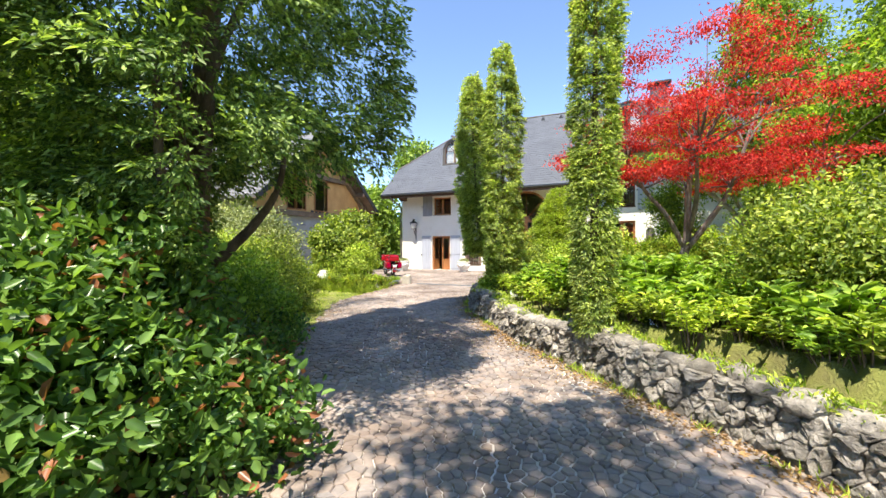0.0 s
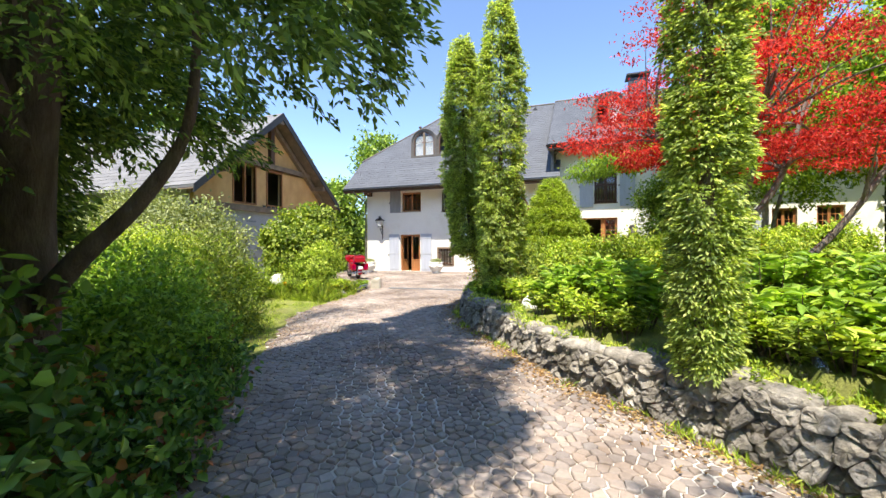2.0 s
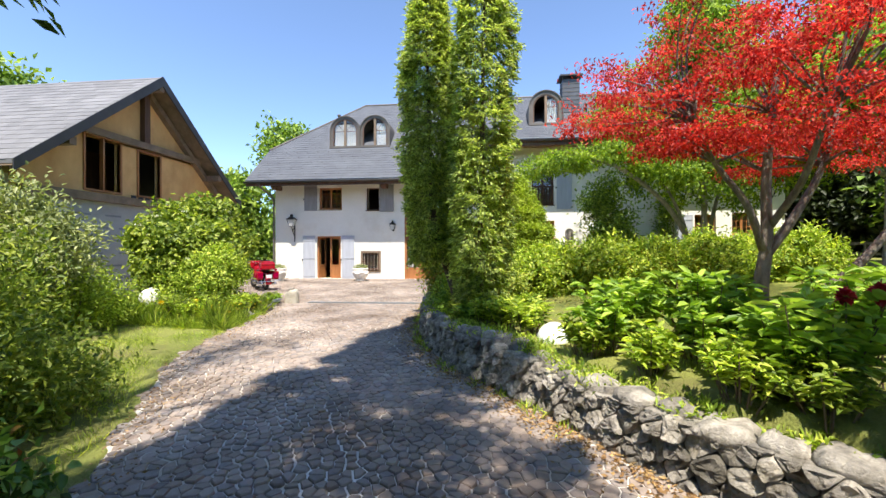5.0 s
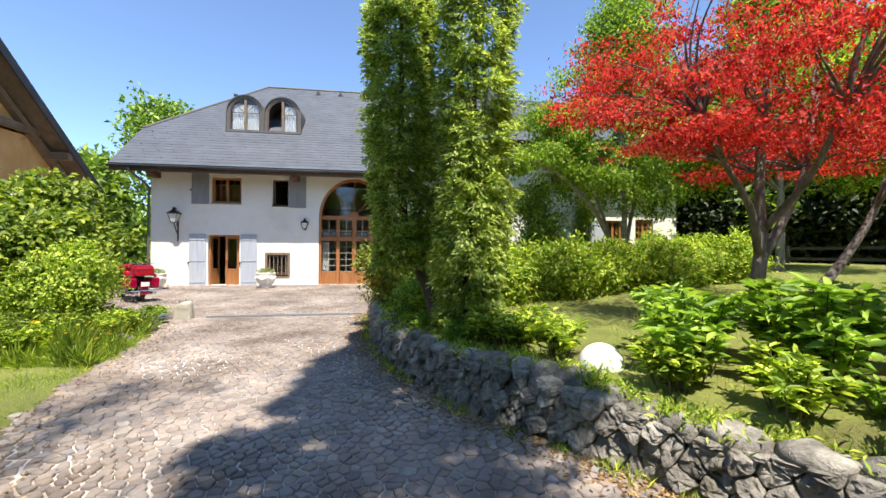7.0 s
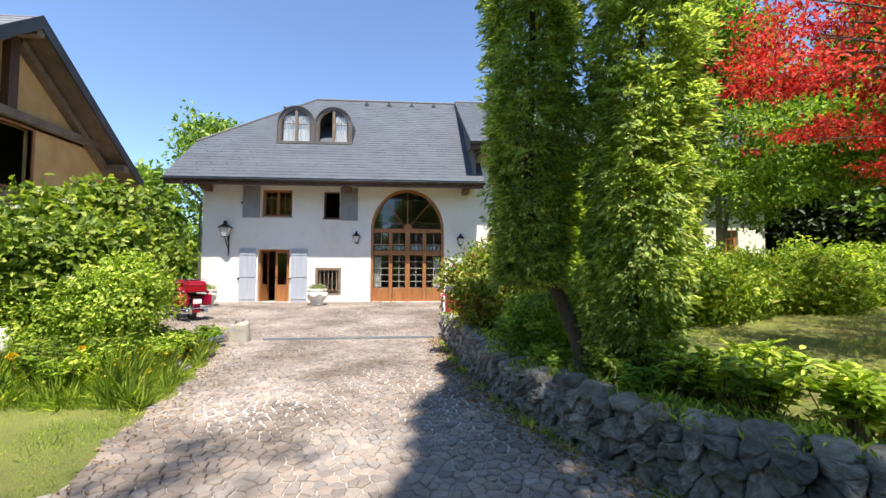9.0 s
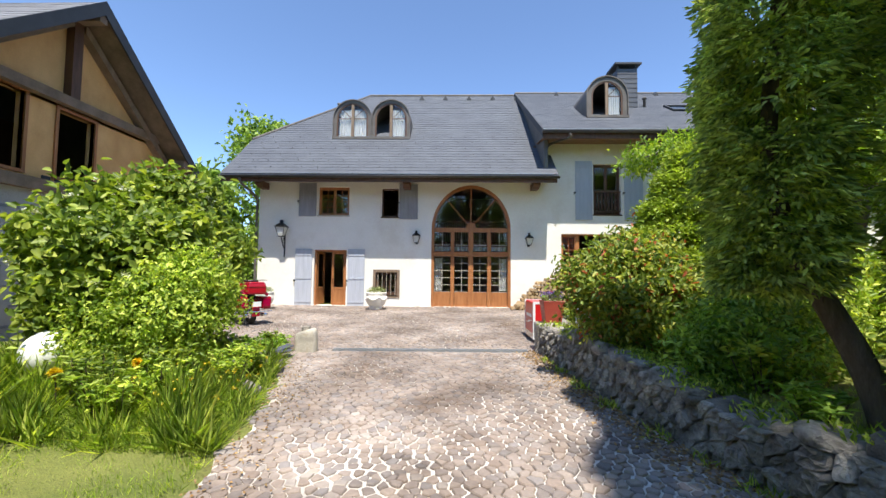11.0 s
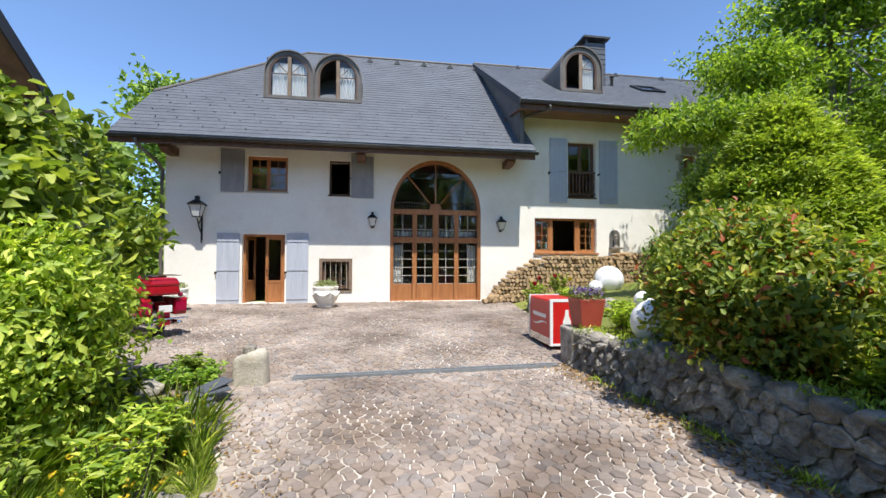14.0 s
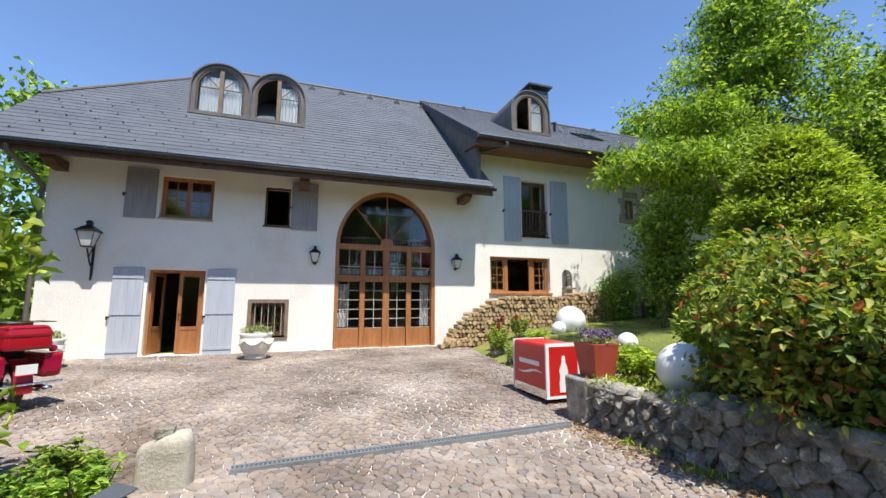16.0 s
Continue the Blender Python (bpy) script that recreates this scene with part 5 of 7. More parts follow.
def limbs(root, base, tips, r0, material, bend=0.25, seed=0, n=7, name="limb"):
    rs = random.Random(seed)
    for tip in tips:
        b, t = Vector(base if not isinstance(base, list) else rs.choice(base)), Vector(tip)
        mid = b.lerp(t, 0.45) + Vector((rs.uniform(-bend, bend), rs.uniform(-bend, bend), rs.uniform(0, bend)))
        bm = bmesh.new()
        p = curve_pts([b, mid, t], n)
        tube(bm, p, [r0 * (1 - 0.85 * k / (len(p) - 1)) for k in range(len(p))], 7)
        part(name, bm, material, root, smooth=True)


def shrub(name, at, blobs, seed, label, mat, clumps=260, per=40, spread=0.12, leaf=0.09, wide=0.5, stems=6, category="shrub", group="", droop=0.0, up=0.3, inner=0.3, jitter=0.8, lump=0.18):
    root = thing(name, at, label, category, group)
    rs_ = random.Random(seed)
    bm = bmesh.new()
    for k in range(stems):
        c, r = blobs[k % len(blobs)]
        tip = Vector(c) + Vector((rs_.uniform(-0.6, 0.6) * r[0], rs_.uniform(-0.6, 0.6) * r[1], rs_.uniform(0.0, 0.5) * r[2]))
        b = Vector((rs_.uniform(-0.15, 0.15) + c[0] * 0.4, rs_.uniform(-0.15, 0.15) + c[1] * 0.4, -0.25))
        p = curve_pts([b, b.lerp(tip, 0.5) + Vector((rs_.uniform(-0.12, 0.12), rs_.uniform(-0.12, 0.12), 0.1)), tip], 4)
        tube(bm, p, [0.022 * (1 - 0.8 * i / (len(p) - 1)) for i in range(len(p))], 5)
    part("stem", bm, M["bark_dark"], root, smooth=True)
    C, D, rs = crown(blobs, clumps, per, spread, seed, inner, lump=lump)
    keep = C[:, 2] > -0.1
    C, D = C[keep], D[keep]
    F = D * 0.9 + np.array([0, 0, 0.55])
    D = D * 0.45 + rs.normal(size=C.shape) * jitter + np.array([0, 0, up - 0.25 - droop])
    leaf_object("foliage", C, D, leaf, leaf * wide, L[mat], root, seed=seed + 1, face=F, oval=leaf > 0.083)
    return root


columnar((-2.85, 11.15, 0.5), 6.1, 0.31, 3, "tall narrow cypress with dense green sprays behind the wall", n=3600, low=1.15, lean=(-0.05, -0.4), foot=(0.6, -0.25), trunk=0.11)
columnar((-1.98, 10.6, 0.55), 6.5, 0.32, 4, "tall narrow cypress with dense green sprays behind the wall", low=0.0, lean=(0.1, -0.35), n=3900)
columnar((0.68, 5.6, 0.65), 6.2, 0.17, 5, "tall narrow cypress beside the stone wall", low=0.1, n=3600, leaf=0.05, per=17, spray=0.12, lean=(0.05, 0.0))

# the great thuja over the drive
thuja = thing("thuja_tree", (-3.75, 3.35, 0.2), "tall old thuja with bent limbs and drooping sprays", "tree")
bm = bmesh.new()
tube(bm, curve_pts([(-0.15, -0.1, -0.3), (0.0, 0.0, 0.9), (-0.1, 0.1, 2.2), (0.4, 0.1, 6), (1.2, 0.2, 11), (1.5, 0.3, 16)], 5), [0.30 - 0.27 * (k / 25) ** 0.7 for k in range(26)], 12)
part("trunk", bm, M["bark_dark"], thuja, smooth=True)
for run, r0 in (([(0.0, 0.0, 1.0), (0.35, 0.12, 1.45), (0.75, 0.3, 1.9), (1.02, 0.41, 2.4), (1.12, 0.4, 3.3)], 0.085), ([(0.05, 0.0, 1.0), (0.5, -0.5, 1.5), (0.9, -0.9, 2.3), (1.0, -1.0, 3.3)], 0.09)):
    bm = bmesh.new()
    p = curve_pts(run, 6)
    tube(bm, p, [r0 * (1 - 0.75 * k / (len(p) - 1)) for k in range(len(p))], 9)
    part("limb", bm, M["bark_dark"], thuja, smooth=True)
limbs(thuja, (-0.05, 0.1, 2.0), [(1.3, -0.6, 4.4), (0.4, -1.6, 4.0), (-1.4, -0.4, 4.2), (-0.9, 1.2, 4.5), (1.3, 0.5, 5.8)], 0.09, M["bark_dark"], 0.3, 4, 8)
rs = np.random.RandomState(21)


def thuja_crown(N, z0, z1, per, leaf, seed, power):
    boughs = N // 20
    N = boughs * 20
    z = np.repeat(z0 + rs.rand(boughs) ** power * (z1 - z0), 20) + rs.normal(0, 0.09, N)
    a = np.repeat(rs.uniform(0, 2 * np.pi, boughs), 20) + rs.normal(0, 0.07, N)
    reach = np.repeat(rs.normal(1.0, 0.14, boughs), 20)
    side = np.clip(np.cos(a - 0.35), 0, 1)
    low = np.interp(z, (1.4, 2.4, 4.6, 9.0, 13.0, 19.5), (1.0, 1.6, 2.4, 2.1, 1.5, 0.12))
    wide = np.interp(z, (1.9, 3.2, 5.0), (1.45, 1.2, 1.0))
    # the crown is one-sided: it grew out over the drive
    bare = np.interp(z, (1.5, 3.0, 4.6, 9.0, 14.0, 19.0), (0.4, 0.55, 0.66, 0.68, 0.6, 0.3))
    back = np.clip(np.cos(a - 2.6), 0, 1)
    sw = np.clip(-np.cos(a - 1.0), 0, 1) * np.clip(-np.sin(a), 0, 1)
    prof = low * (1 - bare * back) * (1 - 0.22 * sw) * (1 + (wide - 1) * side) * np.where((np.sin(a) > 0.75) & (z < 3.6), 0.8, 1.0)
    lump = reach + 0.1 * np.sin(a * 4 + z * 1.3) + 0.08 * np.sin(a * 7 - z * 2.2) + rs.normal(0, 0.05, N)
    r = prof * lump * np.where(rs.rand(N) < 0.22, rs.uniform(0.25, 0.9, N), 1.0)
    c = np.stack([np.cos(a) * r + np.interp(z, (3.2, 5.0, 9.0, 19.0), (0.0, 0.4, 1.2, 1.7)), np.sin(a) * r, z + 0.25 * np.sin(a * 5 + 1)], -1)
    ok = ~((np.cos(a - 0.9) > 0.1) & (c[:, 2] < 2.45))
    # the underside is lifted over the drive, and the side over it is sheared
    clear = 2.05 + 0.60 * np.hypot(c[:, 0] - 2.45, c[:, 1] + 0.2)
    ok &= (c[:, 1] < 0.5) | (c[:, 0] < 2.2 - 1.22 * c[:, 1]) | (c[:, 2] > clear)
    ok &= 0.883 * (c[:, 0] - 3.3) + 0.469 * (c[:, 1] + 0.3) < -0.35
    c, a = c[ok], a[ok]
    out = np.stack([np.cos(a), np.sin(a), np.full(len(a), -0.55)], -1)
    C, D, F = sprays(c, out + rs.normal(size=c.shape) * 0.35, per, 0.30, 0.14, rs, loose=0.4)
    return leaf_object("foliage", C, D, leaf, leaf * 0.42, L["thuja"], thuja, seed=seed, fold=0.2, face=F)


thuja_crown(13500, 1.35, 8.6, 24, 0.066, 22, 1.15)
thuja_crown(2100, 8.3, 19.5, 26, 0.15, 23, 1.1)

# red maple with a vase of pale stems
maple = thing("maple_tree", (2.3, 10.2, 0.85), "japanese maple with layered bright red foliage", "tree")
stems = [[(-0.2, 0, -0.3), (-0.16, 0, 0.5), (-0.05, 0.05, 1.1), (-0.02, 0.1, 2.1), (0.12, 0.1, 3.6)],
         [(-0.1, 0.02, 0.85), (0.3, 0.05, 1.4), (0.75, 0.1, 2.2), (1.1, 0.2, 3.4)],
         [(-0.05, -0.1, -0.25), (0.5, -0.15, 0.3), (1.1, -0.1, 0.8), (1.7, -0.1, 1.6), (2.3, 0.0, 2.6)],
         [(-0.12, 0.02, 0.95), (-0.45, -0.15, 1.6), (-0.9, -0.2, 2.2), (-1.3, -0.2, 3.0)],
         [(0.0, 0.05, 1.3), (0.05, -0.5, 1.9), (0.0, -1.0, 2.7), (0.1, -1.4, 3.5)]]
for s, r0 in zip(stems, (0.115, 0.075, 0.085, 0.06, 0.055)):
    bm = bmesh.new()
    p = curve_pts(s, 6)
    tube(bm, p, [r0 * (1 - 0.6 * k / (len(p) - 1)) for k in range(len(p))], 9)
    part("trunk", bm, M["bark_maple"], maple, smooth=True)
rs = np.random.RandomState(31)
tips = []
for k in range(70):
    ang, rad = rs.uniform(0, 2 * np.pi), 2.75 * math.sqrt(rs.uniform(0.02, 1.0))
    tips.append((0.38 + rad * math.cos(ang) * 1.05, rad * math.sin(ang) * 0.9, 2.05 + 3.7 * rs.rand() * (1.05 - 0.2 * rad) + 0.12 * rad))
forks = [(-0.02, 0.1, 2.1), (0.05, 0.1, 3.0), (0.75, 0.1, 2.2), (1.0, 0.18, 3.0), (1.7, -0.1, 1.6), (2.2, 0.0, 2.4), (-0.9, -0.2, 2.2), (-1.2, -0.2, 2.8), (0.0, -1.0, 2.7)]
for tip in tips:
    near_fork = min(forks, key=lambda f: (f[0] - tip[0]) ** 2 + (f[1] - tip[1]) ** 2 + (f[2] - tip[2] + 0.5) ** 2)
    limbs(maple, near_fork, [tip], 0.026, M["bark_maple"], 0.22, int(tip[0] * 1000), 5, "branch")
blobs = [((x, y, z + 0.05), (rs.uniform(0.4, 0.8), rs.uniform(0.4, 0.8), rs.uniform(0.06, 0.15))) for x, y, z in tips]
C, D, r_ = crown(blobs, 1350, 26, 0.07, 33, 0.7, (1.7, 1.7, 0.4), 0.4)
D = D * 0.5 + r_.normal(size=C.shape) * 0.8 + np.array([0, 0, -0.35])
leaf_object("foliage", C, D, 0.068, 0.03, L["red"], maple, seed=34, face=D * 0.3 + np.array([0, 0, 0.8]))

# light green conical spruce
spruce = thing("dwarf_spruce", (-1.12, 14.9, 0.62), "dense conical spruce with light green new growth", "tree")
bm = bmesh.new()
tube(bm, [(0, 0, -0.2), (0, 0, 1.5), (0, 0, 3.2)], [0.12, 0.08, 0.02], 8)
part("trunk", bm, M["bark_dark"], spruce, smooth=True)
rs = np.random.RandomState(41)
N = 3000
t = rs.beta(1.0, 1.7, N)
a = rs.uniform(0, 2 * np.pi, N)
r = 1.42 * np.clip(1.02 - t, 0, 1) ** 0.72 * (0.93 + 0.10 * np.sin(t * 42 + 0.4 * np.sin(a * 6)) + rs.normal(0, 0.035, N)) * np.clip(0.72 + t * 3, 0, 1)
c = np.stack([np.cos(a) * r - 0.05 * t, np.sin(a) * r, 0.2 + t * 3.02], -1)
out = np.stack([np.cos(a), np.sin(a), np.full(N, 0.25)], -1)
C = np.repeat(c, 34, 0) + rs.normal(size=(N * 34, 3)) * 0.06
D = np.repeat(out, 34, 0) + rs.normal(size=(N * 34, 3)) * 0.5
leaf_object("foliage", C, D, 0.075, 0.03, L["spruce"], spruce, seed=42)


def broad_tree(at, height, spread, seed, label, mat="wood", clumps=700, per=45, leaf=0.16, tuft=0.35, trunk_r=0.2, name="tree", clear=0.3, group="", wide=0.5, nblob=16, droop=0.0):
    root = thing(name, at, label, "tree", group)
    rs = np.random.RandomState(seed)
    bm = bmesh.new()
    tube(bm, curve_pts([(0, 0, -0.5), (0.1, 0.05, height * 0.3), (-0.1, 0.1, height * 0.65), (0.05, 0, height * 0.92)], 5), [trunk_r * (1 - 0.93 * k / 15) for k in range(16)], 9)
    part("trunk", bm, M["bark"], root, smooth=True)
    blobs, tips = [], []
    for k in range(nblob):
        tt = clear + (1 - clear) * (k + 0.5) / nblob
        w = math.sin(min(1, (tt - clear) / (1 - clear) * 1.1 + 0.22) * math.pi) ** 0.7
        ang = k * 2.4 + rs.uniform(-0.4, 0.4)
        rad = spread * w * rs.uniform(0.35, 0.75)
        p = (rad * math.cos(ang), rad * math.sin(ang), height * tt)
        s = spread * rs.uniform(0.2, 0.36)
        blobs.append((p, (s, s, s * 0.62)))
        tips.append(p)
    limbs(root, [(0.08, 0.05, height * 0.3), (0, 0.08, height * 0.5), (-0.08, 0.1, height * 0.65)], tips, trunk_r * 0.35, M["bark"], 0.4, seed, 4)
    C, D, r_ = crown(blobs, clumps, per, tuft, seed + 1, 0.35, (1, 1, 0.6), 0.28)
    F = D * 0.7 + np.array([0, 0, 0.7])
    D = D * 0.4 + r_.normal(size=C.shape) * 0.8 + np.array([0, 0, -droop])
    leaf_object("foliage", C, D, leaf, leaf * wide, L[mat], root, seed=seed + 2, face=F)
    return root
ash = broad_tree((6.0, 19.5, 0.9), 10.5, 4.6, 51, "tall ash with fresh light green leaves", "ash", 1150, 36, 0.15, 0.19, 0.13, "ash_tree", 0.28, droop=0.3, nblob=34)
for run in ([(-0.3, 0.1, -0.4), (-0.45, 0.05, 1.2), (-1.1, -0.1, 2.8), (-2.2, -0.3, 4.4)], [(0.3, 0.3, -0.4), (0.45, 0.35, 1.6), (0.9, 0.4, 3.6), (1.2, 0.5, 5.8)], [(-0.5, 0.05, 1.4), (-1.6, -0.4, 2.7), (-3.4, -0.8, 3.9), (-5.2, -0.9, 4.1), (-6.3, -0.9, 3.75)]):
    bm = bmesh.new()
    p = curve_pts(run, 6)
    tube(bm, p, [0.1 * (1 - 0.75 * k / (len(p) - 1)) for k in range(len(p))], 8)
    part("trunk", bm, M["bark"], ash, smooth=True)
pads = [((-5.3, -0.9, 4.1), (0.9, 0.7, 0.26)), ((-6.2, -0.9, 3.7), (0.75, 0.6, 0.22)), ((-4.4, -0.9, 3.95), (0.9, 0.8, 0.28)), ((-3.5, -0.9, 4.4), (0.8, 0.8, 0.3)), ((-2.6, -0.5, 4.9), (0.9, 0.8, 0.4)), ((-3.4, -0.6, 5.6), (0.9, 0.9, 0.4)), ((-2.2, -0.9, 3.7), (0.7, 0.7, 0.25)), ((-1.2, -1.2, 3.4), (0.9, 0.8, 0.3))]
C, D, r_ = crown(pads, 300, 34, 0.16, 151, 0.5, (1.2, 1.2, 0.5), 0.3)
F = D * 0.5 + np.array([0, 0, 0.8])
D = D * 0.4 + r_.normal(size=C.shape) * 0.7 + np.array([0, 0, -0.35])
leaf_object("foliage", C, D, 0.15, 0.06, L["ash"], ash, seed=152, face=F)
broad_tree((8.8, 15.8, 1.0), 9.0, 4.2, 57, "leafy ash with several slim trunks", "ash", 1000, 42, 0.16, 0.24, 0.14, "ash_tree", 0.36, droop=0.3, nblob=24)

# shrubs along the drive's left edge
shrub("laurel_shrub", (-1.95, 1.35, 0.15), [((0, 0, 0.6), (0.75, 0.7, 0.7)), ((-0.5, -0.4, 1.05), (0.65, 0.6, 0.7)), ((0.4, 0.8, 0.3), (0.5, 0.5, 0.42)), ((-0.75, 0.65, 1.0), (0.75, 0.65, 0.75))], 61, "glossy evergreen shrub with coppery young shoots", "laurel", 700, 26, 0.11, 0.10, 0.5, 14)
shrub("laurel_shrub", (-3.3, 2.4, 0.15), [((0, 0, 0.8), (0.8, 0.8, 0.85)), ((0.3, 0.3, 0.4), (0.5, 0.6, 0.5)), ((-0.6, -0.8, 1.1), (0.85, 0.7, 0.85))], 62, "glossy evergreen shrub with coppery young shoots", "laurel", 560, 26, 0.12, 0.10, 0.5, 12)
shrub("laurel_shrub", (-1.0, -0.6, 0.15), [((0, 0, 0.6), (0.75, 0.8, 0.7)), ((-0.8, 0.2, 0.9), (0.7, 0.7, 0.75))], 63, "glossy evergreen shrub with coppery young shoots", "laurel", 420, 26, 0.12, 0.11, 0.5, 10)
shrub("evergreen_shrub", (-4.75, 4.7, 0.15), [((0, 0, 0.5), (0.75, 0.8, 0.65)), ((-0.7, 0.4, 0.8), (0.8, 0.8, 0.75))], 64, "low evergreen shrub under the thuja", "peony", 520, 36, 0.11, 0.075, 0.5, 10)
shrub("mixed_shrub", (-6.3, 6.5, 0.2), [((0, 0, 0.6), (0.75, 0.8, 0.75)), ((-0.5, 0.5, 0.95), (0.7, 0.7, 0.8)), ((0.2, 0.7, 0.3), (0.5, 0.6, 0.35))], 65, "loose shrub with yellow-green leaves", "shrub", 620, 34, 0.12, 0.075, 0.42, 14)
shrub("mixed_shrub", (-8.5, 7.7, 0.25), [((0, 0, 0.7), (0.9, 0.8, 0.8)), ((-0.7, 0.2, 1.1), (0.8, 0.7, 0.7))], 66, "loose shrub with yellow-green leaves", "yellow", 520, 34, 0.13, 0.08, 0.42, 12)
shrub("spirea_shrub", (-10.8, 9.2, 0.25), [((0, 0, 1.5), (1.5, 1.4, 1.2)), ((-1.2, 0.4, 1.7), (1.2, 1.1, 1.1)), ((1.0, 0.6, 1.6), (0.9, 0.9, 0.95))], 67, "broad grey-green arching shrub beside the barn", "sedum", 900, 36, 0.16, 0.11, 0.38, 16)
shrub("yellow_shrub", (-9.7, 10.8, 0.25), [((0, 0, 0.55), (0.8, 0.7, 0.6)), ((-1.0, 0.3, 0.6), (0.8, 0.7, 0.6))], 68, "low yellow-green shrub at the meadow's edge", "yellow", 380, 34, 0.11, 0.07, 0.45, 10)
shrub("viburnum_shrub", (-10.6, 14.9, 0.2), [((0, 0, 1.7), (1.35, 1.3, 1.15)), ((0.7, -0.6, 1.3), (0.9, 0.9, 0.95)), ((-0.9, 0.4, 1.5), (1.0, 1.0, 1.1)), ((0.3, 0.2, 2.35), (0.8, 0.8, 0.65))], 69, "large viburnum with flat white flower heads", "shrub", 1150, 30, 0.13, 0.14, 0.62, 16)
shrub("yellow_shrub", (-9.1, 13.7, 0.2), [((0, 0, 0.75), (0.72, 0.65, 0.72)), ((-0.75, 0.1, 0.6), (0.6, 0.6, 0.6)), ((0.2, 0.1, 1.2), (0.5, 0.45, 0.45))], 70, "bright yellow-green shrub in the long grass", "yellow", 620, 34, 0.10, 0.075, 0.5, 12)
shrub("barn_shrub", (-12.6, 12.6, 0.2), [((0, 0, 0.7), (1.1, 0.9, 0.8)), ((-1.0, 0.8, 0.9), (0.9, 0.9, 0.8))], 71, "dense green shrub below the barn wall", "shrub", 480, 34, 0.13, 0.09, 0.5, 10)

# white flower heads on the viburnum
rs = np.random.RandomState(72)
root = thing("flower_heads", (-10.6, 14.9, 0.2), "flat white flower heads on the viburnum", "flowers", kind="stuff")
hc = []
for k in range(80):
    v = unit(rs.normal(size=3) + np.array([0.4, -0.6, 0.25]))
    b, r = [((0, 0, 1.7), 1.36), ((0.7, -0.6, 1.3), 0.95), ((0.3, 0.2, 2.35), 0.78)][k % 3]
    hc.append(np.array(b) + v * r * 1.07 * np.array([1, 1, 0.9]))
C = np.repeat(np.array(hc), 26, 0) + rs.normal(size=(80 * 26, 3)) * np.array([0.05, 0.05, 0.014])
leaf_object("petals", C, rs.normal(size=C.shape) + np.array([0, 0, 0.4]), 0.036, 0.032, L["flower_white"], root, seed=73)

# behind the wall
shrub("dense_stem_shrub", (3.1, 5.2, 0.75), [((0, 0, 1.05), (0.85, 0.75, 0.6)), ((0.8, -0.2, 1.1), (0.75, 0.7, 0.6)), ((-0.45, 0.3, 0.85), (0.5, 0.55, 0.5))], 81, "large many-stemmed shrub with fine green leaves", "shrub", 900, 34, 0.14, 0.06, 0.5, 60, inner=0.4)
shrub("dense_stem_shrub", (4.9, 4.0, 0.8), [((0, 0, 1.1), (1.1, 1.0, 1.0)), ((0.4, 0.6, 1.3), (0.9, 0.9, 0.9))], 82, "large many-stemmed shrub with fine green leaves", "shrub", 520, 34, 0.14, 0.06, 0.5, 30, inner=0.4)
shrub("tip_shrub", (-2.6, 13.95, 0.68), [((0, 0.1, 0.75), (0.8, 0.82, 0.66)), ((0.3, 0.5, 1.0), (0.6, 0.6, 0.48)), ((-0.12, -0.4, 0.6), (0.5, 0.5, 0.42))], 83, "rounded shrub with red-tipped young leaves", "red_tip", 900, 30, 0.11, 0.085, 0.5, 14)
shrub("yellow_shrub", (-1.75, 12.6, 0.6), [((0, 0, 0.5), (0.7, 0.6, 0.55))], 84, "low shrub between cypress and wall", "shrub", 260, 34, 0.1, 0.07, 0.5, 8)
# the darker woodland leaf carries the shade that the ash throws here
shrub("garden_tree", (2.9, 20.4, 0.8), [((0, 0, 1.9), (0.75, 0.7, 0.9)), ((-0.35, -0.2, 3.0), (0.6, 0.6, 0.6)), ((0.5, 0.1, 1.2), (0.6, 0.6, 0.6))], 86, "loose green small tree before the far wing", "wood", 330, 26, 0.17, 0.12, 0.5, 12, "tree", inner=0.4, lump=0.3)
shrub("fern_clump", (-2.35, 12.3, 0.55), [((0, 0, 0.35), (0.5, 0.5, 0.4))], 85, "soft green clump against the wall top", "peony", 150, 30, 0.1, 0.08, 0.4, 5)
# variegated hedge
for k in range(9):
    x = -0.7 + k * 0.78
    shrub("hedge_shrub", (x, 13.4 + 0.12 * k + 0.25 * math.sin(k * 2.1), 0.68 + 0.045 * k), [((0, 0, 0.5), (0.62, 0.6, 0.55 + 0.06 * (k % 3)))], 90 + k, "clipped hedge shrub with yellow-splashed leaves", "yellow", 250, 34, 0.10, 0.10, 0.42, 6, group="hedge shrubs")


def leafy_clump(at, seed, n=16, r=0.45, h=0.65, label="peony clump with deeply cut bright leaves", name="peony_plant", mat="peony", size=0.15, group="peony plants"):
    """Upright stalks, each with spreading fingers of long leaves."""
    root = thing(name, at, label, "plant", group)
    rs = np.random.RandomState(seed)
    bm = bmesh.new()
    C, D = [], []
    for k in range(n):
        a, rad = rs.uniform(0, 2 * np.pi), r * math.sqrt(rs.rand())
        top = np.array([rad * math.cos(a), rad * math.sin(a), h * rs.uniform(0.6, 1.05)])
        tube(bm, [(top[0] * 0.3, top[1] * 0.3, -0.1), tuple(top)], [0.008, 0.004], 4)
        for lev in range(5):
            c = top * (0.5 + 0.125 * lev)
            c[2] = top[2] * (0.45 + 0.14 * lev)
            for q in range(7):
                b = rs.uniform(0, 2 * np.pi)
                C.append(c + rs.normal(size=3) * 0.02)
                D.append((math.cos(b), math.sin(b), rs.uniform(-0.2, 0.7)))
    part("stalk", bm, M["bark_dark"], root)
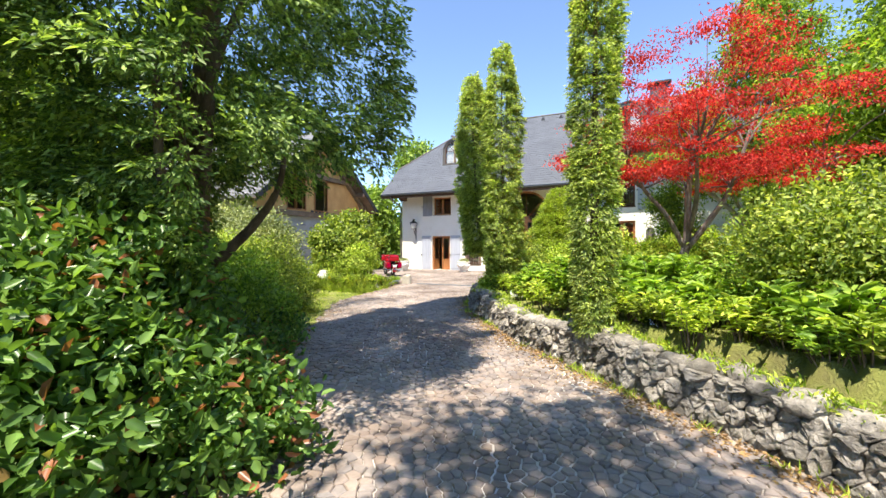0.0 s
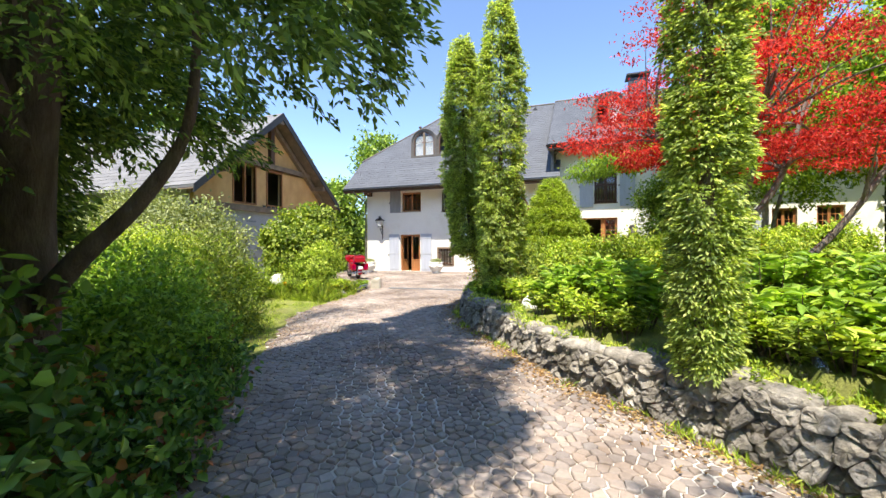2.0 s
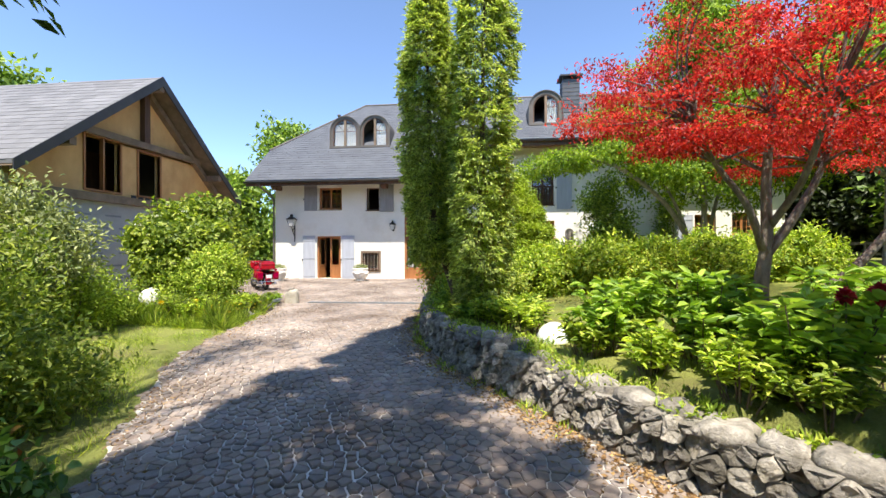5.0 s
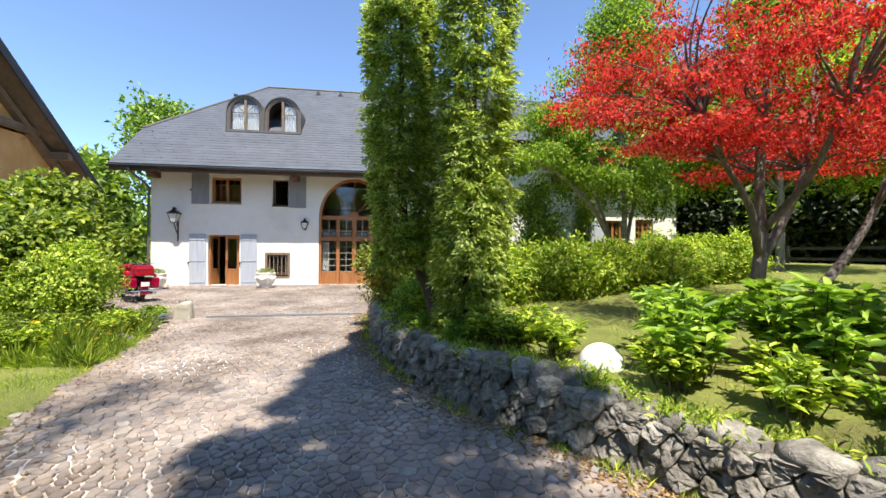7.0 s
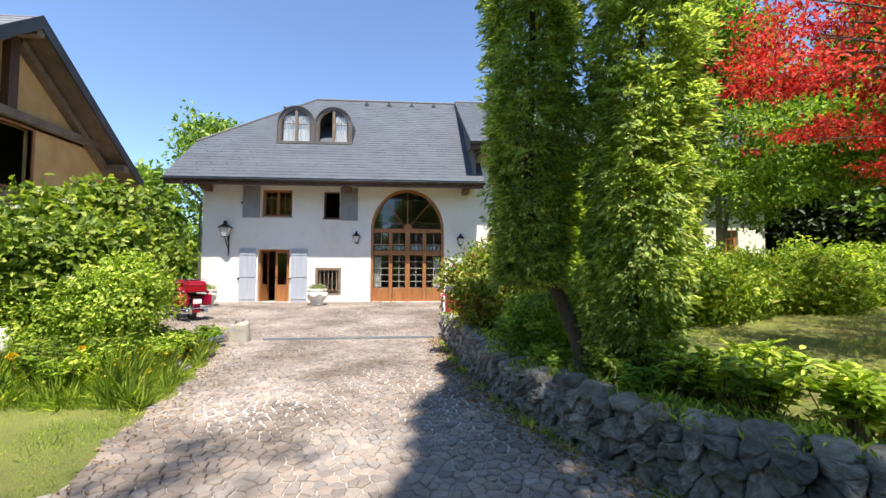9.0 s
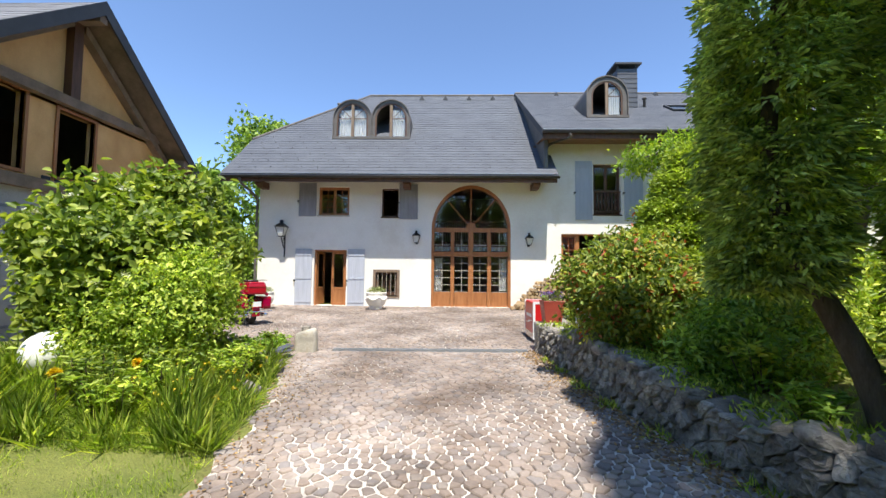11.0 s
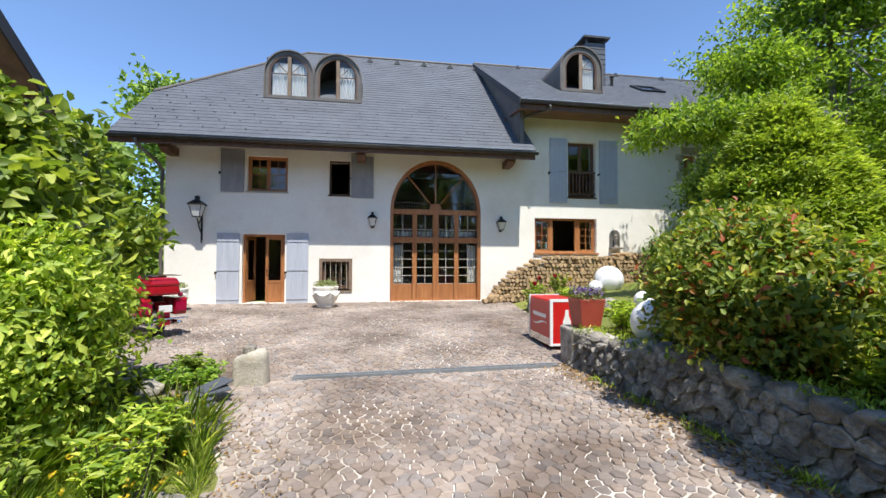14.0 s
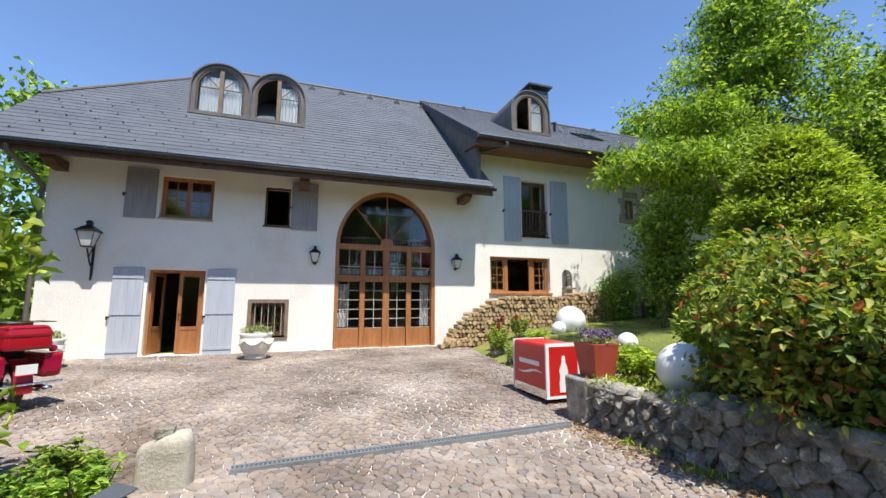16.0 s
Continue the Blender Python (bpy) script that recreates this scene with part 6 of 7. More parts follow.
    leaf_object("foliage", np.array(C), np.array(D), size, size * 0.34, L[mat], root, seed=seed, oval=True)
    return root


spots = [(-0.55, 8.25, 0.3), (0.1, 7.75, 0.4), (0.55, 8.4, 0.3), (1.1, 7.5, 0.4), (1.75, 7.9, 0.3), (0.35, 6.85, 0.25), (1.5, 6.6, 0.35), (2.2, 6.9, 0.3), (2.9, 7.6, 0.3), (1.45, 5.9, 0.0), (2.0, 5.4, 0.0), (2.6, 4.6, 0.0), (3.4, 3.9, 0.0), (-0.1, 9.0, 0.2)]
for k, (x, y, e) in enumerate(spots):
    leafy_clump((x, y, float(ground_z(x, y)) - 0.02), 120 + k, 22, 0.42, 0.5 + e * 0.6)
for k, (x, y) in enumerate([(-1.6, 9.55), (-2.4, 11.9), (-2.55, 12.9), (-1.2, 9.9), (-2.75, 15.9), (-2.5, 16.4), (-1.9, 17.2), (0.85, 6.15), (0.1, 6.9), (-0.45, 7.5), (-0.85, 8.1), (1.5, 5.35), (2.1, 4.75), (2.7, 4.1), (3.3, 3.5), (-1.35, 9.1), (-1.9, 9.9), (3.9, 2.9), (1.2, 5.75)]):
    leafy_clump((x, y, float(ground_z(x, y)) - 0.02), 150 + k, 16, 0.28, 0.4, "low bright green garden plant behind the wall", "garden_plant", "yellow", 0.1, "garden plants")


def blossom(at, seed, r, mat, label, stalk=0.5, name="peony_flower"):
    root = thing(name, at, label, "flower")
    bm = bmesh.new()
    tube(bm, [(0.03, 0.02, -stalk), (0, 0, 0)], 0.006, 5)
    part("stalk", bm, M["bark_dark"], root)
    rs = np.random.RandomState(seed)
    v = unit(rs.normal(size=(90, 3)) + np.array([0, 0, 0.4]))
    leaf_object("petals", v * r * 0.35, v + rs.normal(size=v.shape) * 0.2, r, r * 0.9, L[mat], root, seed=seed)


blossom((0.82, 6.9, 1.5), 171, 0.06, "flower_red", "dark red double peony in bloom", 0.8)
blossom((0.68, 7.0, 1.47), 172, 0.05, "flower_red", "dark red double peony in bloom", 0.8)

# backdrop woods
rs = random.Random(5)
k = 0
for x, y, h, s, mat in [(14.5, 26, 9, 4.2, "wood"), (17.5, 20, 10, 4.6, "wood"), (19, 13, 10, 4.8, "wood"), (17, 30, 12, 5, "wood"), (21, 7, 9, 4.5, "ash"), (14.5, 31, 12, 5, "ash"), (23, 24, 13, 5.5, "wood"), (16.5, 2, 9, 4.3, "ash"), (11.5, 5.0, 8.5, 3.8, "ash"), (14, 9.5, 8.0, 3.6, "ash"), (18, -4, 9, 4.5, "wood"),
                        (-16.2, 24.5, 5.0, 2.6, "wood"), (-18.5, 29, 6.2, 2.5, "wood"), (-15.5, 33, 6.6, 3.4, "wood"), (-23, 28, 9, 4.2, "ash"), (-27, 22, 11, 5, "wood"), (-20, 38, 12, 5.5, "wood"), (-34, 14, 13, 6, "ash"), (-12, 42, 12, 5, "wood"),
                        (-12.5, 2.5, 7.5, 3.4, "ash"), (-16.5, 6, 8, 3.8, "yellow"), (-9.5, -1.5, 8, 3.8, "wood"), (-21, 1, 9, 4.5, "wood"), (-5, -5, 9, 4.5, "wood"), (-27, 8, 9, 4.6, "ash")]:
    k += 1
    broad_tree((x, y, float(ground_z(x, y)) - 0.1), h, s, 200 + k, "leafy deciduous tree at the garden's edge" if abs(x) < 20 else "distant leafy woodland tree", mat, 330, 22, 0.4, 0.5, 0.22, "deciduous_tree", 0.12, "woodland trees", 0.6, 14)
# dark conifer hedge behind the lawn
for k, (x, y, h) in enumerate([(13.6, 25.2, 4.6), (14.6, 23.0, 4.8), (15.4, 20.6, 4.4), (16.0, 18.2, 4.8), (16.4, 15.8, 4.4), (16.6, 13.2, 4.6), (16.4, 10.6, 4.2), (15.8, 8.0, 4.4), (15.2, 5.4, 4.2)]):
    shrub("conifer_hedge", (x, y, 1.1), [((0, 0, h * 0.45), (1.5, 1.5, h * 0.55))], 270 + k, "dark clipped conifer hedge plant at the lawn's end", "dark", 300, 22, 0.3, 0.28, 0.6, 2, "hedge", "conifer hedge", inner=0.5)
# a wooded hill closes the distance
hill = thing("far_woods", (0, 0, 0), "distant wooded slope behind the buildings", "woodland", kind="stuff")
rs = np.random.RandomState(9)
C, D = [], []
for k in range(650):
    a = rs.uniform(0, 2 * np.pi)
    rad = rs.uniform(52, 75)
    base = np.array([rad * math.cos(a), 14 + rad * math.sin(a), rs.uniform(0, 7.0)])
    C.append(base + rs.normal(size=(40, 3)) * np.array([1.6, 1.6, 1.2]))
C = np.concatenate(C)
leaf_object("canopy", C, rs.normal(size=C.shape), 1.1, 0.8, L["wood"], hill, seed=10)

# long grass and lawn blades
def blades(name, n, region, length, label, seed, mat="grass"):
    rs = np.random.RandomState(seed)
    P = []
    while sum(len(p) for p in P) < n:
        x, y = rs.uniform(region[0], region[1], 20000), rs.uniform(region[2], region[3], 20000)
        dl, dr = left_edge(y) - x, x - right_edge(y)
        patch = np.sin(x * 1.9 + seed) * np.sin(y * 1.6) + rs.normal(0, 0.5, len(x))
        ok = ((dl > 0.04) | (dr > 0.35)) & (patch > -0.35) & (y < 23.4)
        P.append(np.stack([x, y], -1)[ok])
    p = np.concatenate(P)[:n]
    c = np.stack([p[:, 0], p[:, 1], ground_z(p[:, 0], p[:, 1]) - 0.01], -1)
    d = rs.normal(size=(n, 3)) * 0.45 + np.array([0, 0, 1.0])
    tuft = 0.75 + 0.5 * np.sin(p[:, 0] * 3.1 + 1) * np.sin(p[:, 1] * 2.7) + 0.25 * np.sin(p[:, 0] * 9 + p[:, 1] * 7)
    ln = length * rs.uniform(0.3, 1.3, n) * np.clip(tuft, 0.25, 1.3)
    ob = leaf_object(name, c, d, ln, 0.003 + 0.0055 * ln, L[mat], None, seed=seed, fold=0.1)
    tagged(ob, label, "grass", kind="stuff")


# stands out of view, added to throw dappled shade on drive and wall
broad_tree((1.8, -1.9, 0.2), 12.5, 3.3, 261, "unseen tall tree arching over the start of the drive", "ash", 95, 34, 0.2, 0.3, 0.22, "deciduous_tree", 0.5, "woodland trees", 0.55, 14)
# also out of view, placed for the dapples left of the thuja's shadow
broad_tree((-4.7, 1.5, 0.2), 19.0, 3.2, 263, "unseen tall thin-leaved tree shading the drive from behind the thuja", "ash", 26, 26, 0.17, 0.26, 0.14, "deciduous_tree", 0.72, "woodland trees", 0.55, 16)
blades("long_grass", 44000, (-12.0, -7.0, 11.4, 14.6), 0.34, "long unmown grass beside the drive", 301)
blades("long_grass", 9000, (-9.0, -5.0, 6.5, 11.4), 0.09, "short grass at the drive's edge", 302)
blades("lawn_grass", 16000, (-14.0, -5.5, 7.0, 13.0), 0.06, "short mown grass", 303)
blades("garden_grass", 30000, (-3.0, 8.0, 4.5, 14.5), 0.07, "short garden grass", 304)
blades("garden_grass", 9000, (-2.6, 3.5, 16.6, 23.0), 0.07, "short garden grass", 305)
blades("edge_weeds", 5000, (-5.2, -0.8, 1.0, 6.5), 0.14, "weeds along the drive's edge", 306)

# ivy and low evergreens along the drive's shaded edge
for k, (x, y, r) in enumerate([(-1.75, 2.3, 0.34), (-2.2, 2.9, 0.38), (-2.75, 3.5, 0.36), (-3.2, 4.1, 0.4), (-3.75, 4.65, 0.42), (-4.35, 5.2, 0.4), (-2.75, 2.75, 0.45), (-3.9, 4.1, 0.45), (-4.95, 5.75, 0.36)]):
    x = min(x, float(left_edge(np.array([y]))[0]) - r * 0.75)
    shrub("ivy_clump", (x, y, float(ground_z(x, y))), [((0, 0, 0.1), (r, r, 0.24))], 330 + k, "low ivy spreading at the drive's shaded edge", "laurel", 110, 16, 0.09, 0.085, 0.62, 4, "plant", "ivy clumps", up=0.5)
# tall weeds in the long grass
for k, (x, y) in enumerate([(-8.1, 12.2), (-8.5, 12.9), (-7.9, 13.1), (-8.9, 12.3), (-8.0, 13.7), (-9.4, 12.8), (-9.3, 14.2), (-8.9, 14.3), (-8.2, 11.8), (-9.0, 13.2)]):
    x = min(x, float(left_edge(np.array([y]))[0]) - 0.3)
    leafy_clump((x, y, float(ground_z(x, y)) - 0.02), 350 + k, 14, 0.28, 0.5, "tall leafy weed in the long grass", "weed_plant", "shrub" if k % 2 else "yellow", 0.085, "weed plants")
rs = np.random.RandomState(366)
by = rs.uniform(11.6, 14.4, 60)
bx = left_edge(by) - 0.1 - np.abs(rs.normal(0, 0.7, 60))
C = np.repeat(np.stack([bx, by, ground_z(bx, by) + rs.uniform(0.22, 0.42, 60)], -1), 8, 0) + rs.normal(size=(480, 3)) * 0.008
ob = leaf_object("buttercup_flowers", C, rs.normal(size=C.shape) + np.array([0, 0, 0.8]), 0.022, 0.02, L["flower_yellow"], None, seed=367)
tagged(ob, "small yellow flowers scattered in the long grass", "flowers", kind="stuff")
# low plants fill the strip between the wall and the peonies
for k in range(22):
    y = 4.2 + 0.33 * k
    if 7.3 < y < 9.5:  # the globe lamp stands free here
        continue
    x = float(right_edge(np.array([y]))[0]) + 0.62 + 0.22 * math.sin(k * 2.3)
    leafy_clump((x, y, float(ground_z(x, y)) - 0.02), 400 + k, 13, 0.26, 0.26 + 0.06 * (k % 3), "low bright green plant behind the stone wall", "garden_plant", ("peony", "shrub", "yellow")[k % 3], 0.08, "garden plants")


# ---- courtyard things ----
def ball(bm, r, at=(0, 0, 0), seg=32, squash=1.0):
    bmesh.ops.create_uvsphere(bm, u_segments=seg, v_segments=seg // 2, radius=r, matrix=Matrix.Translation(at) @ Matrix.Diagonal((1, 1, squash, 1)))


def globe(at, r, mat, label):
    root = thing("garden_globe", (at[0], at[1], at[2] - r), label, "globe lamp", "garden globes")
    bm = bmesh.new()
    ball(bm, r, (0, 0, r))
    part("sphere", bm, M[mat], root, smooth=True)
    bm = bmesh.new()
    lathe(bm, [(r * 0.45, -0.06), (r * 0.45, 0.02), (r * 0.4, r * 0.12)], 16)
    part("base", bm, M["black_metal"], root)
    return root


globe((0.5, 21.7, 1.1), 0.43, "white_globe", "large white globe lamp on the lawn")
globe((-0.05, 21.5, 0.9), 0.2, "white_globe", "small white globe lamp on the lawn")
globe((-0.97, 18.0, 0.88), 0.19, "white_globe", "small white globe lamp on the lawn")
globe((-2.72, 15.3, 0.88), 0.31, "white_globe", "white globe lamp behind the wall")
globe((-1.05, 8.8, 0.72), 0.21, "white_globe", "white globe lamp behind the wall")
globe((-10.6, 13.5, 0.52), 0.30, "white_globe", "white globe lamp in the long grass")
M["clear"] = glassy("clear_globe", (0.75, 0.8, 0.8))
globe((1.35, 5.45, 0.86), 0.17, "clear", "clear glass garden globe behind the wall")
globe((-8.75, 13.0, 0.40), 0.2, "clear", "clear glass garden globe in the grass")
globe((-2.05, 16.35, 0.72), 0.14, "clear", "clear glass garden globe behind the wall")

# red drinks cooler
cooler = thing("drinks_cooler", (-3.10, 17.6, 0.13), "red enamelled drinks cooler with white edges and a bottle emblem", "cooler")
part("cabinet", soft_box(-0.30, 0.30, -0.5, 0.5, 0.07, 0.88, 0.045, 4), M["red_paint"], cooler, smooth=False)
for yy in (-0.505, 0.505):
    bm = bmesh.new()
    s = 1 if yy > 0 else -1
    for q in ((-0.31, -0.26, 0.07, 0.89), (0.26, 0.31, 0.07, 0.89), (-0.26, 0.26, 0.84, 0.89), (-0.26, 0.26, 0.07, 0.11)):
        box(bm, q[0], q[1], min(yy, yy - s * 0.03), max(yy, yy - s * 0.03), q[2], q[3])
    part("edge_trim", bm, M["white_paint"], cooler, "white enamel edge")
bm = bmesh.new()
box(bm, -0.306, -0.29, -0.475, 0.475, 0.07, 0.2)
part("kick_plate", bm, M["chrome"], cooler, "brushed metal kick plate")
bm = bmesh.new()
out = [(-0.075, 0.16), (0.075, 0.16), (0.08, 0.3), (0.065, 0.38), (0.078, 0.48), (0.035, 0.6), (0.026, 0.7), (-0.026, 0.7), (-0.035, 0.6), (-0.078, 0.48), (-0.065, 0.38), (-0.08, 0.3)]
prism(bm, out, -0.508, -0.5)
bmesh.ops.recalc_face_normals(bm, faces=bm.faces[:])
part("bottle_emblem", bm, M["white_paint"], cooler, "white bottle silhouette")
bm = bmesh.new()
for i in range(24):
    u0, u1 = -0.36 + 0.72 * i / 24, -0.36 + 0.72 * (i + 1) / 24
    w = lambda u: 0.42 + 0.035 * math.sin(u * 7)
    for ya, yb, lo, hi in ((u0, u1, -0.02, 0.02),):
        k = 1 - abs(u0) / 0.42
        vs = [bm.verts.new((-0.305, -ya, w(ya) - 0.022 * k)), bm.verts.new((-0.305, -yb, w(yb) - 0.022 * k)), bm.verts.new((-0.305, -yb, w(yb) + 0.022 * k)), bm.verts.new((-0.305, -ya, w(ya) + 0.022 * k))]
        bm.faces.new(vs)
box(bm, -0.307, -0.303, -0.3, 0.3, 0.53, 0.6)
part("emblem_band", bm, M["white_paint"], cooler, "white wave emblem")
for sx in (-0.25, 0.25):
    for sy in (-0.42, 0.42):
        bm = bmesh.new()
        lathe(bm, [(0.03, -0.01), (0.03, 0.08)], 10, (sx, sy, 0))
        part("foot", bm, M["rubber"], cooler)


def square_pot(at, b, t, h, mat, label, group=""):
    root = thing("planter", at, label, "planter", group)
    bm = bmesh.new()
    sq = lambda w, z: [(sx * w, sy * w, z) for sx, sy in ((-1, -1), (1, -1), (1, 1), (-1, 1))]
    rings(bm, [sq(b, 0), sq(t, h), sq(t - 0.03, h), sq(t - 0.035, h - 0.06)])
    bmesh.ops.bevel(bm, geom=bm.edges[:], offset=0.006, segments=1, affect="EDGES")
    part("pot", bm, M[mat], root)
    bm = bmesh.new()
    box(bm, -t + 0.04, t - 0.04, -t + 0.04, t - 0.04, h - 0.07, h - 0.05)
    part("soil", bm, M["soil"], root)
    return root


plr = square_pot((-3.22, 16.2, 0.66), 0.15, 0.205, 0.46, "terracotta_red", "tall tapered red planter with violet flowers")
rs = np.random.RandomState(401)
c = rs.uniform(-0.19, 0.19, (420, 3)) + np.array([0, 0, 0.5])
c[:, 2] = 0.42 + rs.rand(420) * 0.16
leaf_object("leaves", c, rs.normal(size=c.shape) + np.array([0, 0, 0.6]), 0.05, 0.025, L["sedum"], plr, seed=402)
c = rs.uniform(-0.2, 0.2, (360, 3))
c[:, 2] = 0.52 + rs.rand(360) * 0.1
leaf_object("flowers", c, rs.normal(size=c.shape) + np.array([0, 0, 0.6]), 0.035, 0.03, L["flower_violet"], plr, seed=403)


def urn(at, label):
    root = thing("garden_urn", at, label, "plant pot", "urns by the door")
    bm = bmesh.new()
    lathe(bm, [(0.22, 0), (0.23, 0.04), (0.2, 0.07), (0.29, 0.18), (0.34, 0.32), (0.345, 0.4), (0.315, 0.43), (0.32, 0.45), (0.335, 0.5), (0.335, 0.54), (0.29, 0.54), (0.28, 0.47)], 32)
    part("pot", bm, M["pot"], root, smooth=True)
    for k in range(6):
        bm = bmesh.new()
        a0 = 2 * math.pi * k / 6
        pts = [Vector((0.345 * math.cos(a0 + u), 0.345 * math.sin(a0 + u), 0.4 - 0.09 * math.sin((u + 0.52) / 1.04 * math.pi))) for u in (-0.52 + 1.04 * i / 10 for i in range(11))]
        tube(bm, pts, 0.022, 6)
        part("swag", bm, M["pot"], root, smooth=True)
    bm = bmesh.new()
    lathe(bm, [(0.285, 0.44), (0.285, 0.48), (0.05, 0.5)], 20)
    part("soil", bm, M["soil"], root)
    rs = np.random.RandomState(int(abs(at[0]) * 10))
    v = unit(rs.normal(size=(900, 3)) + np.array([0, 0, 0.5])) * np.array([0.33, 0.33, 0.17]) * rs.uniform(0.5, 1.05, (900, 1)) + np.array([0, 0, 0.52])
    leaf_object("plant", v, rs.normal(size=v.shape) + np.array([0, 0, 0.8]), 0.055, 0.02, L["sedum"], root, seed=7)
    root.scale = (1.12, 1.12, 1.15)
    return root


u1 = urn((-12.05, 22.6, float(np.interp(22.6, GY, GZ)) + 0.035), "whitewashed round pot with swags and low grey-green plants")
copy_thing(u1, pose(-7.97, 22.85, float(np.interp(22.85, GY, GZ)) + 0.035, 0, 0, 25))


def worn(bm, amount, seed, scale=4.0):
    o = Vector((seed * 3.1, seed * 1.7, seed))
    for v in bm.verts:
        v.co += noise.noise_vector(v.co * scale + o) * amount


# stone bollard
bol = thing("stone_bollard", (-8.0, 15.95, 0.06), "worn pale stone bollard with a broken top", "bollard")
bm = bmesh.new()
prof = [(0.2, -0.1), (0.2, 0.1), (0.195, 0.25), (0.19, 0.38), (0.165, 0.44), (0.08, 0.45)]
loops = []
for r, z in prof:
    loops.append([(r * math.cos(a) * 1.1, (r * math.sin(a) if math.sin(a) > -0.55 else -0.55 * r) * 0.95, z + 0.04 * math.cos(a)) for a in (2 * math.pi * k / 28 for k in range(28))])
rings(bm, loops)
bmesh.ops.subdivide_edges(bm, edges=bm.edges[:], cuts=1, use_grid_fill=True)
worn(bm, 0.022, 2, 6)
part("shaft", bm, M["stone_pale"], bol, smooth=True)
bm = soft_box(-0.09, 0.06, -0.05, 0.07, 0.43, 0.53, 0.02, 2)
worn(bm, 0.03, 5, 9)
part("chip", bm, M["stone"], bol)

# stacked roof slates
for k in range(5):
    s = thing("slate_tile", (-8.42 + 0.07 * (k % 2) + 0.05 * k, 15.0 + 0.09 * k, 0.14 + 0.035 * k), "spare blue-grey roof slate lying by the bollard", "slate", "spare slates", 20 * k - 30)
    bm = soft_box(-0.17, 0.17, -0.12, 0.12, -0.008, 0.008, 0.003, 1)
    bmesh.ops.rotate(bm, verts=bm.verts[:], matrix=Matrix.Rotation(radians(18 - 7 * k), 3, "Y"))
    part("slate", bm, M["slate_one"], s)

# rocks in the grass edge
for k, (x, y, r) in enumerate([(-7.75, 13.1, 0.17), (-7.95, 14.2, 0.2), (-9.1, 15.7, 0.18), (-2.2, 17.0, 0.3), (-2.3, 18.2, 0.22), (-2.2, 19.3, 0.25), (-1.9, 20.6, 0.24), (-1.8, 21.8, 0.22), (-2.5, 16.6, 0.22), (-1.4, 17.3, 0.25), (-1.0, 19.2, 0.2)]):
    bm = bmesh.new()
    bmesh.ops.create_icosphere(bm, subdivisions=3, radius=r)
    for v in bm.verts:
        v.co = Vector((v.co.x * 1.25, v.co.y, v.co.z * 0.7))
    worn(bm, r * 0.55, 20 + k, 2.2 / r * 0.4)
    me = bpy.data.meshes.new("boulder")
    bm.to_mesh(me)
    bm.free()
    me.materials.append(M["stone"])
    ob = new("boulder", me)
    ob.matrix_world = pose(x, y, float(ground_z(x, y)) + r * 0.25, 0, 0, 40 * k)
    tagged(ob, "rough grey boulder bedded in the ground", "rock", "garden boulders")

# slot drain across the courtyard
drain = thing("slot_drain", (0, 0, 0), "narrow steel slot drain across the cobbles", "drain")
bm = bmesh.new()
for y0, y1 in ((15.99, 16.02), (16.09, 16.12)):
    for v in box(bm, -7.5, -3.7, y0, y1, 0.09, 0.148):
        v.co.y += (v.co.x + 7.5) * 0.035
part("rim", bm, M["steel"], drain)
bm = bmesh.new()
for k in range(95):
    x = -7.48 + k * 0.04
    for v in box(bm, x, x + 0.02, 16.02, 16.09, 0.09, 0.14):
        v.co.y += (v.co.x + 7.5) * 0.035
part("grating", bm, M["steel"], drain)

# motorcycle seen from behind
bike = thing("motorcycle", (-10.75, 19.2, float(np.interp(19.2, GY, GZ)) + 0.03), "dark red touring motorcycle with top case and panniers", "motorcycle", "", 47)
# local: +y forward, x right, rear axle at y = 0


def wheel(yy, r, name):
    bm = bmesh.new()
    loops = []
    for k in range(9):
        a = 2 * math.pi * k / 8
        loops.append([(0.075 * math.cos(a), yy + (r - 0.075 + 0.075 * math.sin(a)) * math.cos(b), r + (r - 0.075 + 0.075 * math.sin(a)) * math.sin(b)) for b in (2 * math.pi * j / 32 for j in range(32))])
    rings(bm, loops, caps=False)
    w = part(name, bm, M["rubber"], bike, smooth=True)
    bm = bmesh.new()
    bmesh.ops.create_cone(bm, cap_ends=True, segments=28, radius1=r * 0.66, radius2=r * 0.66, depth=0.06, matrix=pose(0, yy, r, 0, 90, 0))
    part("rim", bm, M["chrome"], w)


wheel(0, 0.32, "wheel")
wheel(1.62, 0.32, "wheel")


def shell(name, x0, x1, y0, y1, z0, z1, r, mat, label="", taper=0.0, seg=4):
    bm = bmesh.new()
    box(bm, x0, x1, y0, y1, z0, z1)
    cxm, cym = (x0 + x1) / 2, (y0 + y1) / 2
    for v in bm.verts:
        if v.co.z > (z0 + z1) / 2:
            v.co.x = cxm + (v.co.x - cxm) * (1 - taper)
            v.co.y = cym + (v.co.y - cym) * (1 - taper)
    bmesh.ops.bevel(bm, geom=bm.edges[:], offset=r, segments=seg, affect="EDGES", profile=0.6)
    return part(name, bm, M[mat], bike, label, True)


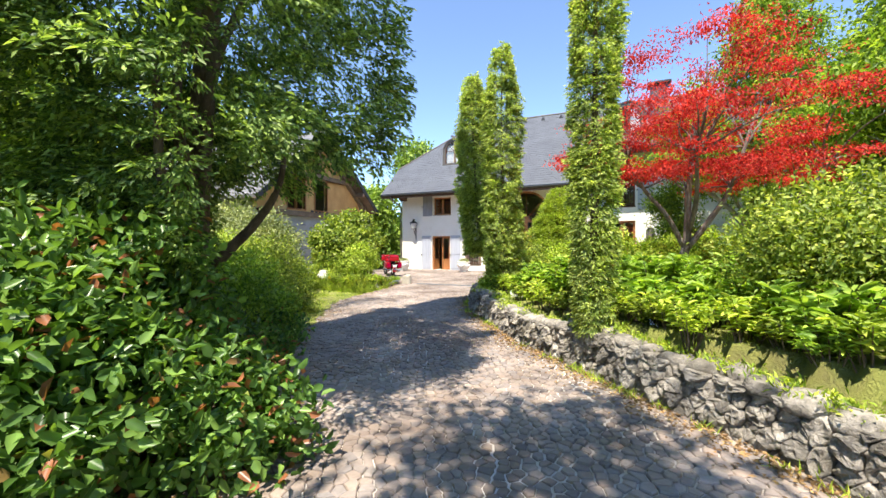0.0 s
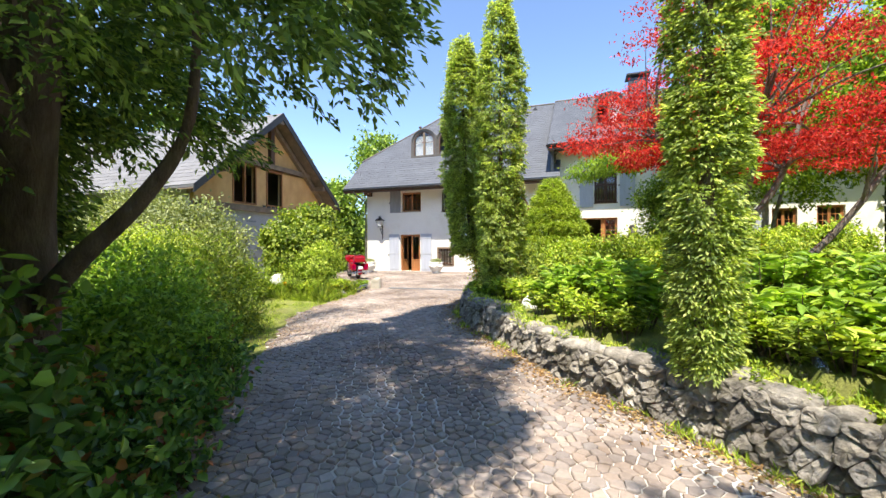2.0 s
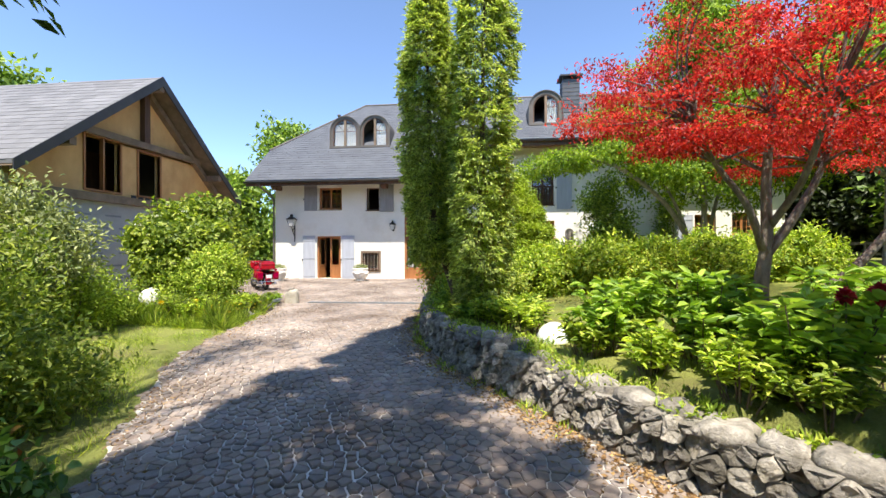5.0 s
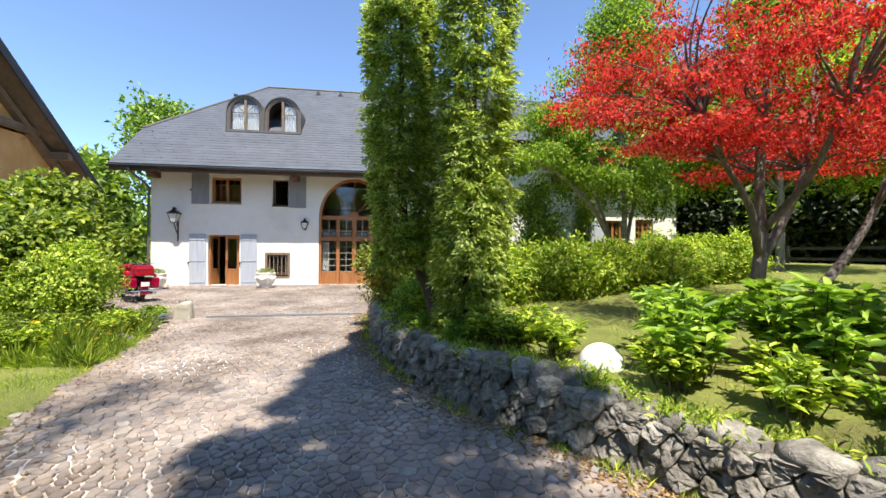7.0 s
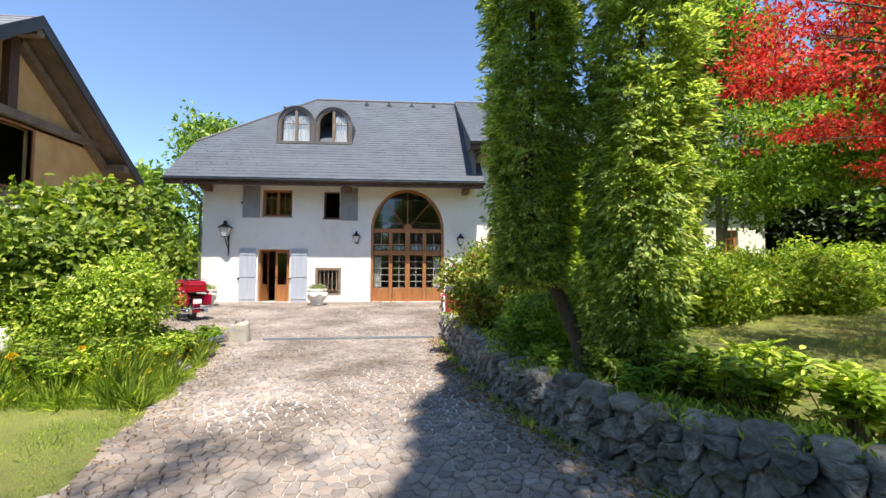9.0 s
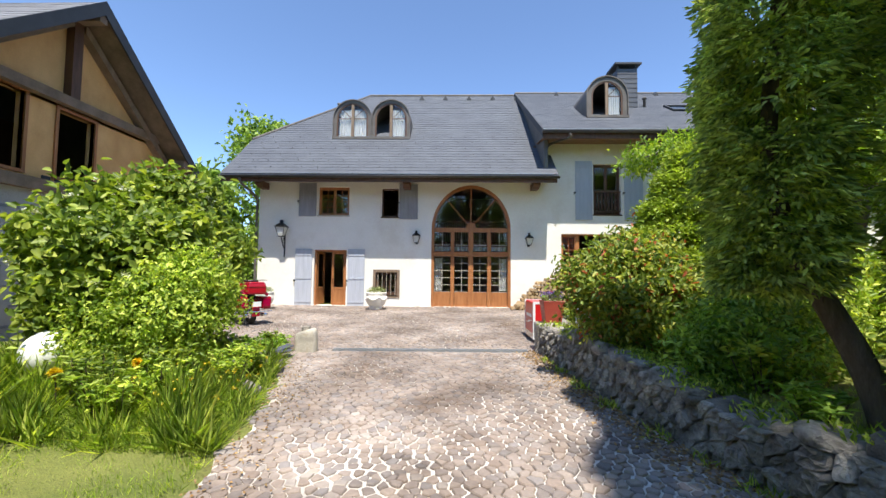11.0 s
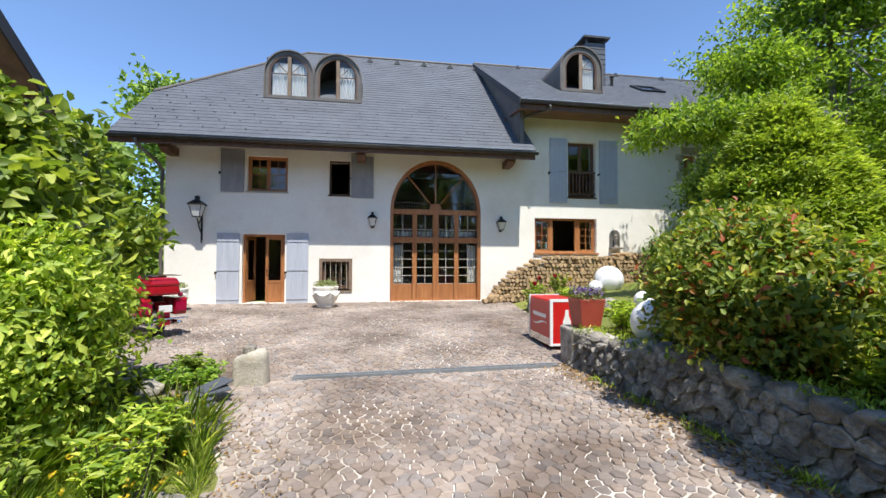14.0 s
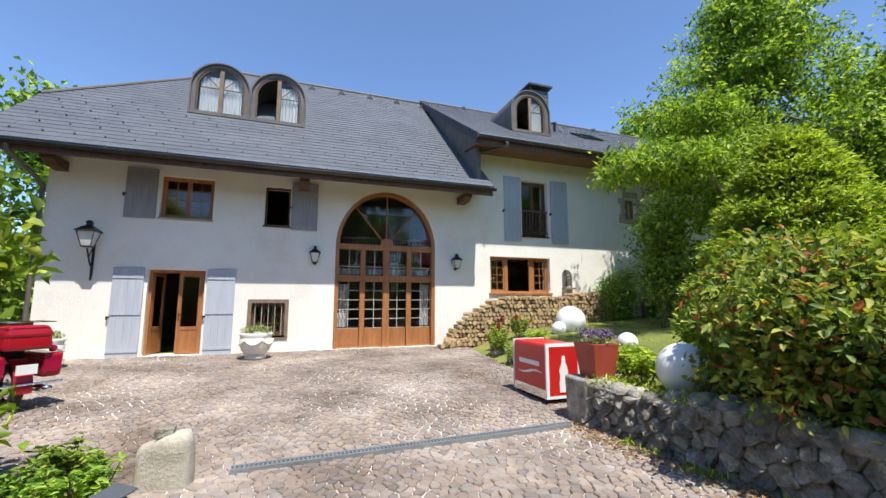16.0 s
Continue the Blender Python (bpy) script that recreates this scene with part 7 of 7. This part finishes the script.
tc = shell("top_case", -0.27, 0.27, -0.42, 0.08, 0.82, 1.07, 0.07, "bike_red", "glossy red top case", 0.1, 5)
shell("top_case_lid", -0.275, 0.275, -0.43, 0.09, 1.0, 1.16, 0.065, "bike_red", "glossy red lid", 0.22, 5)
bm = bmesh.new()
bars(bm, -0.26, 0.26, 0, 0.42, 0, 0.012, 0.012)
bmesh.ops.rotate(bm, verts=bm.verts[:], matrix=Matrix.Rotation(radians(90), 3, "X"))
bmesh.ops.translate(bm, verts=bm.verts[:], vec=(0, -0.0, 1.2))
part("luggage_rack", bm, M["chrome"], bike)
bm = bmesh.new()
for v in box(bm, -0.18, 0.18, 0.07, 0.13, 0.95, 1.2):
    v.co.y -= (v.co.z - 1.0) * 0.2
part("backrest", bm, M["seat_leather"], bike)
for s in (-1, 1):
    pn = shell("pannier", min(s * 0.19, s * 0.42), max(s * 0.19, s * 0.42), -0.33, 0.27, 0.42, 0.76, 0.06, "bike_red", "glossy red pannier", -0.06)
    bm = bmesh.new()
    box(bm, min(s * 0.2, s * 0.4), max(s * 0.2, s * 0.4), -0.345, -0.33, 0.5, 0.7)
    part("reflector", bm, M["lens_red"], pn)
    bm = bmesh.new()
    tube(bm, [(s * 0.25, -0.42, 0.27), (s * 0.25, 0.2, 0.25), (s * 0.24, 0.8, 0.25)], [0.05, 0.05, 0.035], 12)
    part("exhaust", bm, M["chrome"], bike, smooth=True)
    bm = bmesh.new()
    tube(bm, curve_pts([(0, 1.25, 1.05), (s * 0.2, 1.15, 1.12), (s * 0.42, 0.95, 1.05)], 6), 0.014, 8)
    part("handlebar", bm, M["chrome"], bike)
    bm = bmesh.new()
    tube(bm, [(s * 0.09, 1.62, 0.32), (s * 0.09, 1.35, 0.95)], 0.028, 8)
    part("fork", bm, M["chrome"], bike)
    bm = bmesh.new()
    ball(bm, 0.05, (s * 0.3, -0.3, 0.82), 12)
    part("turn_signal", bm, M["lens_red"], bike, smooth=True)
shell("seat", -0.17, 0.17, 0.1, 0.75, 0.66, 0.8, 0.06, "seat_leather", "black leather saddle")
shell("fuel_tank", -0.17, 0.17, 0.72, 1.25, 0.66, 0.93, 0.09, "bike_red", "glossy red tank", 0.15)
shell("engine", -0.2, 0.2, 0.55, 1.12, 0.2, 0.62, 0.05, "chrome", "chromed twin engine")
shell("fairing", -0.32, 0.32, 1.25, 1.45, 0.8, 1.15, 0.08, "bike_red", "red front fairing", 0.1)
bm = bmesh.new()
for k in range(10):
    a0, a1 = radians(40 + k * 13), radians(40 + (k + 1) * 13)
    vs = [bm.verts.new((x, rr * math.cos(a), 0.32 + rr * math.sin(a))) for x in (-0.1, 0.1) for rr in (0.36, 0.375) for a in (a0 + 0.4, a1 + 0.4)]
    for f in ((0, 1, 3, 2), (4, 6, 7, 5), (0, 4, 5, 1), (2, 3, 7, 6)):
        bm.faces.new([vs[i] for i in f])
part("rear_mudguard", bm, M["bike_red"], bike)
bm = bmesh.new()
box(bm, -0.11, 0.11, -0.42, -0.4, 0.5, 0.63)
part("number_plate", bm, M["white_paint"], bike)
bm = bmesh.new()
tube(bm, [(-0.42, -0.38, 0.36), (0.42, -0.38, 0.36)], 0.016, 8)
part("crash_bar", bm, M["chrome"], bike)
bm = bmesh.new()
tube(bm, [(-0.2, 0.5, 0.35), (-0.36, 0.45, 0.02)], 0.014, 6)
part("side_stand", bm, M["chrome"], bike)

# stacked firewood against the house
pile = thing("firewood_stack", (0, 0, 0), "long stack of split firewood against the house wall", "firewood")
rs = random.Random(77)
count = 0
logs = []
for k in range(10):
    bm = bmesh.new()
    n = rs.choice((5, 6, 7, 8))
    rr = [rs.uniform(0.75, 1.15) for _ in range(n)]
    rings(bm, [[(r * math.cos(2 * math.pi * i / n) * s, y, r * math.sin(2 * math.pi * i / n) * s) for i, r in enumerate(rr)] for y, s in ((0.0, 0.94), (0.015, 1.0), (0.45, 1.0))])
    me = bpy.data.meshes.new("log")
    bm.to_mesh(me)
    bm.free()
    me.materials.append(M["log_end"])
    logs.append(me)


def pile_top(x):
    return float(np.interp(x, (-2.75, -2.4, -1.9, -1.2, -0.4, 1.6, 2.4, 3.9), (0.45, 0.95, 1.35, 1.7, 1.85, 1.85, 1.95, 1.85)))


row = 0
z = 0.3
while z < 1.95:
    x = -2.72 + (row % 2) * 0.07
    while x < 3.9:
        r = rs.uniform(0.055, 0.085)
        base = 0.3 + max(0, x + 1.9) * 0.14
        if z + r < pile_top(x) and z > base - 0.1 and count < 560:
            piece("log", rs.choice(logs), pile, Matrix.Translation((x + r, 23.42 + rs.uniform(-0.05, 0.05), z + 0.06)) @ Matrix.Rotation(rs.uniform(0, 6.28), 4, "Y") @ Matrix.Diagonal((r * 1.02, 1, r * 1.02, 1)))
            count += 1
        x += 2 * r * 0.98
    z += 0.128
    row += 1
bm = bmesh.new()
for x0, x1 in ((-2.3, -1.6), (-1.6, -0.6), (-0.6, 3.85)):
    box(bm, x0, x1, 23.62, 23.95, 0.2, pile_top(x0) - 0.1)
part("inner_logs", bm, M["bark_dark"], pile)
for k in range(9):
    r = rs.uniform(0.07, 0.1)
    piece("log", rs.choice(logs), pile, pose(-2.95 + 0.1 * k, 23.1 + 0.04 * k, 0.36 + 0.05 * (k % 3), rs.uniform(-15, 15), rs.uniform(0, 90), rs.uniform(-60, 60)) @ Matrix.Diagonal((r, 0.8, r, 1)))

# flower pots and garden plants before the woodpile
for k, (x, y, e, mat) in enumerate([(-1.9, 21.6, 0.3, "shrub"), (-1.5, 22.3, 0.35, "yellow"), (-0.7, 22.5, 0.3, "shrub"), (-2.1, 20.3, 0.25, "shrub"), (0.9, 22.6, 0.3, "yellow"), (-1.2, 20.9, 0.2, "yellow")]):
    leafy_clump((x, y, float(ground_z(x, y)) - 0.02), 420 + k, 16, 0.32, 0.3 + e, "flowering border plant before the woodpile", "border_plant", mat, 0.09, "border plants")
for k, (x, y, z, m_) in enumerate([(-1.6, 22.0, 1.15, "flower_red"), (-1.9, 21.6, 1.0, "flower_red"), (-0.9, 22.4, 1.2, "flower_red"), (-0.5, 22.2, 1.1, "flower_yellow"), (-9.2, 12.2, 0.6, "flower_yellow"), (-8.4, 12.0, 0.5, "flower_yellow"), (-8.9, 12.9, 0.55, "flower_yellow"), (-10.9, 12.1, 0.5, "flower_yellow")]):
    blossom((x, y, z), 440 + k, 0.05, m_, "small bright garden flower on its stalk", 0.45, "garden_flower")

# kettle grill and dark furniture by the far wing
grill = thing("garden_table", (5.6, 22.9, float(ground_z(5.6, 22.9))), "dark garden table by the far wing", "table")
part("tabletop", soft_box(-0.9, 0.9, -0.4, 0.4, 0.7, 0.75, 0.01, 1), M["fascia"], grill)
for sx in (-0.8, 0.8):
    for sy in (-0.32, 0.32):
        bm = bmesh.new()
        box(bm, sx - 0.03, sx + 0.03, sy - 0.03, sy + 0.03, -0.05, 0.7)
        part("leg", bm, M["fascia"], grill)
shrub("wall_climber", (6.4, 23.7, 1.0), [((0, 0, 1.4), (0.35, 0.22, 1.4)), ((0.3, 0, 2.8), (0.4, 0.2, 0.7)), ((-0.3, 0, 0.6), (0.5, 0.25, 0.7))], 460, "dark green climber on the house wall", "wood", 360, 30, 0.1, 0.08, 0.5, 6)
shrub("wall_climber", (3.6, 23.5, 0.9), [((0, 0, 0.7), (0.6, 0.35, 0.75)), ((0.6, 0, 1.0), (0.5, 0.3, 0.8))], 461, "dark green shrub against the house wall", "wood", 300, 30, 0.12, 0.08, 0.5, 6)
# low fence at the end of the lawn
fence = thing("garden_fence", (0, 0, 0), "low grey fence at the end of the lawn", "fence")
for k in range(12):
    x = 12.6 + k * 0.1
    y = 23.0 - k * 2.0
    bm = bmesh.new()
    box(bm, x - 0.04, x + 0.04, y - 0.04, y + 0.04, 1.2, 2.1)
    part("post", bm, M["fascia"], fence)
for zz in (1.6, 2.0):
    bm = bmesh.new()
    for v in box(bm, -0.02, 0.02, 0, 22.0, zz - 0.05, zz + 0.05):
        v.co = Vector((12.6 + 1.1 * v.co.y / 22.0 + v.co.x, 23.0 - v.co.y, v.co.z))
    part("rail", bm, M["fascia"], fence)


# low plants round the bollard and slates
for k, (x, y) in enumerate([(-9.2, 15.3), (-8.55, 15.85), (-9.3, 14.6), (-9.0, 15.9), (-8.85, 16.4)]):
    leafy_clump((x, y, float(ground_z(x, y)) - 0.02), 380 + k, 15, 0.26, 0.34, "low leafy plant beside the stone bollard", "garden_plant", "peony" if k % 2 else "shrub", 0.085, "bollard plants")

# rough stone blocks at the grass edge
for k, (x, y, w, h) in enumerate([(-8.0, 13.4, 0.11, 0.36), (-8.1, 14.4, 0.1, 0.34)]):
    x = min(x, float(left_edge(np.array([y]))[0]) - 0.12)
    block = thing("stone_block", (x, y, float(ground_z(x, y)) - 0.06), "rough dark grey stone block half hidden in the grass", "stone block", "edge blocks", 12 + 25 * k)
    bm = soft_box(-w, w, -w, w * 0.9, 0.0, h, 0.03, 3)
    worn(bm, 0.02, 15 + k, 4)
    part("stone", bm, M["stone"], block, smooth=True)


# ---- stones: retaining wall and cobbles ----
def clip_cell(poly, mx, my, nx, ny):
    """Keeps the side of the polygon on which (p - m) . n <= 0."""
    out = []
    for i in range(len(poly)):
        ax, ay = poly[i - 1]
        bx, by = poly[i]
        da, db = (ax - mx) * nx + (ay - my) * ny, (bx - mx) * nx + (by - my) * ny
        if (da <= 0) != (db <= 0):
            k = da / (da - db)
            out.append((ax + (bx - ax) * k, ay + (by - ay) * k))
        if db <= 0:
            out.append((bx, by))
    return out


def cells(nu, nv, du, dv, jit, seed, u0=0.0, v0=0.0, wanted=None):
    """Irregular stones that fill a strip: cells round jittered grid points."""
    rs = np.random.RandomState(seed)
    pu = (np.arange(nu)[None, :] + 0.5 * (np.arange(nv)[:, None] % 2) + rs.uniform(-jit, jit, (nv, nu))) * du + u0
    pv = (np.arange(nv)[:, None] + 0.5 + rs.uniform(-jit, jit, (nv, nu))) * dv + v0
    ok = wanted(pu, pv) if wanted else np.ones((nv, nu), bool)
    PU, PV = pu.tolist(), pv.tolist()
    for j in range(nv):
        for i in range(nu):
            if not ok[j, i]:
                continue
            x, y = PU[j][i], PV[j][i]
            poly = [(x - 2 * du, y - 2 * dv), (x + 2 * du, y - 2 * dv), (x + 2 * du, y + 2 * dv), (x - 2 * du, y + 2 * dv)]
            for b in range(max(0, j - 2), min(nv, j + 3)):
                for a in range(max(0, i - 2), min(nu, i + 3)):
                    if a == i and b == j:
                        continue
                    qx, qy = PU[b][a], PV[b][a]
                    poly = clip_cell(poly, (x + qx) / 2, (y + qy) / 2, qx - x, qy - y)
            if len(poly) > 2:
                yield x, y, poly


# the wall's face line as a run of points with arc length
wy = np.linspace(0.6, 16.5, 400)
wx = np.interp(wy, WALL_Y, WALL_X)
kern = np.hanning(31) / np.hanning(31).sum()
wx = np.convolve(np.pad(wx, 15, "edge"), kern, "valid")
wlen = np.concatenate([[0], np.cumsum(np.hypot(np.diff(wx), np.diff(wy)))])
TOTAL = float(wlen[-1])


def wall_at(s, z, out):
    """A place on the wall: s along it, z up, out towards the drive."""
    x, y = np.interp(s, wlen, wx), np.interp(s, wlen, wy)
    x2, y2 = np.interp(s + 0.05, wlen, wx), np.interp(s + 0.05, wlen, wy)
    x1, y1 = np.interp(s - 0.05, wlen, wx), np.interp(s - 0.05, wlen, wy)
    t = Vector((x2 - x1, y2 - y1, 0)).normalized()
    n = Vector((-t.y, t.x, 0))
    lean = 0.10 * (z - 0.1)
    return Vector((x, y, z)) + n * (out - lean)


def wall_top(s):
    return 0.66 + 0.05 * math.sin(s * 1.3) + 0.03 * math.sin(s * 3.1 + 1)


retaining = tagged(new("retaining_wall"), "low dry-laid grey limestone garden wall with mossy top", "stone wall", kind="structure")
# core behind the stones, coloured dark to hold the shade of open joints
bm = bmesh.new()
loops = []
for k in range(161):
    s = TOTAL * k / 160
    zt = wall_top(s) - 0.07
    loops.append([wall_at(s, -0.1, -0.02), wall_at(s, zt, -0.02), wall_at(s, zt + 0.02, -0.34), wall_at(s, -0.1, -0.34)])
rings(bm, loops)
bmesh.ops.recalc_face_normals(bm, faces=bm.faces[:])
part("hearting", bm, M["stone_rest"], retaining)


def wall_stone(bm, poly, cxy, seed, depth, place):
    """One stone: blunt corners, a rounded rough face standing out of the wall, deep joints round it."""
    rs = random.Random(seed)
    cu, cv = cxy
    for q in (0.16, 0.22):
        cut = []
        for i in range(len(poly)):
            a, b = poly[i], poly[(i + 1) % len(poly)]
            cut += [(a[0] * (1 - q) + b[0] * q, a[1] * (1 - q) + b[1] * q), (a[0] * q + b[0] * (1 - q), a[1] * q + b[1] * (1 - q))]
        poly = [p for i, p in enumerate(cut) if math.dist(p, cut[i - 1]) > 0.004]
    tu, tv = rs.uniform(-0.22, 0.22), rs.uniform(-0.05, 0.35)
    levels = []
    for shrink, out in ((1.0, -0.06), (1.0, depth * 0.55), (0.955, depth * 0.86), (0.82, depth * 0.98), (0.45, depth)):
        loop = []
        for u, v in poly:
            w = noise.noise(Vector((u * 8 + seed, v * 8, shrink * 2)))
            w2 = noise.noise(Vector((u * 22 + seed, v * 22, shrink * 5)))
            k = shrink * (1 + 0.10 * w)
            du, dv = (u - cu) * k, (v - cv) * k
            loop.append(place(cu + du, cv + dv, out + (0.03 * w + 0.022 * w2 + tu * du - tv * dv) * (out > 0)))
        levels.append(loop)
    vs = [[bm.verts.new(p) for p in lp] for lp in levels]
    m_ = len(poly)
    for a, b in zip(vs, vs[1:]):
        for i in range(m_):
            bm.faces.new((a[i], a[(i + 1) % m_], b[(i + 1) % m_], b[i]))
    top = bm.verts.new(place(cu, cv, depth * rs.uniform(0.98, 1.06)))
    for i in range(m_):
        bm.faces.new((vs[-1][i], vs[-1][(i + 1) % m_], top))


k = 0
rest = bmesh.new()
for u, v, poly in cells(int(TOTAL / 0.175), 6, 0.175, 0.104, 0.40, 12, 0.0, 0.05):
    zt = wall_top(u) + 0.0
    poly = clip_cell([(a, b) for a, b in poly], 0, zt, 0, 1)
    poly = clip_cell(poly, 0, 0.05, 0, -1) if len(poly) > 2 else poly
    poly = clip_cell(poly, 0.0, 0, -1, 0) if len(poly) > 2 else poly
    poly = clip_cell(poly, TOTAL - 0.3, 0, 1, 0) if len(poly) > 2 else poly
    if len(poly) < 3:
        continue
    k += 1
    cu, cv = sum(p[0] for p in poly) / len(poly), sum(p[1] for p in poly) / len(poly)
    near_stone = 2.0 < cu < 11.0
    bm = bmesh.new() if near_stone else rest
    wall_stone(bm, poly, (cu, cv), k, (0.04 + 0.065 * random.Random(k).random()) * (1.0 if near_stone else 0.75), wall_at)
    if near_stone:
        bmesh.ops.recalc_face_normals(bm, faces=bm.faces[:])
        part("stone", bm, M["stone"], retaining)
bmesh.ops.recalc_face_normals(rest, faces=rest.faces[:])
tagged(part("stone_rest", rest, M["stone_joined"], retaining), kind="stuff")
# capping stones lie on the top
s = 0.1
rsn = random.Random(31)
while s < TOTAL - 0.55:
    w = rsn.uniform(0.22, 0.42)
    bm = bmesh.new()
    bmesh.ops.create_icosphere(bm, subdivisions=2, radius=1.0)
    d, h = rsn.uniform(0.14, 0.2), rsn.uniform(0.06, 0.1)
    for v in bm.verts:
        q = v.co
        q = Vector([math.copysign(abs(c) ** 0.7, c) for c in q])
        v.co = Vector((q.x * w * 0.5, q.y * d, q.z * h)) + noise.noise_vector(q * 1.7 + Vector((s, s, 0))) * 0.045
    x, y = np.interp(s + w / 2, wlen, wx), np.interp(s + w / 2, wlen, wy)
    x2, y2 = np.interp(s + w / 2 + 0.1, wlen, wx), np.interp(s + w / 2 + 0.1, wlen, wy)
    c = wall_at(s + w / 2, wall_top(s) - 0.01, -0.12 + rsn.uniform(-0.04, 0.04))
    bmesh.ops.transform(bm, matrix=Matrix.Translation(c) @ Matrix.Rotation(math.atan2(y2 - y, x2 - x), 4, "Z") @ Matrix.Rotation(rsn.uniform(-0.15, 0.15), 4, "X"), verts=bm.verts[:])
    part("capping_stone", bm, M["stone"], retaining, smooth=True)
    s += w * 0.98
# the squared end stone
bm = soft_box(-0.22, 0.24, -0.24, 0.2, -0.1, 0.61, 0.04, 3)
worn(bm, 0.035, 9, 3)
bmesh.ops.translate(bm, verts=bm.verts[:], vec=(-3.3, 16.3, 0.06))
part("end_stone", bm, M["stone"], retaining, "squared grey end block")
# moss and weeds on the wall top
rs = np.random.RandomState(55)
ss = rs.uniform(0.3, TOTAL - 0.2, 330)
cc = np.array([wall_at(q, wall_top(q) + 0.03, -0.2 + 0.1 * rs.normal()) for q in ss])
C = np.repeat(cc, 30, 0) + rs.normal(size=(330 * 30, 3)) * np.array([0.07, 0.07, 0.03])
ob = leaf_object("wall_weeds", C, rs.normal(size=C.shape) * 0.6 + np.array([0, 0, 0.6]), 0.065, 0.02, L["yellow"], None, seed=56)
tagged(ob, "small weeds and moss growing on the wall top", "weeds", kind="stuff")
ss = rs.uniform(0.3, TOTAL - 0.2, 60)
cc = np.array([wall_at(q, float(np.interp(np.interp(q, wlen, wy), GY, GZ)) + 0.02, 0.1 + 0.05 * rs.rand()) for q in ss])
C = np.repeat(cc, 24, 0) + rs.normal(size=(60 * 24, 3)) * np.array([0.06, 0.06, 0.015])
ob = leaf_object("wall_foot_weeds", C, rs.normal(size=C.shape) * 0.6 + np.array([0, 0, 0.8]), 0.09, 0.012, L["yellow"], None, seed=57)
tagged(ob, "dry weeds at the foot of the wall", "weeds", kind="stuff")

# dry leaves along the wall's foot and the drive's edges
ss = rs.uniform(0.2, TOTAL - 0.2, 5200)
off = 0.06 + np.abs(rs.normal(0, 0.2, 5200))
C = np.array([wall_at(q, float(np.interp(np.interp(q, wlen, wy), GY, GZ)) + 0.034, o) for q, o in zip(ss, off)])
ob = leaf_object("leaf_litter", C, rs.normal(size=C.shape) * np.array([1, 1, 0.12]), 0.045, 0.022, L["litter"], None, seed=58)
tagged(ob, "dry brown leaves scattered along the wall", "leaf litter", kind="stuff")
yy = rs.uniform(-0.5, 15.5, 1700)
xx = left_edge(yy) + np.abs(rs.normal(0, 0.3, 1700))
C = np.stack([xx, yy, np.interp(yy, GY, GZ) + 0.034], -1)
ob = leaf_object("leaf_litter", C, rs.normal(size=C.shape) * np.array([1, 1, 0.12]), 0.032, 0.018, L["litter"], None, seed=59)
tagged(ob, "dry brown leaves scattered along the drive's edge", "leaf litter", kind="stuff")

# cobbles
DU, DV = 0.103, 0.088
U0, V0 = -15.5, -1.6
NU, NV = int((5.5 - U0) / DU), int((23.9 - V0) / DV)


def wanted_cobbles(pu, pv):
    return (pu > left_edge(pv) + 0.03 + 0.05 * np.sin(pv * 7)) & (pu < right_edge(pv) - 0.06) & (pv > -1.4)


verts, faces = [], []
near = []
for u, v, poly in cells(NU, NV, DU, DV, 0.36, 77, U0, V0, wanted_cobbles):
    g = float(np.interp(v, GY, GZ))
    h = 0.025 + 0.005 * math.sin(u * 37.7 + v * 91.3) + 0.006 * math.sin(u * 1.7) * math.sin(v * 2.1)
    wear = 0.85 + 0.05 * math.sin(u * 12.9 + v * 7.1) - 0.16 * min(1.0, max(0.0, 2.2 * noise.noise(Vector((u * 0.45, v * 0.45, 3.0))) + 0.3 + 0.35 * min(1.0, max(0.0, (v - 15.5) / 2.0))))
    if len(near) < 300 and 3.0 < v < 5.6 and -1.9 < u < 0.9:
        near.append((u, v, g, h, wear, poly))
        continue
    n, b = len(poly), len(verts)
    tx, ty = 0.05 * math.sin(u * 53), 0.05 * math.sin(v * 47 + u)
    for sc, z in ((wear + 0.1, g - 0.01), (wear + 0.07, g + h * 0.7), (wear - 0.06, g + h)):
        verts += [(u + (p[0] - u) * sc, v + (p[1] - v) * sc, z + ((p[0] - u) * tx + (p[1] - v) * ty)) for p in poly]
    for lvl in (0, 1):
        for i in range(n):
            faces.append((b + lvl * n + i, b + lvl * n + (i + 1) % n, b + (lvl + 1) * n + (i + 1) % n, b + (lvl + 1) * n + i))
    faces.append(tuple(range(b + 2 * n, b + 3 * n)))
me = bpy.data.meshes.new("cobbles")
me.from_pydata(verts, [], faces)
me.materials.append(M["cobble"])
ob = new("cobbles", me)
ob.parent = drive
tagged(ob, kind="stuff")
for u, v, g, h, wear, poly in near:
    n = len(poly)
    vs, fs = [], []
    for sc, z in ((wear + 0.1, -0.01), (wear + 0.07, h * 0.7), (wear - 0.06, h)):
        vs += [((p[0] - u) * sc, (p[1] - v) * sc, z) for p in poly]
    for lvl in (0, 1):
        for i in range(n):
            fs.append((lvl * n + i, lvl * n + (i + 1) % n, (lvl + 1) * n + (i + 1) % n, (lvl + 1) * n + i))
    fs.append(tuple(range(2 * n, 3 * n)))
    me = bpy.data.meshes.new("cobble")
    me.from_pydata(vs, [], fs)
    me.materials.append(M["cobble_one"])
    piece("cobble", me, drive, Matrix.Translation((u, v, g)))
